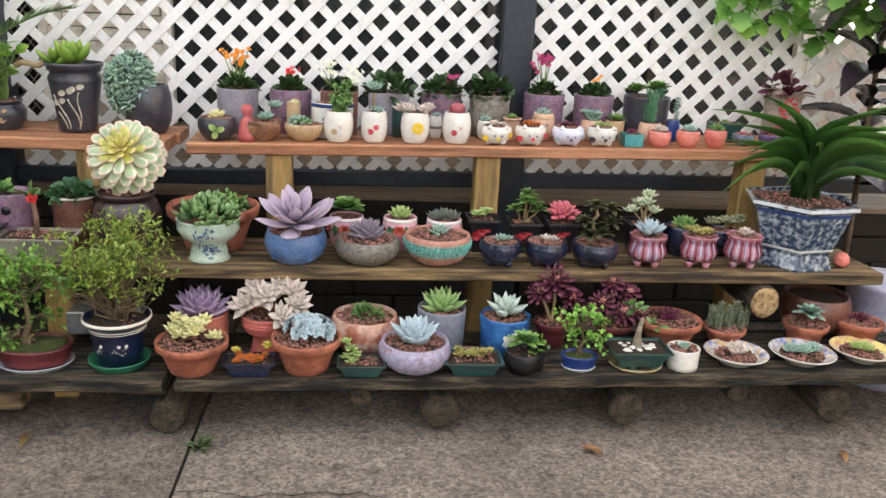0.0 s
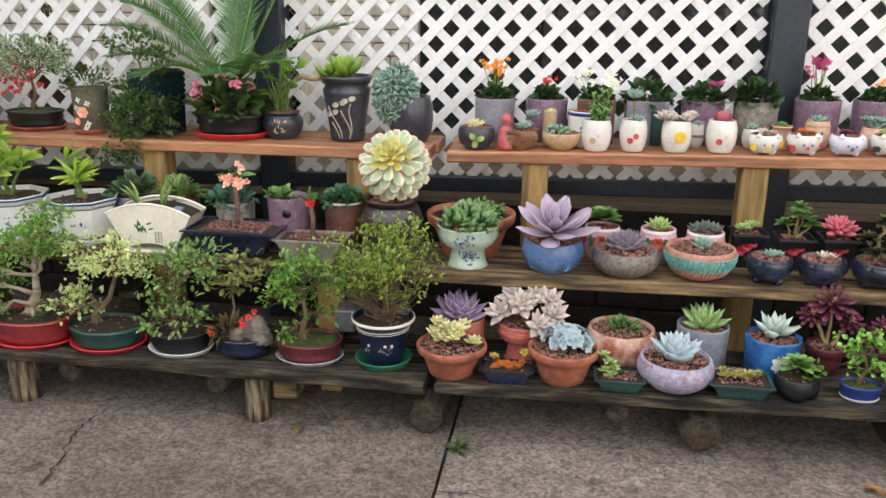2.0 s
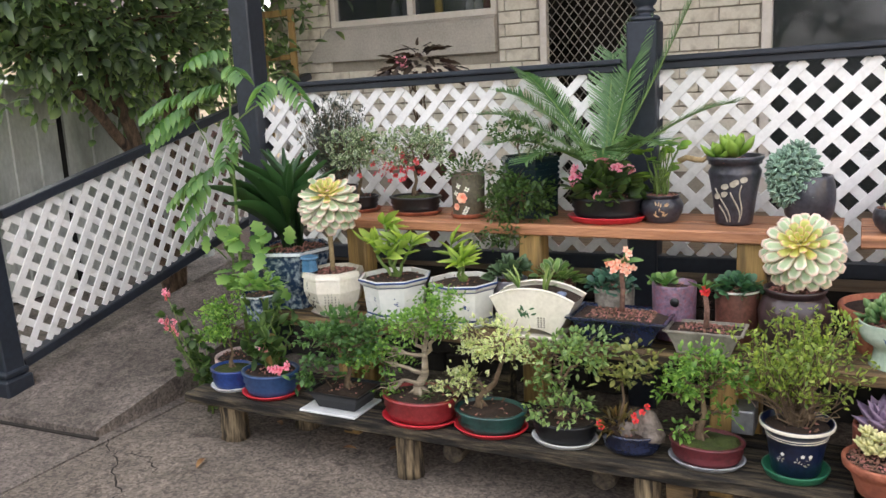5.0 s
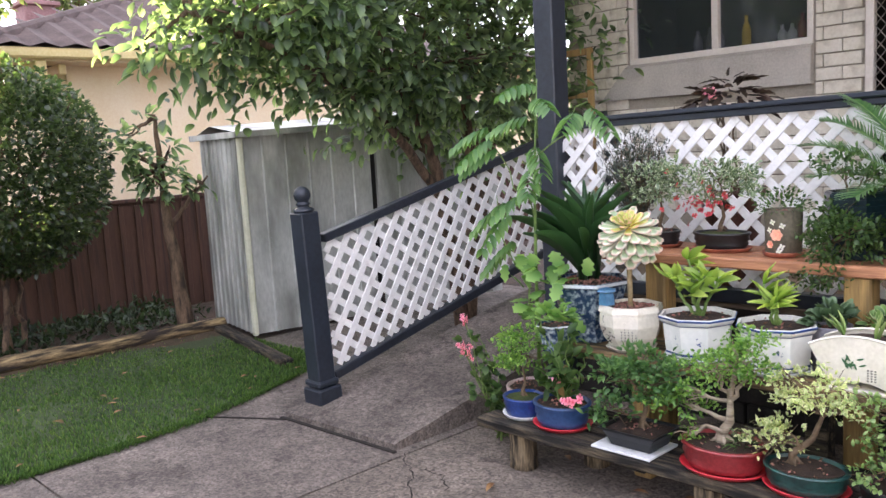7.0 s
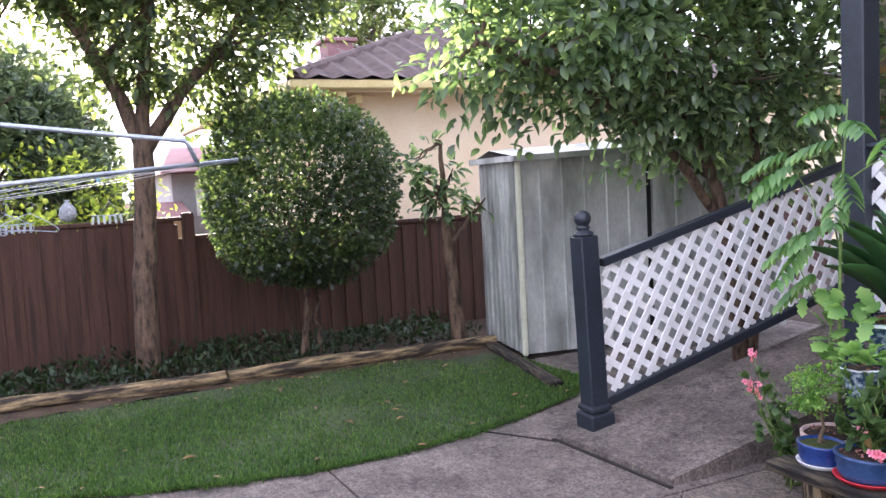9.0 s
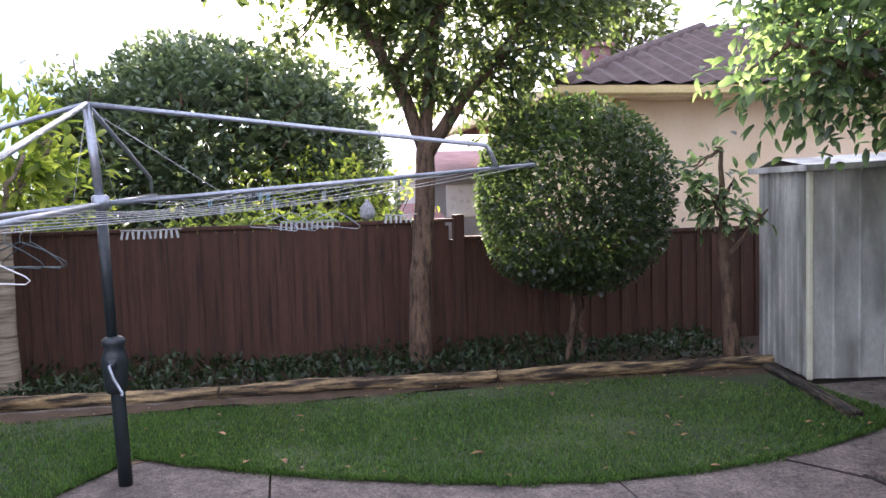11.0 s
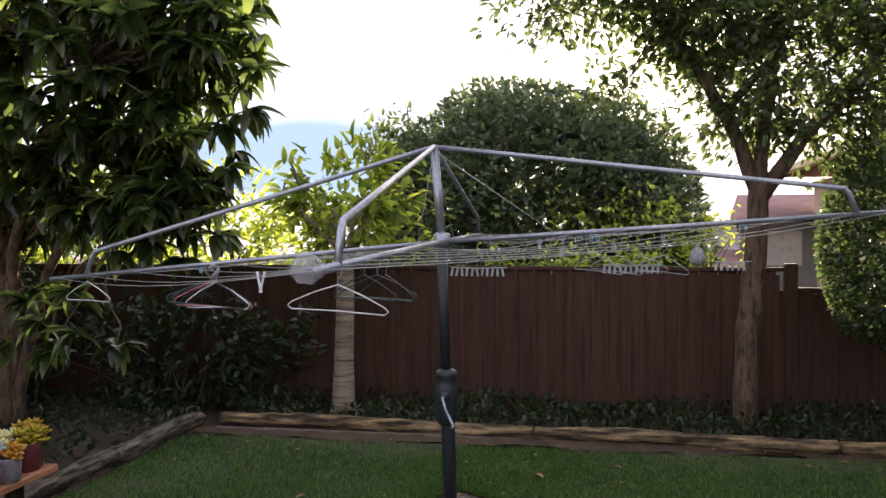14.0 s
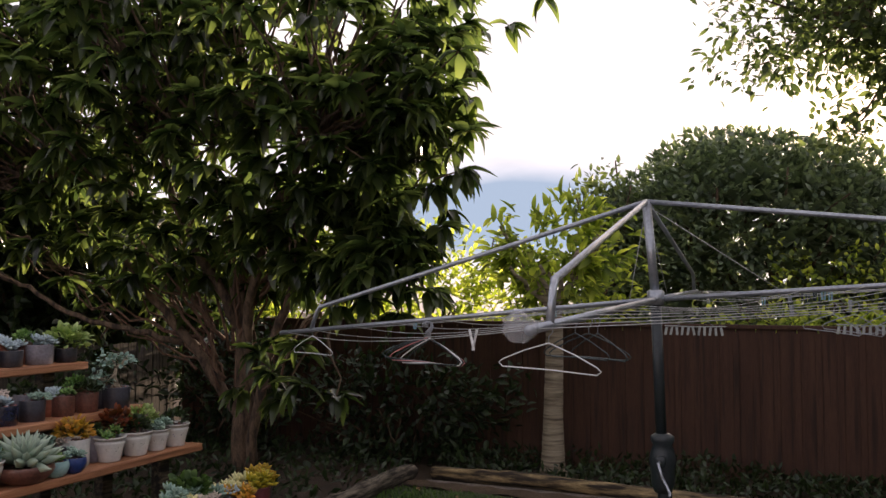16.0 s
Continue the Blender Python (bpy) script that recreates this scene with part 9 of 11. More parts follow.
for k in range(14):
    e = (kr.normal(0.03, 0.07), kr.normal(-0.02, 0.05), z + kr.uniform(0.08, 0.32))
    s = Geo()
    P2 = twig(s, (0.03, 0, z), e, 0.005, 0.002, 0.01)
    part("stem", s, GREENSTEM, t)
    for q_ in P2[3:]:
        g.leaves([q_] * 2, kr.normal(0, 1, (2, 3)) + np.array([0, -0.3, 0.1]), 0.07, 0.035, "blade", rng=kr)
for c in ((0.12, -0.09, 0.03), (0.10, -0.10, 0.05), (0.02, -0.05, 0.12), (0.14, -0.07, 0.05)):
    for k in range(4):
        bloom(f, np.array([c[0], c[1], z + c[2]]) + kr.normal(0, 0.008, 3), 0.016, 5, axis=(0, -1, 0.4))
part("leaves", g, FINE_DARK, t)
part("flowers", f, PINK_PETAL, t)
t, z = tray((-3.161, 2.74, 0.222, 0.1, 0.056), COBALT, "cobalt blue round pot with a small bonsai, white saucer", 0.085, WHITE_PLASTIC, 0.9, soil=MOSS, stones=0)
bonsai(t, (0.0, 0, z), 0.13, 0.008, [(-0.05, 0, 0.17, 0.10, 0.7), (0.05, 0, 0.20, 0.11, 0.7), (0.0, 0, 0.26, 0.10, 0.7), (-0.09, 0, 0.12, 0.07, 0.7)], FINE, 0.019, 360)
t, z = pot("tall_shrub_pot", (-3.245, 2.92, 0.222, 0.137, 0.086), "cyl", surface("pale_pink_plastic", lin("b79c98"), lin("d2bcb6"), 0.5, 8, 60, 0.06), "pale pink pot with a tall climber on a stake", soil=POTSOIL)
s, g = Geo(), Geo()
s.tube([(0.03, 0, z - 0.02), (0.035, 0, z + 0.5), (0.05, 0, z + 1.0), (0.07, 0.02, z + 1.42)], [0.010, 0.008, 0.006, 0.003], 8)
twig(s, (0.03, 0, z + 0.3), (-0.16, -0.03, z + 0.9), 0.005, 0.002, 0.02)
twig(s, (0.04, 0, z + 0.8), (-0.28, 0.0, z + 1.25), 0.004, 0.002, 0.02)
twig(s, (0.05, 0, z + 1.0), (0.36, 0.0, z + 1.3), 0.004, 0.002, 0.02)
part("stems", s, GREENSTEM, t)
def compound(c, d, L=0.19, pairs=7, leaf=0.078):
    """A hanging compound leaf with paired leaflets."""
    d = np.array(d, float)
    d /= np.linalg.norm(d)
    side = np.cross(d, [0, 0, 1.0])
    side /= np.linalg.norm(side) + 1e-9
    for k in range(pairs):
        u = 0.15 + 0.85 * k / (pairs - 1)
        p_ = np.array(c) + d * L * u - np.array([0, 0, 0.10 * L * u * u * 4])
        for q_ in (1, -1):
            g.leaves([p_], [side * q_ * 0.8 + d * 0.35 + np.array([0, 0, -0.75])], leaf * (0.75 + 0.4 * math.sin(u * 3)), leaf * 0.40, "blade", rng=kr, roll=0.2)
for c, d in (((0.07, 0.02, 1.42), (-0.3, -1, 0.2)), ((0.07, 0, 1.35), (1, -0.6, 0.2)), ((0.05, 0, 1.28), (-1, -0.5, 0.1)), ((0.36, 0, 1.30), (1, -0.5, -0.2)), ((0.30, 0, 1.28), (0.3, -1, 0)), ((-0.28, 0, 1.25), (-1, -0.5, -0.1)), ((-0.20, 0, 1.15), (-0.8, -0.7, -0.2)), ((-0.16, 0, 0.9), (-1, -0.4, -0.4)), ((0.04, 0, 1.05), (0.6, -1, -0.2)), ((0.04, 0, 0.95), (-0.7, -0.8, -0.2)), ((-0.14, 0, 0.85), (-0.2, -1, -0.5)), ((-0.1, 0, 0.72), (-1, -0.3, -0.5)), ((-0.25, 0, 1.2), (-0.5, -1, -0.3)), ((0.05, 0, 1.15), (1, -0.8, -0.3))):
    compound((c[0] * (0.7 if c[0] < 0 else 1), c[1], c[2] + 0.06), d)
part("leaves", g, leafy("fresh_compound_leaf", lin("46703a"), lin("74985c"), trans=0.35, vary=0.3), t)
g = Geo()
for k in range(40):
    c = (kr.normal(0.10, 0.10), kr.normal(-0.04, 0.03), z + kr.uniform(0.22, 0.62))
    g.leaves([c], kr.normal(0, 1, (1, 3)) + np.array([0, -0.3, -0.1]), 0.085, 0.080, "lobed", rng=kr)
part("vine_leaves", g, leafy("fresh_vine_leaf", lin("55803c"), lin("8aae64"), trans=0.35, vary=0.25), t)
# rose geranium beside the ramp
t = thing("geranium", (-3.47, 2.88, 0), "sprawling pink flowered geranium beside the ramp", "plant")
s, g, f = Geo(), Geo(), Geo()
for k in range(11):
    e = (kr.normal(-0.02, 0.08), kr.normal(0, 0.07), kr.uniform(0.25, 0.62))
    s = Geo()
    P2 = twig(s, (kr.normal(0, 0.03), kr.normal(0.05, 0.03), 0.0), e, 0.006, 0.002, 0.015)
    part("stem", s, GREENSTEM, t)
    for q_ in P2[3:]:
        g.leaves([q_] * 3, kr.normal(0, 1, (3, 3)) + np.array([0, -0.3, 0.2]), 0.046, 0.044, "lobed", rng=kr)
for c in ((-0.13, -0.06, 0.60), (-0.15, -0.06, 0.46), (-0.08, -0.09, 0.44)):
    s = Geo()
    twig(s, (c[0] * 0.2, 0.03, 0.05), c, 0.004, 0.002, 0.008)
    part("flower_stalk", s, GREENSTEM, t)
    for k in range(9):
        bloom(f, np.array(c) + kr.normal(0, 0.014, 3), 0.015, 5, axis=kr.normal(0, 1, 3) + np.array([0, -1, 0.4]))
part("leaves", g, FINE_DARK, t)
part("flowers", f, PINK_PETAL, t)
# potted plant on the deck behind the rail, seen over it
t, z = pot("deck_begonia", (-2.77, 3.95, 0.6125, 0.16, 0.55), "flare", BROWN_POT, "dark leaved begonia with a red flower in a tall deck pot", soil=POTSOIL)
g, f = Geo(), Geo()
ba = kr.uniform(0, 6.28, 90)
bq = kr.uniform(0.02, 0.20, 90)
g.leaves(np.stack([np.cos(ba) * bq, np.sin(ba) * bq * 0.7, z + 0.60 - bq * 0.75 + kr.normal(0, 0.02, 90)], 1), np.stack([np.cos(ba), np.sin(ba) * 0.8 - 0.2, 0.5 - bq * 5], 1) + kr.normal(0, 0.25, (90, 3)), 0.11, 0.036, "lobed", rng=kr)
part("leaves", g, leafy("dark_red_begonia", lin("2b1d18"), lin("4c3f30"), trans=0.15, vary=0.4), t)
s = Geo()
for k in range(6):
    twig(s, (0, 0, z), (kr.normal(0, 0.06), kr.normal(0, 0.04), z + 0.46), 0.006, 0.004, 0.01)
part("stems", s, TWIG, t)
for k in range(7):
    bloom(f, np.array([-0.06, -0.09, z + 0.52]) + kr.normal(0, 0.014, 3), 0.02, 5, axis=(0, -1, 0.3))
part("flowers", f, PINK_PETAL, t)

# vine and rubber plant at the stand's far end
t = thing("grape_vine", (2.86, 3.62, 0), "green grape vine hanging from the deck post", "vine")
s, g = Geo(), Geo()
s.tube([(0, 0.0, 0), (-0.02, -0.02, 0.8), (-0.05, -0.05, 1.5), (-0.3, -0.06, 1.72), (-0.8, -0.05, 1.70), (-1.25, -0.04, 1.66)], [0.012, 0.011, 0.010, 0.008, 0.006, 0.003], 7)
for k in range(120):
    c = (kr.uniform(-1.35, -0.55), kr.normal(-0.08, 0.04), 1.58 + kr.normal(0.02, 0.10))
    g.leaves([c], kr.normal(0, 0.7, (1, 3)) + np.array([0, -0.5, -0.9]), kr.uniform(0.08, 0.13), kr.uniform(0.08, 0.12), "lobed", rng=kr, roll=0.3)
part("stem", s, TWIG, t)
part("leaves", g, leafy("grape_leaf", lin("4c7d34"), lin("7ca858"), trans=0.4, vary=0.3), t)
t, z = pot("rubber_plant", (2.26, 3.50, 0, 0.13, 0.36), "flare", BLACK_POT, "dark burgundy rubber plant in a black pot", soil=POTSOIL)
s, g = Geo(), Geo()
s.tube([(0, 0, z - 0.03), (-0.02, 0, 0.9), (-0.06, -0.02, 1.75)], [0.016, 0.013, 0.008], 8)
n = 30
hh = np.linspace(0.75, 1.75, n)
aa = np.arange(n) * 2.4
aa = np.where(np.sin(aa) > 0.4, aa + 3.1, aa)
g.leaves(np.stack([-0.02 - 0.03 * hh / 2, np.zeros(n), hh], 1), np.stack([np.cos(aa), np.sin(aa), kr.uniform(-0.2, 0.7, n)], 1), kr.uniform(0.26, 0.38, n), kr.uniform(0.12, 0.16, n), "droop")
part("stem", s, TWIG, t)
part("leaves", g, leafy("burgundy_rubber_leaf", lin("191a1c"), lin("30282c"), trans=0.03, rough=0.22, vary=0.3), t)
# weeds and fallen leaves on the paving
t = thing("weed", (-0.52, 2.55, 0), "small green weed growing in a paving joint", "weed")
g = Geo()
tuft(g, (0, 0, 0.0), 34, 0.02, 0.042, 0.007, "blade", 0.6)
part("leaves", g, FINE_DARK, t)
DRY = leafy("dry_leaf", lin("6a4a2c"), lin("a58255"), trans=0.1, vary=0.4)
for k, (x, y) in enumerate(((0.80, 2.52), (0.86, 2.47), (1.75, 2.5), (-2.6, 2.75), (-3.0, 2.85), (-1.1, 2.62), (1.35, 2.1), (-0.9, 1.9), (-3.1, 2.45), (-2.4, 2.8))):
    g = Geo().leaves([(0, 0, 0)], [(math.cos(k * 2.2), math.sin(k * 2.2), 0.05)], 0.06 + 0.01 * (k % 3), 0.028, "blade")
    o = part("fallen_leaf", g, DRY)
    o.location = (x, y, 0.014)
    tagged(o, "dry brown leaf fallen on the concrete", "leaf", "fallen leaves")

# ---- trees, hedge and shrubs ----
tr = np.random.default_rng(21)


def shell_points(c, r, n, lump=0.16, fill=0.35, power=2.0, seed=0.0):
    """Points in the outer part of an uneven rounded body; power above 2 squares it off."""
    d = tr.normal(0, 1, (n, 3))
    d /= (np.abs(d) ** power).sum(1, keepdims=True) ** (1 / power)
    k = 1 + lump * (np.sin(d[:, 0] * 4.1 + seed) * np.sin(d[:, 1] * 5.3 + 1.7 * seed) + 0.6 * np.sin(d[:, 2] * 7.7 + d[:, 1] * 6.1 + seed))
    q = fill + (1 - fill) * tr.uniform(0, 1, n) ** 0.45
    return np.array(c) + d * (k * q)[:, None] * np.array(r), d


def crown(g, c, r, clusters, per, leaf, width, kind="diamond", spread=0.10, droop=0.0, lump=0.2, fill=0.3, power=2.0, seed=0.0):
    """Leaves in clusters through a crown. Returns the clusters' centres."""
    C, D = shell_points(c, r, clusters, lump, fill, power, seed)
    P = np.repeat(C, per, 0) + tr.normal(0, spread, (clusters * per, 3))
    d = np.repeat(D, per, 0) * 0.8 + tr.normal(0, 0.75, (clusters * per, 3)) - np.array([0, 0, droop])
    k = len(P)
    g.leaves(P, d, leaf * tr.uniform(0.6, 1.25, k), width * tr.uniform(0.7, 1.2, k), kind, rng=tr)
    return C


def limb(g, a, b, r0, r1, sag=0.0, n=7, wob=0.05):
    A, B = np.array(a, float), np.array(b, float)
    L = np.linalg.norm(B - A)
    P = [A + (B - A) * k / n + np.array([0, 0, -sag * math.sin(math.pi * k / n)]) + (tr.normal(0, wob * L * 0.5, 3) if 0 < k < n else 0) for k in range(n + 1)]
    g.tube(P, np.linspace(r0, r1, n + 1), 8)
    return P


def joined(ob):
    ob["kind"] = "stuff"
    return ob


def tree(name, base, label, trunk, crowns, leaf, width, mat, bark=BARK, kind="diamond", twigs=60, spread=0.10, droop=0.1, category="tree"):
    """trunk: list of polylines with radii; crowns: (centre, radii, clusters, leaves a cluster)."""
    t = thing(name, base, label, category)
    b = np.array(base)
    tips = []
    for k, (pts, r0, r1) in enumerate(trunk):
        g = Geo()
        P = np.array(pts, float) - b
        m = len(P) * 4
        u = np.linspace(0, len(P) - 1, m)
        Q = np.stack([np.interp(u, range(len(P)), P[:, c]) for c in range(3)], 1)
        Q[1:-1] += tr.normal(0, 0.004, (m - 2, 3))
        g.tube(Q, np.linspace(r0, r1, m), 12)
        part("trunk" if k == 0 else "limb", g, bark, t)
        tips += [Q[-1], Q[m // 2], Q[3 * m // 4]]
    tips = np.array(tips)
    gl, gt = Geo(), Geo()
    C = []
    for k, (c, r, n, per) in enumerate(crowns):
        C.append(crown(gl, np.array(c) - b, r, n, per, leaf, width, kind, spread, droop, seed=k * 1.7 + base[1]))
    C = np.concatenate(C)
    for c in C[tr.permutation(len(C))[:twigs]]:
        a = tips[np.argmin(np.linalg.norm(tips - c, axis=1))]
        limb(gt, a, c, 0.016, 0.005, 0.0, 6, 0.05)
    joined(part("twig", gt, bark, t))
    joined(part("crown", gl, mat, t))
    return t


LEAF_TREE = leafy("tree_leaf", lin("2a3824"), lin("485437"), trans=0.42, vary=0.55, rough=0.4, gain_=4.2)
LEAF_HEDGE = leafy("hedge_leaf", lin("22301e"), lin("38482c"), trans=0.40, vary=0.55, rough=0.32, spec=0.7, gain_=5.0)
LEAF_CAMELLIA = leafy("camellia_leaf", lin("364833"), lin("687e5c"), trans=0.45, vary=0.55, rough=0.3, spec=0.7, gain_=3.4)
LEAF_LOQUAT = leafy("loquat_leaf", lin("1b2618"), lin("323e24"), trans=0.45, vary=0.65, rough=0.24, spec=0.7, gain_=8.0)
LEAF_BRIGHT = leafy("sunlit_lime_leaf", lin("5c7030"), lin("98a552"), trans=0.6, vary=0.55, gain_=2.5)
# evergreen leaf greyed and lightened: veiling haze put into the colour
LEAF_DOME = leafy("hazed_evergreen_leaf", lin("465644"), lin("6f8068"), trans=0.35, vary=0.45, rough=0.4)
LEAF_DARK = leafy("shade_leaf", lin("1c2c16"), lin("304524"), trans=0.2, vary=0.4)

tree("garden_tree", (-7.93, 0.63, 0.0), "slender garden tree with a forked grey trunk by the fence",
     [([(-7.93, 0.63, -0.05), (-7.93, 0.66, 0.8), (-7.92, 0.72, 1.5), (-7.90, 0.73, 1.95)], 0.10, 0.078),
      ([(-7.90, 0.73, 1.85), (-7.9, 0.55, 2.35), (-7.95, 0.25, 2.9), (-8.0, -0.2, 3.6)], 0.065, 0.03),
      ([(-7.90, 0.75, 1.85), (-7.85, 1.05, 2.3), (-7.8, 1.5, 2.8), (-7.8, 1.9, 3.6)], 0.065, 0.03),
      ([(-7.90, 0.72, 1.9), (-7.9, 0.8, 2.6), (-7.9, 0.9, 3.6)], 0.06, 0.03),
      ([(-7.92, 0.45, 2.5), (-7.8, 0.9, 3.0), (-7.7, 0.7, 3.8)], 0.04, 0.02)],
     [((-7.9, 1.15, 2.80), (0.75, 0.9, 0.75), 220, 24), ((-7.9, 0.75, 2.6), (0.45, 0.7, 0.3), 30, 20), ((-7.9, 0.40, 3.30), (0.7, 0.6, 0.36), 105, 22), ((-7.9, -0.65, 3.48), (0.7, 0.75, 0.30), 75, 18), ((-7.9, 2.0, 3.3), (0.7, 0.6, 0.5), 110, 22), ((-7.9, 0.45, 4.1), (1.0, 1.7, 0.8), 260, 20), ((-7.85, -0.35, 2.78), (0.25, 0.22, 0.12), 10, 16)], 0.092, 0.048, LEAF_TREE, kind="oval", twigs=150, spread=0.10)

# clipped round hedge
t = thing("round_hedge", (-7.6, 1.92, 0.0), "dense clipped round hedge with sunlit edges", "hedge")
g = Geo()
for k in range(3):
    limb(g, (tr.normal(-0.1, 0.05), tr.normal(0, 0.05), -0.02), (tr.normal(-0.1, 0.15), tr.normal(0, 0.18), 0.95), 0.026, 0.016)
part("trunk", g, BARK, t)
g = Geo()
C, D = shell_points((0, 0, 1.45), (0.76, 0.81, 0.80), 15000, 0.03, 0.62, 2.45, 0.6)
Ci, Di = shell_points((0, 0, 1.45), (0.60, 0.64, 0.64), 2600, 0.03, 0.5, 2.45, 0.6)
g.leaves(Ci, Di + tr.normal(0, 0.9, Ci.shape), 0.07, 0.05, "diamond", rng=tr)
g.leaves(C, D * 0.7 + tr.normal(0, 0.8, C.shape), 0.050 * tr.uniform(0.6, 1.2, len(C)), 0.036 * tr.uniform(0.7, 1.2, len(C)), "oval", rng=tr)
joined(part("crown", g, LEAF_HEDGE, t))
g = Geo()
for k in range(26):
    limb(g, (tr.normal(0, 0.1), tr.normal(0, 0.1), 0.8), C[tr.integers(0, len(C))], 0.012, 0.004)
joined(part("twig", g, BARK, t))
# big dome of shrub over the fence
t = thing("dome_shrub", (-12.0, -1.22, 0.0), "tall rounded mass of dark evergreen beyond the fence", "shrub")
g = Geo()
C, D = shell_points((0, 0, 1.35), (1.4, 2.2, 2.2), 26000, 0.04, 0.72, 2.3, 2.1)
Ci, Di = shell_points((0, 0, 1.25), (1.1, 1.85, 1.85), 4200, 0.05, 0.8, 2.3, 2.1)
g.leaves(Ci, Di + tr.normal(0, 0.9, Ci.shape), 0.34, 0.24, "diamond", rng=tr)
keep = C[:, 2] > 0.6
C, D = C[keep], D[keep]
g.leaves(C, D * 0.7 + tr.normal(0, 0.8, C.shape), 0.11 * tr.uniform(0.6, 1.2, len(C)), 0.06, "oval", rng=tr)
joined(part("crown", g, LEAF_DOME, t))
g = Geo()
for k in range(40):
    limb(g, (tr.normal(0, 0.15), tr.normal(0, 0.2), 0.0), C[tr.integers(0, len(C))], 0.05, 0.01)
part("trunk", g, BARK, t)
for c, r, n in (((-10.6, 0.0, 1.5), (0.5, 1.1, 0.5), 90), ((-9.2, -0.6, 1.15), (0.25, 1.3, 0.22), 90)):
    t = thing("fence_climber", (c[0], c[1], 0.0), "leafy climber spilling over the fence top", "shrub")
    g = Geo()
    crown(g, (0, 0, c[2]), r, n, 12, 0.085, 0.055, "oval", 0.08)
    joined(part("crown", g, LEAF_BRIGHT, t))
    for k in range(14):
        s = Geo()
        limb(s, (tr.normal(0, 0.1), tr.normal(0, 0.4), 0), (tr.normal(0, r[0] * 0.5), tr.normal(0, r[1] * 0.5), c[2]), 0.015, 0.005)
        part("stem", s, BARK, t)

for k, (c, r, n, leaf) in enumerate((((-9.9, -3.2, 1.45), (0.32, 0.95, 0.72), 110, LEAF_BRIGHT), ((-10.2, -4.9, 1.55), (0.38, 1.2, 0.75), 120, LEAF_BRIGHT), ((-10.4, -6.8, 1.5), (0.4, 1.3, 0.8), 110, LEAF_BRIGHT), ((-11.5, -2.9, 2.45), (0.5, 0.45, 0.6), 60, LEAF_TREE))):
    t = thing("sunlit_shrub", (c[0], c[1], 0.0), "sunlit lime green shrub beyond the fence", "shrub")
    g = Geo()
    crown(g, (0, 0, c[2]), r, n, 15, 0.13, 0.06, "oval", 0.10)
    joined(part("crown", g, leaf, t))
    s = Geo()
    for j in range(12):
        limb(s, (tr.normal(0, 0.08), tr.normal(0, 0.1), 0), (tr.normal(0, r[0] * 0.5), tr.normal(0, r[1] * 0.5), c[2] + tr.normal(0, 0.3)), 0.03, 0.01)
    part("stem", s, BARK, t)

tree("camellia_tree", (-5.45, 4.65, 0.0), "broad glossy leaved tree arching over the shed",
     [([(-5.45, 4.65, -0.05), (-5.42, 4.55, 0.6), (-5.40, 4.40, 1.3), (-5.4, 4.1, 1.9), (-5.4, 3.8, 2.5)], 0.065, 0.03),
      ([(-5.42, 4.70, 0.0), (-5.40, 4.80, 0.9), (-5.35, 4.72, 1.7), (-5.4, 4.9, 2.6)], 0.06, 0.03),
      ([(-5.41, 4.5, 1.0), (-5.3, 3.8, 1.7), (-5.3, 3.0, 2.1), (-5.3, 2.4, 2.3)], 0.04, 0.015),
      ([(-5.5, 4.8, 0.2), (-5.6, 5.2, 1.2), (-5.6, 5.5, 2.2)], 0.055, 0.025)],
     [((-5.4, 2.9, 2.35), (0.75, 0.85, 0.50), 120, 18), ((-5.4, 3.8, 2.15), (0.8, 0.9, 0.62), 150, 18), ((-5.4, 4.7, 2.0), (0.8, 0.9, 0.75), 130, 18), ((-5.5, 5.6, 2.1), (0.9, 0.8, 0.9), 80, 18), ((-5.5, 3.7, 3.1), (1.0, 1.5, 0.62), 220, 18), ((-5.5, 5.1, 3.2), (1.0, 1.2, 0.8), 170, 18)], 0.098, 0.052, LEAF_CAMELLIA, kind="blade", twigs=130, spread=0.11, droop=0.35)

tree("sapling", (-7.15, 3.12, 0.0), "leafy sapling growing between the hedge and the shed",
     [([(-7.15, 3.12, -0.05), (-7.16, 3.08, 0.5), (-7.15, 3.03, 1.1), (-7.15, 3.02, 1.8)], 0.075, 0.015), ([(-7.15, 3.05, 0.9), (-7.1, 3.25, 1.15), (-7.1, 3.4, 1.3)], 0.02, 0.008)],
     [((-7.15, 2.95, 1.55), (0.20, 0.20, 0.32), 17, 10), ((-7.1, 3.30, 1.25), (0.13, 0.14, 0.12), 5, 8), ((-7.15, 2.88, 1.25), (0.13, 0.13, 0.12), 4, 8)], 0.10, 0.045, LEAF_CAMELLIA, kind="blade", twigs=24, spread=0.06)

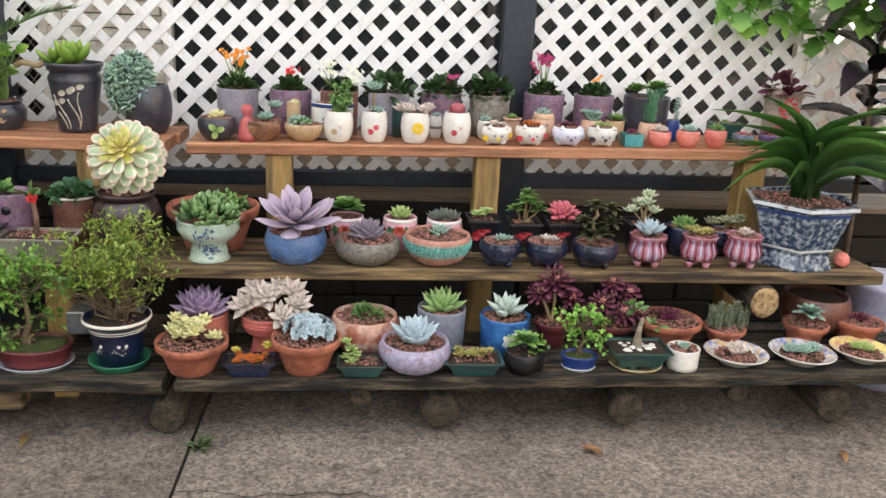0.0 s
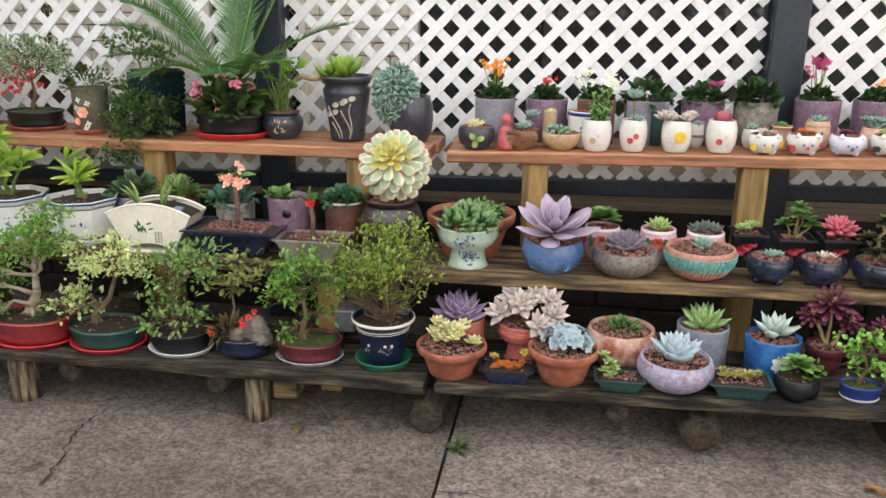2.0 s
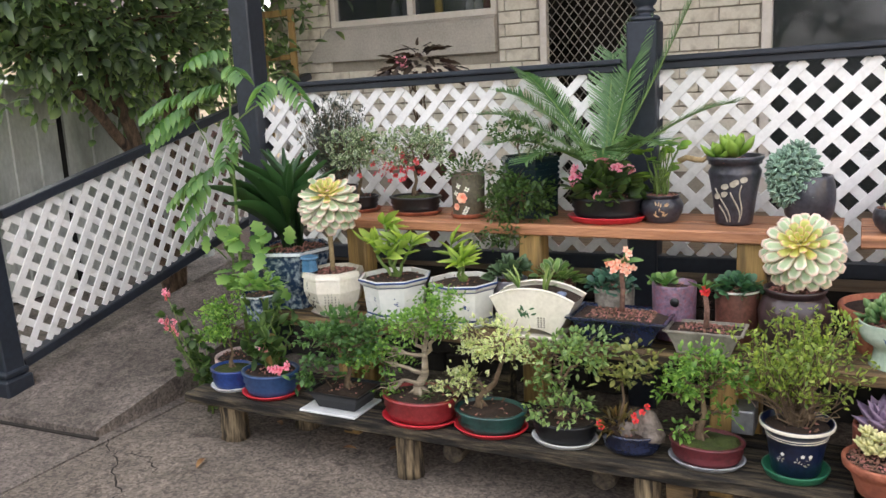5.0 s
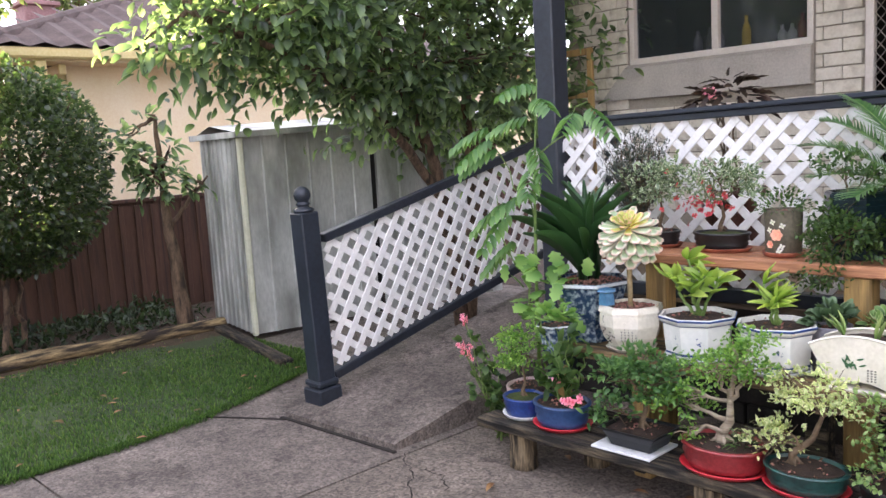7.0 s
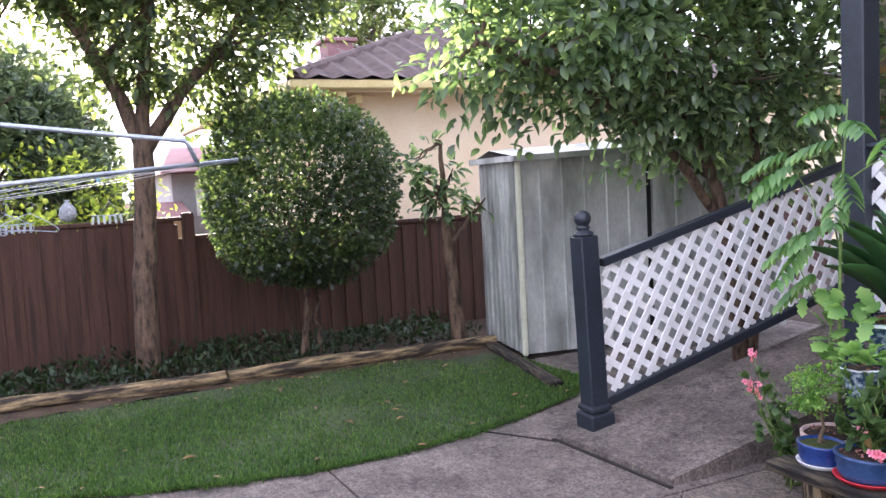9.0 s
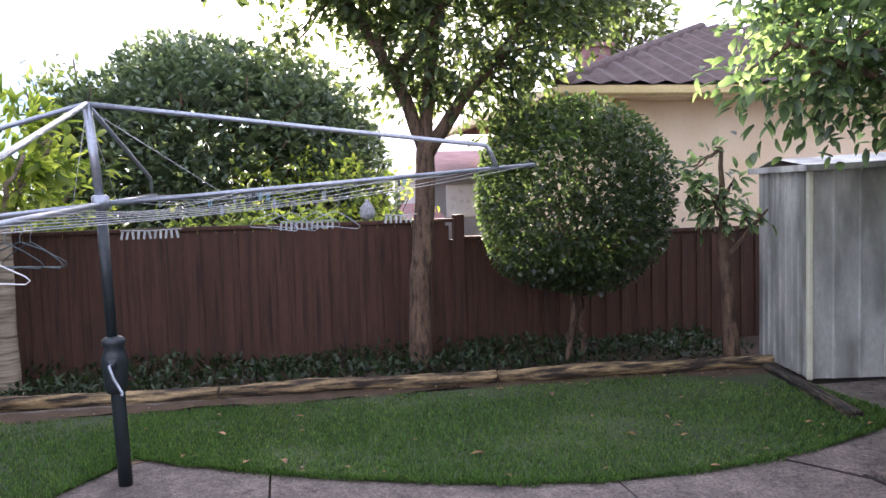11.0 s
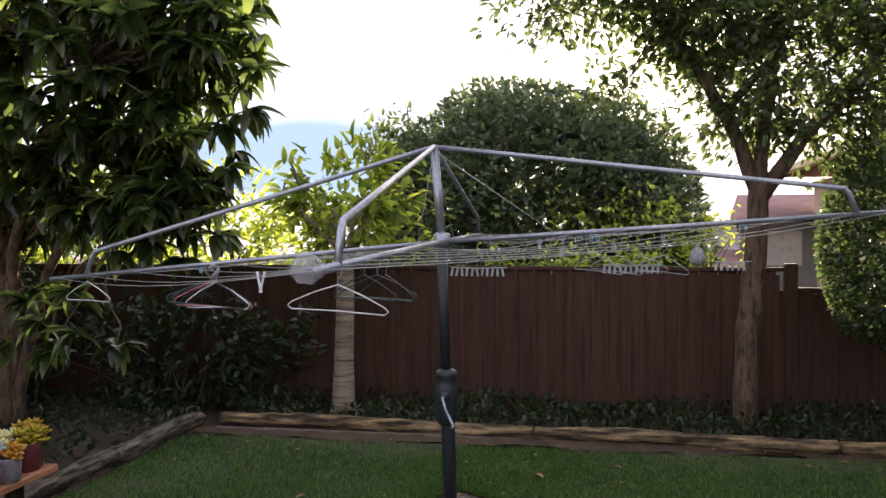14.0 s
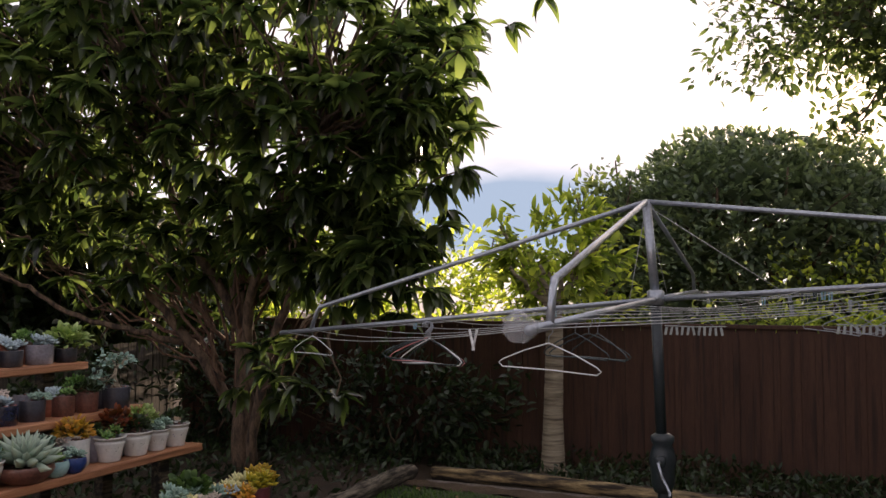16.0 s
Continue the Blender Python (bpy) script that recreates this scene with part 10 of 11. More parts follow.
# loquat: several stems, leaves in drooping whorls at the twig ends
t = thing("loquat_tree", (-7.0, -5.1, 0.0), "large loquat tree with long drooping leaves in whorls", "tree")
stems = [([(0, 0, -0.05), (0.02, 0.02, 0.6), (0.10, 0.05, 1.2), (0.25, 0.1, 2.2), (0.2, 0.3, 3.4)], 0.095, 0.04), ([(0.06, 0.10, 0.0), (0.12, 0.3, 0.9), (0.2, 0.7, 1.8), (0.2, 1.2, 2.8)], 0.05, 0.025), ([(-0.05, -0.05, 0.45), (0.15, -0.35, 1.0), (0.3, -0.9, 1.6), (0.4, -1.6, 2.3)], 0.055, 0.025), ([(0.02, 0.02, 0.75), (0.25, 0.25, 1.5), (0.5, 0.6, 2.2), (0.6, 1.3, 3.0)], 0.05, 0.025), ([(0.1, 0.05, 1.2), (0.35, -0.3, 2.0), (0.5, -0.7, 3.0)], 0.05, 0.025), ([(0.2, -0.5, 1.1), (0.6, -1.2, 1.3), (0.8, -2.0, 1.7)], 0.03, 0.015)]
tips = []
for k, (pts, r0, r1) in enumerate(stems):
    P = np.array(pts)
    u = np.linspace(0, len(P) - 1, 18)
    Q = np.stack([np.interp(u, range(len(P)), P[:, c]) for c in range(3)], 1)
    Q[1:-1] += tr.normal(0, 0.012, (16, 3))
    part("trunk" if k == 0 else "limb", Geo().tube(Q, np.linspace(r0, r1, 18), 12), BARK, t)
    tips += list(Q[6::3])
LOQUAT_TWIG = surface("loquat_twig_bark", lin("46332a"), lin("80624c"), 0.85, 6.0, 50.0, 0.4, stretch=(5, 5, 0.6))
for k in range(40):
    a = tr.uniform(-1.9, 1.5)
    e = (tr.uniform(-0.2, 0.7), a, tr.uniform(2.1, 2.9) - 0.25 * abs(a))
    g = Geo()
    P = limb(g, (0.10 + 0.03 * abs(a), 0.20 * a, tr.uniform(0.7, 1.5)), e, tr.uniform(0.009, 0.018), 0.005, 0.08, 9, 0.035)
    part("branch", g, LOQUAT_TWIG, t)
    tips += [P[6], P[-1]]
tips = np.array(tips)
gl, gt = Geo(), Geo()
for c, r, n in (((0.5, 0.75, 2.65), (1.0, 1.2, 0.75), 150), ((0.45, 1.15, 1.90), (0.4, 0.8, 0.45), 100), ((-0.1, 0.2, 1.85), (0.35, 0.6, 0.35), 36), ((0.6, 1.75, 2.55), (0.32, 0.60, 0.75), 90), ((0.7, 1.7, 1.7), (0.25, 0.5, 0.35), 18), ((0.3, 0.5, 3.7), (1.4, 2.0, 0.9), 250), ((0.5, 1.75, 3.05), (0.55, 0.55, 0.5), 50), ((0.5, -1.2, 3.25), (1.2, 1.7, 1.05), 270), ((0.3, -2.8, 2.9), (1.2, 1.6, 1.2), 300), ((0.8, 1.0, 1.0), (0.25, 0.4, 0.35), 9), ((0.3, -1.3, 4.4), (1.4, 2.0, 0.7), 220), ((-0.3, -1.6, 1.45), (0.5, 1.8, 0.5), 40), ((0.45, -0.5, 1.95), (0.45, 1.4, 0.40), 75)):
    C, D = shell_points(c, r, n, 0.2, 0.25, 2.0, c[1])
    for cc, dd in zip(C, D):
        m = 10
        a = tr.uniform(0, 6.28, m)
        el = tr.uniform(-0.9, 0.6, m)
        d = np.stack([np.cos(a) * np.cos(el), np.sin(a) * np.cos(el), np.sin(el)], 1) + dd * 0.35
        gl.leaves(np.tile(cc, (m, 1)), d, tr.uniform(0.15, 0.25, m), tr.uniform(0.065, 0.098, m), "droop", rng=tr, roll=0.25)
    for cc in C[::3]:
        a = tips[np.argmin(np.linalg.norm(tips - cc, axis=1))]
        limb(gt, a, cc, 0.013, 0.006, 0.0, 5, 0.06)
joined(part("twig", gt, BARK, t))
joined(part("crown", gl, LEAF_LOQUAT, t))

# pale ringed trunk with bright leaves at the top
t = thing("frangipani", (-7.9, -2.63, 0.0), "pale ringed trunk with bright leaves above, inside the fence", "tree")
Q = [(0, 0, -0.03), (0, 0, 0.1), (-0.01, 0.0, 0.5), (-0.02, 0.01, 1.0), (-0.02, 0.01, 1.45)]
rr = [0.135, 0.10, 0.082, 0.075, 0.068]
u = np.linspace(0, 4, 60)
part("trunk", Geo().tube(np.stack([np.interp(u, range(5), [q[c] for q in Q]) for c in range(3)], 1), np.interp(u, range(5), rr) * (1 + 0.03 * (np.arange(60) % 3 == 0)), 16), PALE_BARK, t)
g = Geo()
for k in range(9):
    a, g = k * 0.7, Geo()
    P = limb(g, (-0.02, 0.01, 1.35), (math.cos(a) * 0.35, math.sin(a) * 0.45, 1.75 + 0.12 * (k % 4)), 0.03, 0.014)
    part("branch", g, PALE_BARK, t)
g = Geo()
crown(g, (0, 0, 1.90), (0.30, 0.6, 0.40), 60, 11, 0.14, 0.055, "blade", 0.06)
joined(part("crown", g, LEAF_BRIGHT, t))

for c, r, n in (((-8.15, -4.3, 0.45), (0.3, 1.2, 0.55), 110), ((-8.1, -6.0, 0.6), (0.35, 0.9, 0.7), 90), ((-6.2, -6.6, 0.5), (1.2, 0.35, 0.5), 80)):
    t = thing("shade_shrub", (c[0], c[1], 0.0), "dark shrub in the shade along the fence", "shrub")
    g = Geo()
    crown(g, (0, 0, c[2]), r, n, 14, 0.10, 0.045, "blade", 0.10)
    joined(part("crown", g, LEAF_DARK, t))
    s = Geo()
    for j in range(10):
        limb(s, (tr.normal(0, 0.05), tr.normal(0, r[1] * 0.3), 0), (tr.normal(0, r[0] * 0.5), tr.normal(0, r[1] * 0.5), c[2]), 0.012, 0.005)
    part("stem", s, BARK, t)
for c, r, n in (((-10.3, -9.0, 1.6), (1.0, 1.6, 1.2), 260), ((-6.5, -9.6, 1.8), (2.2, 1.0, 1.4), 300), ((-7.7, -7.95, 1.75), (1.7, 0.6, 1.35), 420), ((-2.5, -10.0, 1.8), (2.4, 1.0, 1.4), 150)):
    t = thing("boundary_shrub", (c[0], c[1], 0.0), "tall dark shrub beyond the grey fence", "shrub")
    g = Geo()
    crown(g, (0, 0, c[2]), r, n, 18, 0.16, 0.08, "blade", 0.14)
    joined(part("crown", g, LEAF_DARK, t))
    s = Geo()
    for j in range(12):
        limb(s, (tr.normal(0, 0.1), tr.normal(0, 0.1), 0), (tr.normal(0, r[0] * 0.4), tr.normal(0, r[1] * 0.4), c[2]), 0.03, 0.01)
    part("stem", s, BARK, t)
tree("street_tree", (-17.0, 6.3, 0.0), "far tree behind the neighbour's roof", [([(-17, 6.3, 0), (-17, 6.3, 2.5), (-17, 6.4, 4.0)], 0.18, 0.08)], [((-17, 6.2, 4.8), (1.2, 1.0, 0.8), 110, 16)], 0.22, 0.10, LEAF_TREE, twigs=50, spread=0.2)

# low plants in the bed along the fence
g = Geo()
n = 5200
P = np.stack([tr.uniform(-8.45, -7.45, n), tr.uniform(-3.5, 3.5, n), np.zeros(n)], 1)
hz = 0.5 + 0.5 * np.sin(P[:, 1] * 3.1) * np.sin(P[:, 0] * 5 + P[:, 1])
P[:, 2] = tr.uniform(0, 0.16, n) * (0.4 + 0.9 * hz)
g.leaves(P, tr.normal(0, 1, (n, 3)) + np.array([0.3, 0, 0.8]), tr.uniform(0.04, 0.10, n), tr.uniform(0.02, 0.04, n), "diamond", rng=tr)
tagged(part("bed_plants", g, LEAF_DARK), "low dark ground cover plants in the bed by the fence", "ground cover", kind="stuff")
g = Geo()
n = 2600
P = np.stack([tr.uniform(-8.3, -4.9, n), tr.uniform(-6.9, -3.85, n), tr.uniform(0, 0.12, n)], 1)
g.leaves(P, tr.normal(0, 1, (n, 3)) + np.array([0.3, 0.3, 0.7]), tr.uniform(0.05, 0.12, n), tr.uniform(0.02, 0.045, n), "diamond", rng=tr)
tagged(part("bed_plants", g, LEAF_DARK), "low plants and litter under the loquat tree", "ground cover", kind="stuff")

# grass blades
g = Geo()
n = 68000
yy = tr.uniform(LAWN_Y0, LAWN_Y1, n)
uu = tr.uniform(0, 1, n)
xe = np.array([lawn_edge(v) for v in yy])
xx = (1 - uu ** 0.85) * LAWN_FAR + uu ** 0.85 * (xe + 0.015 + np.abs(tr.normal(0, 0.035, n)) * (0.5 + 0.5 * np.sin(yy * 9) * np.sin(yy * 3.3)))
# thin and yellowed in uneven patches, worn near the logs and in the shed's corner
lush = np.array([bumpy(a, b, 1.1) + 0.6 * bumpy(a, b, 3.7) for a, b in zip(xx, yy)]) + 0.35 * np.minimum(1, (xx - LAWN_FAR) / 0.5) - 0.9 * np.clip(yy - 2.1, 0, 1) * np.clip(-5.6 - xx, 0, 1)
keep = lush + tr.normal(0, 0.22, n) > -0.50
dry = Geo()
h = tr.uniform(0.018, 0.045, n) * np.clip(0.95 + 0.35 * lush, 0.6, 1.25)
tint = tr.uniform(0, 1, n) < np.clip(0.22 - 0.4 * lush, 0.06, 0.5)
for sheaf, pick in ((g, keep & ~tint), (dry, keep & tint)):
    q = int(pick.sum())
    sheaf.leaves(np.stack([xx[pick], yy[pick], np.full(q, 0.008)], 1), np.stack([tr.normal(0, 0.35, q), tr.normal(0, 0.35, q), np.ones(q)], 1), h[pick], 0.0075, "diamond", rng=tr, roll=3.0)
tagged(part("grass", dry, leafy("yellowed_grass", lin("42582a"), lin("6c8444"), trans=0.35, vary=0.4)), "thin yellowed grass in patches of the lawn", "grass", kind="stuff")
n = 7000
yy = tr.uniform(LAWN_Y0, LAWN_Y1, n)
xe = np.array([lawn_edge(v) for v in yy]) + 0.03 + tr.normal(0, 0.022, n) * (0.4 + np.abs(np.sin(yy * 7) * np.sin(yy * 2.3)))
g.leaves(np.stack([xe, yy, np.full(n, 0.004)], 1), np.stack([np.abs(tr.normal(0.4, 0.4, n)), tr.normal(0, 0.5, n), np.ones(n)], 1), tr.uniform(0.02, 0.05, n), 0.008, "diamond", rng=tr, roll=3.0)
tagged(part("grass", g, leafy("grass_blade", lin("2c4a1b"), lin("53743a"), trans=0.35, vary=0.45)), "short mown lawn grass", "grass", kind="stuff")
for k in range(34):
    x, y = tr.uniform(-6.95, -5.2), tr.uniform(-3.4, 3.2)
    L = tr.uniform(0.05, 0.14) if k % 3 == 0 else tr.uniform(0.03, 0.06)
    a = tr.uniform(0, 6.28)
    o = part("fallen_leaf", Geo().leaves([(0, 0, 0)], [(math.cos(a), math.sin(a), 0.1)], L, L * 0.4, "blade"), DRY)
    o.location = (x, y, 0.045)
    tagged(o, "dry leaf lying on the lawn", "leaf", "fallen leaves")

# ---- rotary clothes hoist ----
hoist = thing("clothes_hoist", (-5.55, -1.354, 0.0), "old galvanised rotary clothes hoist with a winding handle", "clothes line")
hub_low, hub_top = np.array([0.0, -0.05, 1.495]), np.array([0.0, -0.093, 2.013])
base_ = np.array([0.0, 0.0, 0.0])
part("pole", Geo().tube([base_ + (0, 0, -0.02), (0, -0.018, 0.55), (0, -0.030, 0.80)], 0.037, 16), POLE_PAINT, hoist)
part("inner_pole", Geo().tube([(0, -0.030, 0.78), hub_low], 0.028, 14), POLE_PAINT, hoist)
part("mast", Geo().tube([hub_low, hub_top], 0.024, 14), GALV, hoist)
part("gearbox", Geo().loft([(0.045, 0.50), (0.060, 0.54), (0.062, 0.62), (0.070, 0.66), (0.060, 0.71), (0.048, 0.74), (0.060, 0.76), (0.060, 0.785), (0.040, 0.80)], 14, (0, -0.024, 0)).box((0.055, -0.024, 0.665), (0.07, 0.05, 0.06), 0.012), POLE_PAINT, hoist)
part("crank_handle", Geo().tube([(0.09, -0.024, 0.665), (0.12, -0.03, 0.665), (0.125, -0.01, 0.60), (0.125, 0.03, 0.52), (0.15, 0.03, 0.515)], 0.008, 8), GALV, hoist)
part("hub", Geo().loft([(0.04, -0.03), (0.045, 0.0), (0.045, 0.04), (0.03, 0.05)], 14, hub_low), GALV, hoist)
o_ = np.array([-5.55, -1.354, 0.0])
ARM = {"right": np.array([-5.62, 0.97, 1.652]) - o_, "left": np.array([-5.5, -3.71, 1.276]) - o_, "near": np.array([-3.30, -1.395, 1.42]) - o_, "far": np.array([-7.85, -1.45, 1.55]) - o_}
for k, tip in ARM.items():
    part("arm", Geo().tube([hub_low, tip], 0.014, 10), GALV, hoist)
    j = hub_low + (tip - hub_low) * 0.905
    up_ = j + np.array([0, 0, 0.125])
    a_ = j + np.array([0, 0, 0.10]) + (hub_top - up_) * 0.02
    part("strut", Geo().tube([hub_top, up_ + (hub_top - up_) * 0.03, a_, j], 0.0135, 10), GALV, hoist)
names = ["right", "near", "left", "far"]
for q in (0.30, 0.42, 0.54, 0.66, 0.78, 0.90, 0.98):
    for i in range(4):
        a, b = hub_low + (ARM[names[i]] - hub_low) * q, hub_low + (ARM[names[(i + 1) % 4]] - hub_low) * q
        P = [a + (b - a) * k / 8 - np.array([0, 0, 0.045 * math.sin(math.pi * k / 8)]) for k in range(9)]
        part("line", Geo().tube(P, 0.0016, 5, False), WIRE, hoist)
for k, q in (("right", 0.26), ("far", 0.22), ("left", 0.06)):
    part("stay", Geo().tube([hub_top - (0, 0, 0.02), hub_low + (ARM[k] - hub_low) * q], 0.0022, 5), WIRE, hoist)


def hanger(p, w, az, mat, label, tilt=0.0):
    """A coat hanger: hook, neck, sloping shoulders and a bar. p: where its hook hangs."""
    h = thing("coat_hanger", p, label, "hanger", "coat hangers")
    h.matrix_world = pose(*p, 0, tilt, az)
    hook = [(0.018 * math.sin(a), 0, -0.018 + 0.018 * math.cos(a)) for a in np.linspace(-1.9, 2.2, 10)][::-1]
    part("hook", Geo().tube([(0, 0, -0.075)] + [(0, 0, -0.045)] + hook, 0.002, 6), GALV, h)
    s = [(0, 0, -0.07), (w * 0.25, 0, -0.108), (w * 0.46, 0, -0.15), (w * 0.5, 0, -0.165), (w * 0.46, 0, -0.18), (0, 0, -0.176), (-w * 0.46, 0, -0.18), (-w * 0.5, 0, -0.165), (-w * 0.46, 0, -0.15), (-w * 0.25, 0, -0.108), (0, 0, -0.07)]
    part("frame", Geo().tube(s, 0.0028, 7, False), mat, h)


WHITE_HANG = WHITE_PLASTIC
DARK_HANG = surface("dark_hanger_plastic", lin("1f2a2c"), lin("34464a"), 0.4, 8, 40, 0.05)
PINK_HANG = surface("pink_hanger_plastic", lin("a85a5c"), lin("c98884"), 0.4, 8, 40, 0.05)
hanger((-4.32, -1.63, 1.395), 0.46, 78, WHITE_HANG, "white plastic coat hanger on the clothes line", 2)
for k, (dy, az, m_) in enumerate(((0.10, 60, DARK_HANG), (0.16, 75, DARK_HANG), (0.20, 50, DARK_HANG))):
    hanger((-4.7, -1.72 + dy, 1.42), 0.40, az, m_, "dark coat hanger on the clothes line")
for k in range(6):
    hanger((-4.34 - 0.02 * k, -2.16 - 0.012 * k, 1.40), 0.36, 62 + 9 * k, (DARK_HANG, WHITE_HANG, DARK_HANG, PINK_HANG, DARK_HANG, DARK_HANG)[k], "bunched coat hanger on the clothes line", -3 + 2 * k)
hanger((-5.46, -3.45, 1.335), 0.40, 68, WHITE_HANG, "white wire coat hanger near the arm's end")


def peg(p, mat, label, open_=6, az=0):
    h = thing("clothes_peg", p, label, "peg", "clothes pegs")
    h.matrix_world = pose(*p, 0, 0, az)
    for s in (-1, 1):
        part("half", Geo().box((0, 0, 0), (0.008, 0.008, 0.046 if open_ < 10 else 0.075), 0.002, pose(0, 0, 0, 0, s * open_, 0)), mat, h, smooth=False).location = (s * 0.007, 0, -0.012)


peg((-3.76, -1.738, 1.375), WHITE_PLASTIC, "white plastic clothes peg gripping the line", 16, 70)
PEG_GREY = surface("grey_clip_plastic", lin("6f787c"), lin("9aa4a8"), 0.4, 8, 40, 0.05)
PEG_BLUE = surface("blue_peg_plastic", lin("5f8fa0"), lin("8fb9c6"), 0.4, 8, 40, 0.05)
for k in range(18):
    i = (0, 3, 3, 2)[tr.integers(0, 4)]
    q = (0.42, 0.54, 0.66, 0.78, 0.90)[tr.integers(0, 5)]
    a, b = hub_low + (ARM[names[i]] - hub_low) * q, hub_low + (ARM[names[(i + 1) % 4]] - hub_low) * q
    f_ = tr.uniform(0.1, 0.9)
    p_ = a + (b - a) * f_ - np.array([0, 0, 0.045 * math.sin(math.pi * f_)]) + o_
    peg(tuple(p_), (PEG_BLUE, PEG_GREY, DARK_HANG)[k % 3], "small plastic clothes peg on the line", 4, tr.uniform(0, 180))
# bars of small clear clips for socks, hung from the far lines
CLEAR_CLIP = surface("cloudy_clip_plastic", lin("8f9796"), lin("bcc4c2"), 0.3, 8, 40, 0.05)
for yy, zz, half in ((-1.36, 1.31, 0.20), (-0.30, 1.335, 0.20), (0.36, 1.36, 0.12)):
    h = thing("clip_hanger", (-6.9, yy, zz), "bar of small clear clips dangling from the clothes line", "hanger", "clip hangers")
    part("bar", Geo().tube([(0, -half, 0), (0.004, 0, -0.006), (0, half, 0)], 0.004, 6), CLEAR_CLIP, h)
    part("hook", Geo().tube([(0, -half * 0.6, 0), (0, 0, 0.09), (0, half * 0.6, 0)], 0.002, 6), GALV, h)
    for k in range(int(half / 0.018)):
        y_ = -half + 0.01 + 0.036 * k
        part("clip", Geo().box((tr.normal(0, 0.006), 0, -0.035), (0.006, 0.016, 0.055), 0.002, pose(0, 0, 0, tr.uniform(-14, 14), 0, 0)), CLEAR_CLIP, h, smooth=False, loc=(0, y_, 0))
for yy, az in ((-0.52, 70), (-0.40, 96), (-0.26, 60), (-0.12, 84)):
    hanger((-6.55 + 0.1 * yy, yy, 1.475), 0.34, az, GALV, "thin wire coat hanger tangled on the far lines", 8 * math.sin(az))
bag = Geo().loft([(0.006, 0.0), (0.038, 0.012), (0.050, 0.045), (0.044, 0.085), (0.024, 0.115), (0.012, 0.125), (0.020, 0.14)], 16, wave=lambda a, i: 1 + 0.10 * np.sin(a * 4 + i) + 0.06 * np.sin(a * 9 - i * 2))
o = part("peg_bag", bag, surface("grey_lace", lin("6a6c6e"), lin("b9bbbc"), 0.8, 60.0, 160.0, 0.8))
o.location = (-6.6, 0.09, 1.335)
tagged(o, "grey lacy peg bag hanging from the clothes line", "bag")
g = Geo().loft([(0.004, 0.0), (0.02, 0.012), (0.032, 0.03), (0.042, 0.06), (0.043, 0.10), (0.036, 0.13), (0.016, 0.15), (0.002, 0.153)], 22, wave=lambda a, i: 1 + 0.08 * np.sin(a * 3 + i) + 0.05 * np.sin(a * 7 - i * 2))
o = part("plastic_bag", g, glassy("clear_crumpled_plastic", (0.75, 0.78, 0.82, 1), 0.12, 0.22))
tip = ARM["near"] + o_
o.matrix_world = pose(tip[0] - 0.05, tip[1] - 0.01, tip[2], 0, 84, -2)
tagged(o, "clear crumpled plastic bag tied over the arm's end", "plastic bag")

# ---- second plant stand by the loquat ----
def stand_board(y, z, x0, x1, depth=0.20):
    s = shelf_row("plant_shelf", "red stained timber tier of the second plant stand", x0, x1, [(y - depth, depth / 2 - 0.004), (y - depth / 2, depth / 2 - 0.004)], lambda x: z, 0.04, DECKING, "second plant stand")


TIERS = ((-3.36, 0.33, -5.05), (-3.74, 0.70, -4.80), (-3.94, 0.92, -4.60), (-4.18, 1.16, -4.42))
for y, z, x0 in TIERS:
    stand_board(y, z, x0, -2.2)
    for x in (x0 + 0.15, -3.6, -2.6):
        leg(x, y - 0.15, z - 0.042, 0.07, OLD_WOOD, "square dark post under the second plant stand")
POTS_W = glaze("white_flowered_pot", "cdcdc8", "e2e2de")
pr_ = np.random.default_rng(5)
def stand_pot(x, tier_i, r, h, prof, mat, leaf, R, style="rosettes", lab="succulents", motif_m=None, dy=0.0):
    y, z, _ = TIERS[tier_i]
    P = (x, y - 0.10 + dy, z, r, h)
    t, zz = pot("stand_pot", P, prof, mat, lab, "plant pot", "pots on the second stand", stones=12, soil=POTSOIL)
    if motif_m:
        for a in (75, 115, 30, 150):
            motif(t, P, prof, a, 0.50, r * 0.16, motif_m, "spray", 5)
    g = Geo()
    if style == "rosettes":
        for k in range(7):
            rosette(g, (pr_.normal(0, r * 0.5), pr_.normal(0, r * 0.4), zz + pr_.uniform(0.01, R * 0.7)), R * 0.6, 14, "fat", 5, 75, 0.5, axis=(pr_.normal(0, 0.4), 0.4, 1))
        part("foliage", g, leaf, t)
    elif style == "big":
        rosette(g, (0, 0.02, zz + R * 0.3), R, 40, "fat_point", 0, 75, 0.26, axis=(0, 0.3, 1))
        part("rosette", g, leaf, t)
    elif style == "bush":
        tuft(g, (0, 0, zz + R * 0.2), 120, R, R * 0.38, R * 0.26, "round", 0.9)
        part("foliage", g, leaf, t)
    else:
        bonsai(t, (0, 0, zz), R * 0.9, 0.014, [(-R * 0.6, 0, R * 1.2, R * 0.55, 0.6), (R * 0.5, 0, R * 1.3, R * 0.55, 0.6), (R * 0.9, 0, R * 0.5, R * 0.3, 0.7)], leaf, 0.03, 150, "round", PALE_BARK)


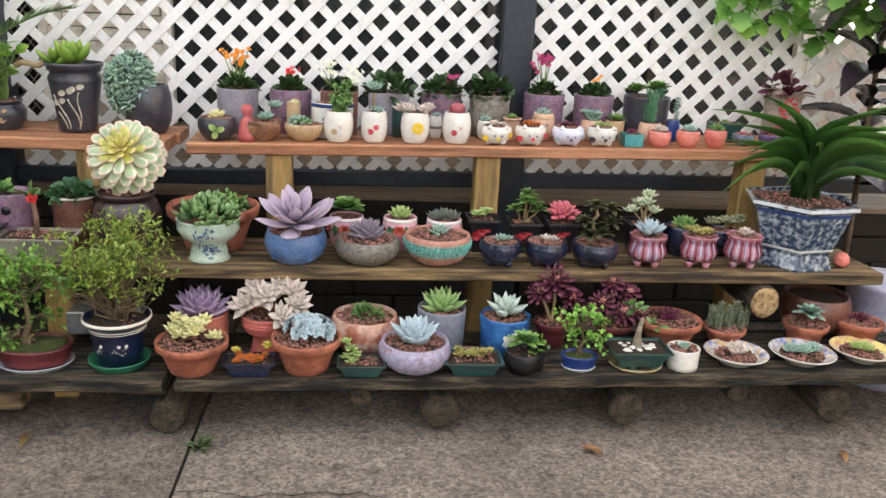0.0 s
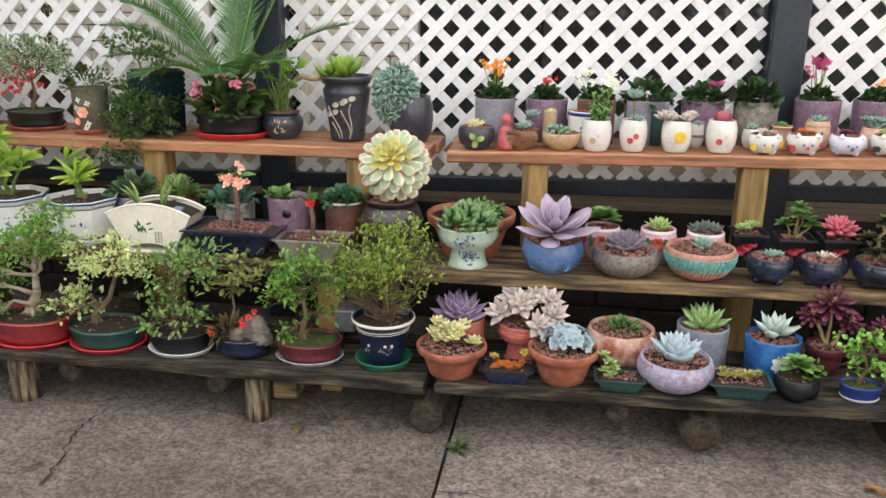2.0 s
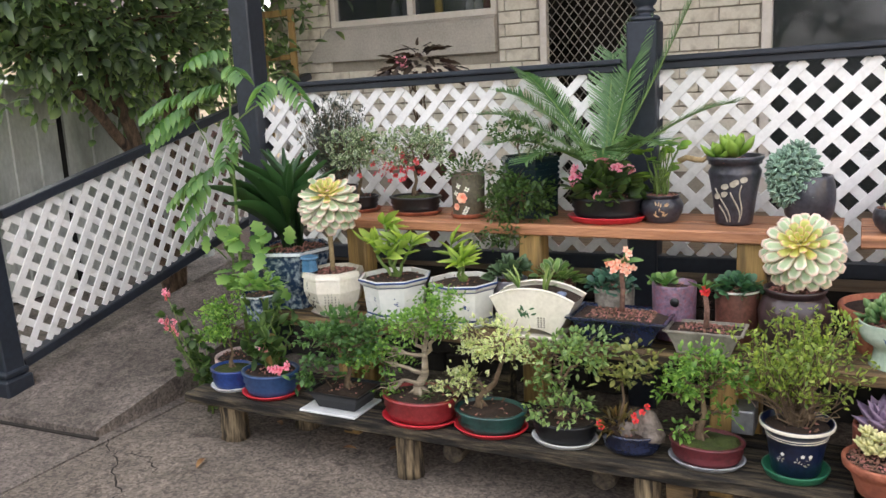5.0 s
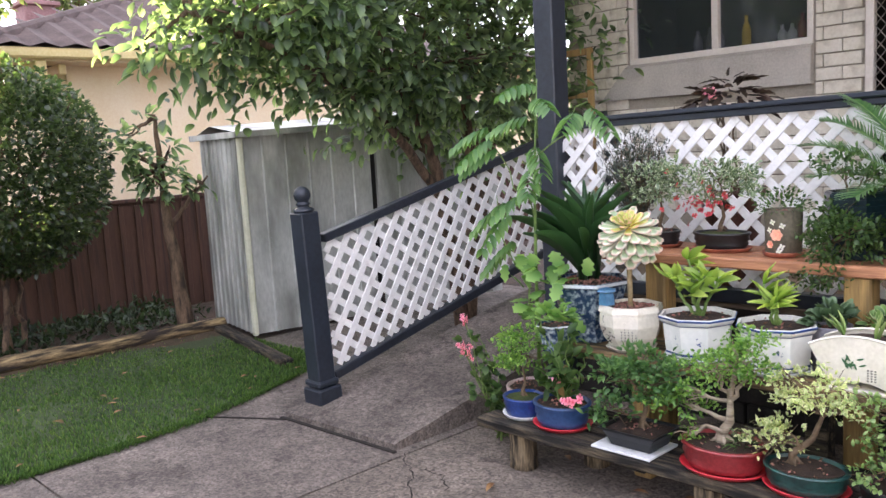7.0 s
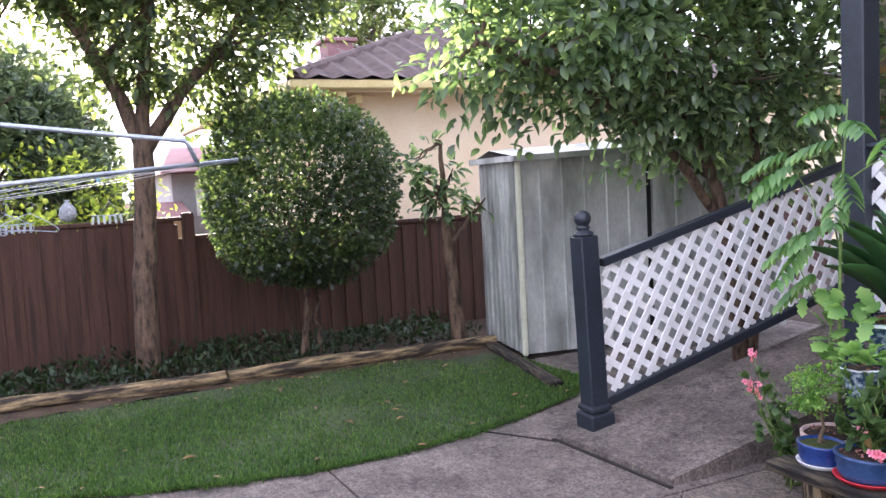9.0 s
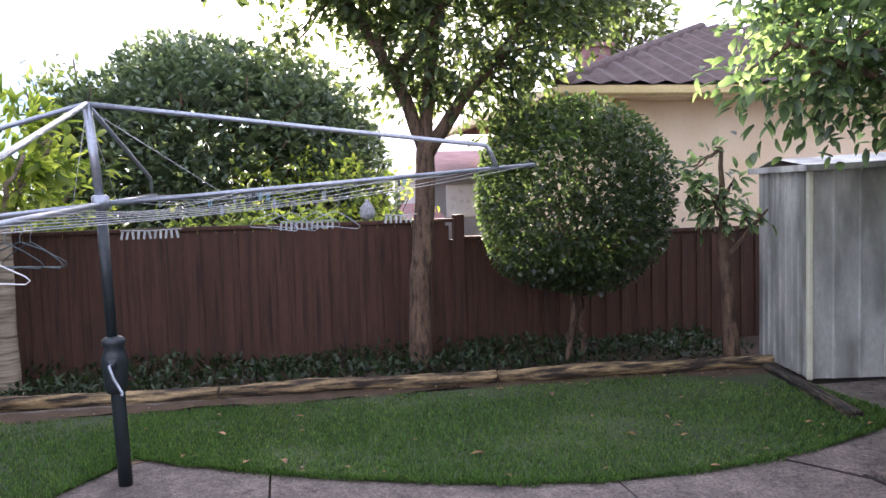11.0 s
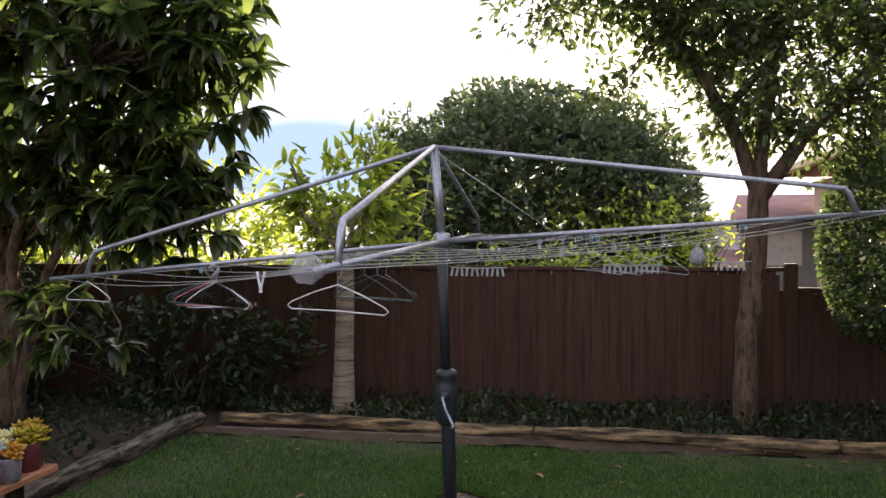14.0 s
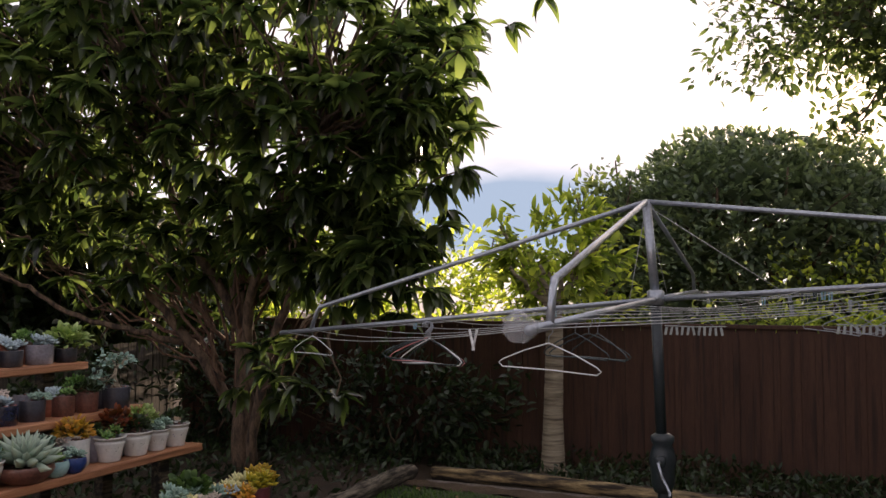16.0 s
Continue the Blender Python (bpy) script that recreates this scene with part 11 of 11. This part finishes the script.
GOLD = leafy("golden_bronze", lin("8a6a1c"), lin("c7a040"), trans=0.3, vary=0.4)
BRONZE = leafy("orange_bronze_bush", lin("4a2414"), lin("7d4626"), trans=0.3, vary=0.4)
INK_GREEN = surface("faded_leaf_ink", lin("4d5a48"), lin("747d68"), 0.5, 30.0, 90.0, 0.0)
for x, r, h, mm, lf, st in ((-4.70, 0.080, 0.12, BLUE_INK, LEAF_DARK, "bush"), (-4.56, 0.070, 0.11, INK_GREEN, BLUEGREEN, "rosettes"), (-4.41, 0.085, 0.12, INK_GREEN, LEAF_DARK, "bush"), (-4.235, 0.082, 0.12, INK_GREEN, JADE, "rosettes"), (-3.55, 0.08, 0.12, INK_GREEN, BLUEGREEN, "bush"), (-3.2, 0.08, 0.12, INK_GREEN, JADE, "rosettes")):
    stand_pot(x, 1, r, h, "lily", POTS_W, lf, 0.07, st, "white glazed pot with small painted flowers and succulents", mm)
stand_pot(-4.33, 1, 0.06, 0.13, "cyl", DARK_GL, BRONZE, 0.10, "bush", "dark pot with a bronze leaved bush behind", dy=-0.07)
stand_pot(-4.52, 1, 0.06, 0.15, "cyl", DARK_GL, LIME, 0.08, "bush", "dark pot with a lime green bush behind", dy=-0.07)
stand_pot(-3.97, 1, 0.055, 0.07, "deepbowl", COBALT, BLUEGREEN, 0.05, "rosettes", "small cobalt bowl of succulents", dy=0.05)
stand_pot(-3.87, 1, 0.055, 0.07, "deepbowl", glaze("aqua_glaze", "7fa8a8", "a5c8c6"), JADE, 0.05, "rosettes", "small aqua bowl of succulents", dy=0.05)
stand_pot(-3.72, 1, 0.12, 0.08, "bowl", BROWN_POT, leafy("silver_agave", lin("6f8678"), lin("a9bba8"), trans=0.1, vary=0.15), 0.17, "big", "wide brown bowl with a silver agave rosette", dy=0.03)
stand_pot(-4.07, 1, 0.075, 0.13, "cyl", POTS_W, GOLD, 0.09, "bush", "white pot with a golden bush behind", dy=-0.06)
for x, i, r, h, m_, lf, R, st in ((-4.47, 2, 0.075, 0.11, DARK_GL, BLUEGREEN, 0.12, "bonsai"), (-4.28, 2, 0.055, 0.10, BROWN_POT, LEAF_DARK, 0.06, "bush"), (-4.13, 2, 0.055, 0.10, BROWN_POT, JADE, 0.05, "rosettes"), (-3.95, 2, 0.06, 0.10, DARK_GL, BLUEGREEN, 0.05, "rosettes"), (-3.80, 2, 0.06, 0.09, NAVY, PALEBLUE, 0.06, "rosettes"), (-3.58, 2, 0.06, 0.08, RED_GL, PINKISH, 0.05, "rosettes"), (-3.4, 2, 0.08, 0.1, POTS_W, GOLD, 0.08, "bush"), (-3.1, 2, 0.08, 0.12, TERRA, BLUEGREEN, 0.08, "rosettes")):
    stand_pot(x, i, r, h, "cyl", m_, lf, R, st, "small glazed pot of succulents on the second stand")
for x, r, h, m_, lf, R, st in ((-4.36, 0.055, 0.07, DARK_GL, LIME, 0.11, "bush"), (-4.19, 0.07, 0.10, GREY_POT, PALEBLUE, 0.07, "rosettes"), (-4.02, 0.06, 0.08, DARK_GL, PALEBLUE, 0.07, "rosettes"), (-3.88, 0.05, 0.08, GREY_POT, PINKISH, 0.06, "rosettes"), (-3.68, 0.07, 0.10, BROWN_POT, PALEBLUE, 0.08, "rosettes"), (-3.48, 0.07, 0.10, POTS_W, BLUEGREEN, 0.08, "rosettes"), (-3.2, 0.08, 0.12, DARK_GL, JADE, 0.08, "bush")):
    stand_pot(x, 3, r, h, "cyl", m_, lf, R, st, "pot of pale succulents on the upper tier")
for x, r, h, m_, lf, R, st, dy in ((-4.92, 0.075, 0.14, MAROON_POT, leafy("yellow_rimmed_leaf", lin("6a7a24"), lin("c7b83a"), trans=0.3, vary=0.3), 0.10, "rosettes", 0.0), (-4.72, 0.07, 0.12, GREY_POT, GOLD, 0.09, "rosettes", 0.04), (-4.55, 0.07, 0.10, TERRA, PINKISH, 0.06, "rosettes", 0.05), (-4.78, 0.07, 0.13, BROWN_POT, BUTTER, 0.08, "rosettes", -0.06), (-4.40, 0.07, 0.12, GREY_POT, BUTTER, 0.09, "rosettes", 0.0), (-4.2, 0.08, 0.12, DARK_GL, BLUEGREEN, 0.1, "rosettes", 0.02), (-4.0, 0.08, 0.12, TERRA, BLUEGREEN, 0.1, "rosettes", 0.02), (-3.7, 0.08, 0.12, TERRA, JADE, 0.1, "rosettes", 0.02), (-4.58, 0.07, 0.13, BROWN_POT, BLUEGREEN, 0.10, "rosettes", -0.07)):
    stand_pot(x, 0, r, h, "cyl", m_, lf, R, st, "pot of yellow and green succulents on the low tier", dy=dy)

for x, dy, r, h, m_, lf, R, st in ((-4.86, -0.09, 0.065, 0.15, BROWN_POT, BUTTER, 0.085, "rosettes"), (-4.98, -0.02, 0.07, 0.17, DARK_GL, leafy("gold_edged_leaf", lin("66701f"), lin("b59a34"), trans=0.3, vary=0.3), 0.10, "rosettes"), (-4.66, -0.01, 0.06, 0.14, DARK_GL, PALEBLUE, 0.075, "rosettes"), (-4.50, -0.10, 0.09, 0.15, DARK_GL, FINE_DARK, 0.12, "bush"), (-4.35, -0.08, 0.07, 0.17, GREY_POT, BLUEGREEN, 0.10, "rosettes"), (-4.26, 0.05, 0.06, 0.15, DARK_GL, BUTTER, 0.08, "rosettes"), (-4.12, -0.06, 0.07, 0.17, TERRA, BLUEGREEN, 0.09, "rosettes"), (-4.48, 0.04, 0.06, 0.16, TERRA, PINKISH, 0.07, "rosettes"), (-3.95, -0.07, 0.07, 0.17, DARK_GL, BLUEGREEN, 0.09, "rosettes")):
    stand_pot(x, 0, r, h, "cyl", m_, lf, R, st, "small dark pot of mixed succulents on the low tier", dy=dy)
# small pots crowded in behind the larger ones
for tier_i, x_end in ((1, -4.62), (2, -4.40), (3, -4.28)):
    for k in range(9):
        x = x_end + 0.145 * k + pr_.uniform(-0.02, 0.02)
        stand_pot(x, tier_i, pr_.uniform(0.045, 0.058), pr_.uniform(0.09, 0.13), "cyl", (DARK_GL, BROWN_POT, TERRA, GREY_POT)[k % 4], (BLUEGREEN, JADE, PALEBLUE, LEAF_DARK, PINKISH)[k % 5], 0.055, ("rosettes", "bush")[k % 2], "small dark pot crowded among the succulents", dy=-0.065)
# leaf litter along the lawn's edges
for k in range(46):
    y = tr.uniform(-3.2, 3.2)
    x = tr.uniform(-7.12, -6.7) if k % 3 else lawn_edge(y) + tr.uniform(-0.12, 0.10)
    L, a = tr.uniform(0.025, 0.06), tr.uniform(0, 6.28)
    o = part("fallen_leaf", Geo().leaves([(0, 0, 0)], [(math.cos(a), math.sin(a), 0.12)], L, L * 0.5, "blade"), DRY)
    o.location = (x, y, 0.042 if k % 3 else 0.036)
    tagged(o, "dry leaf lying on the lawn's edge", "leaf", "fallen leaves")

# ---- bricks of the house wall, nearest stretch ----
BH, BL = 0.086, 0.24
brick_mesh = {}
def brick_of(L):
    k = round(L, 3)
    if k not in brick_mesh:
        brick_mesh[k] = Geo().box((0, 0, 0), (k, 0.02, BH - 0.008), 0.003).mesh("brick", False)
    return brick_mesh[k]


count, rest = 0, Geo()
for row in range(10, 36):
    z = row * BH + BH / 2
    x = -5.0 + (BL / 2 if row % 2 else 0.0)
    while x < 3.1:
        a, b = x, min(x + BL - 0.006, 3.2)
        x += BL
        spans = [(a, b)]
        for (x0, x1, z0, z1) in ((WIN[0] - 0.02, WIN[1] + 0.02, WIN[2] - 0.27, WIN[3]), DOOR, SLIDE):
            if z0 - BH * 0.35 < z < z1:
                out = []
                for s0, s1 in spans:
                    if s1 <= x0 or s0 >= x1:
                        out.append((s0, s1))
                    else:
                        if s0 < x0 - 0.03:
                            out.append((s0, x0))
                        if s1 > x1 + 0.03:
                            out.append((x1, s1))
                spans = out
        for s0, s1 in spans:
            c = ((s0 + s1) / 2, -0.002, z)
            if -5.0 < c[0] < 0.2 and 1.45 < z < 2.6 and count < 300:
                o = part("brick", brick_of(s1 - s0), BRICK, house)
                o.location = c
                count += 1
            else:
                rest.box(c, (s1 - s0, 0.02, BH - 0.008), 0.002)
part("brickwork", rest, BRICK, house, smooth=False)["kind"] = "stuff"
t = thing("leaning_panel", (-4.72, 5.3, 0.61), "plain timber framed panel leaning at the wall's end", "frame")
part("frame", Geo().box((-0.14, 0, 0.75), (0.05, 0.03, 1.5), 0.004).box((0.14, 0, 0.75), (0.05, 0.03, 1.5), 0.004).box((0, 0, 1.475), (0.23, 0.03, 0.05), 0.004).box((0, 0, 1.15), (0.23, 0.03, 0.04), 0.004), PINE, t, smooth=False)
# things on the sill inside the window
for k, (x, m_, h) in enumerate(((-3.98, GREY_POT, 0.20), (-3.88, GREY_POT, 0.22), (-3.80, GREY_POT, 0.20), (-3.60, YELLOW_INK, 0.26), (-3.34, WHITE_PLASTIC, 0.16), (-3.27, WHITE_PLASTIC, 0.16), (-3.20, RED_GL, 0.22), (-3.12, YELLOW_INK, 0.20), (-3.08, WHITE_PLASTIC, 0.18))):
    g = Geo().loft([(0.030, 0), (0.032, h * 0.6), (0.022, h * 0.75), (0.012, h * 0.82), (0.013, h), (0.001, h)], 14)
    o = part("bottle", g, m_)
    o.location = (x, HOUSE_Y + 0.24, WIN[2] + 0.01)
    tagged(o, "bottle standing on the inside window sill", "bottle", "bottles on the sill")
o = part("window_shelf", Geo().box((-3.72, HOUSE_Y + 0.22, WIN[2] - 0.01), (1.6, 0.16, 0.03), 0.003), FRAME, smooth=False)
tagged(o, "inside window sill board", "sill", kind="structure")
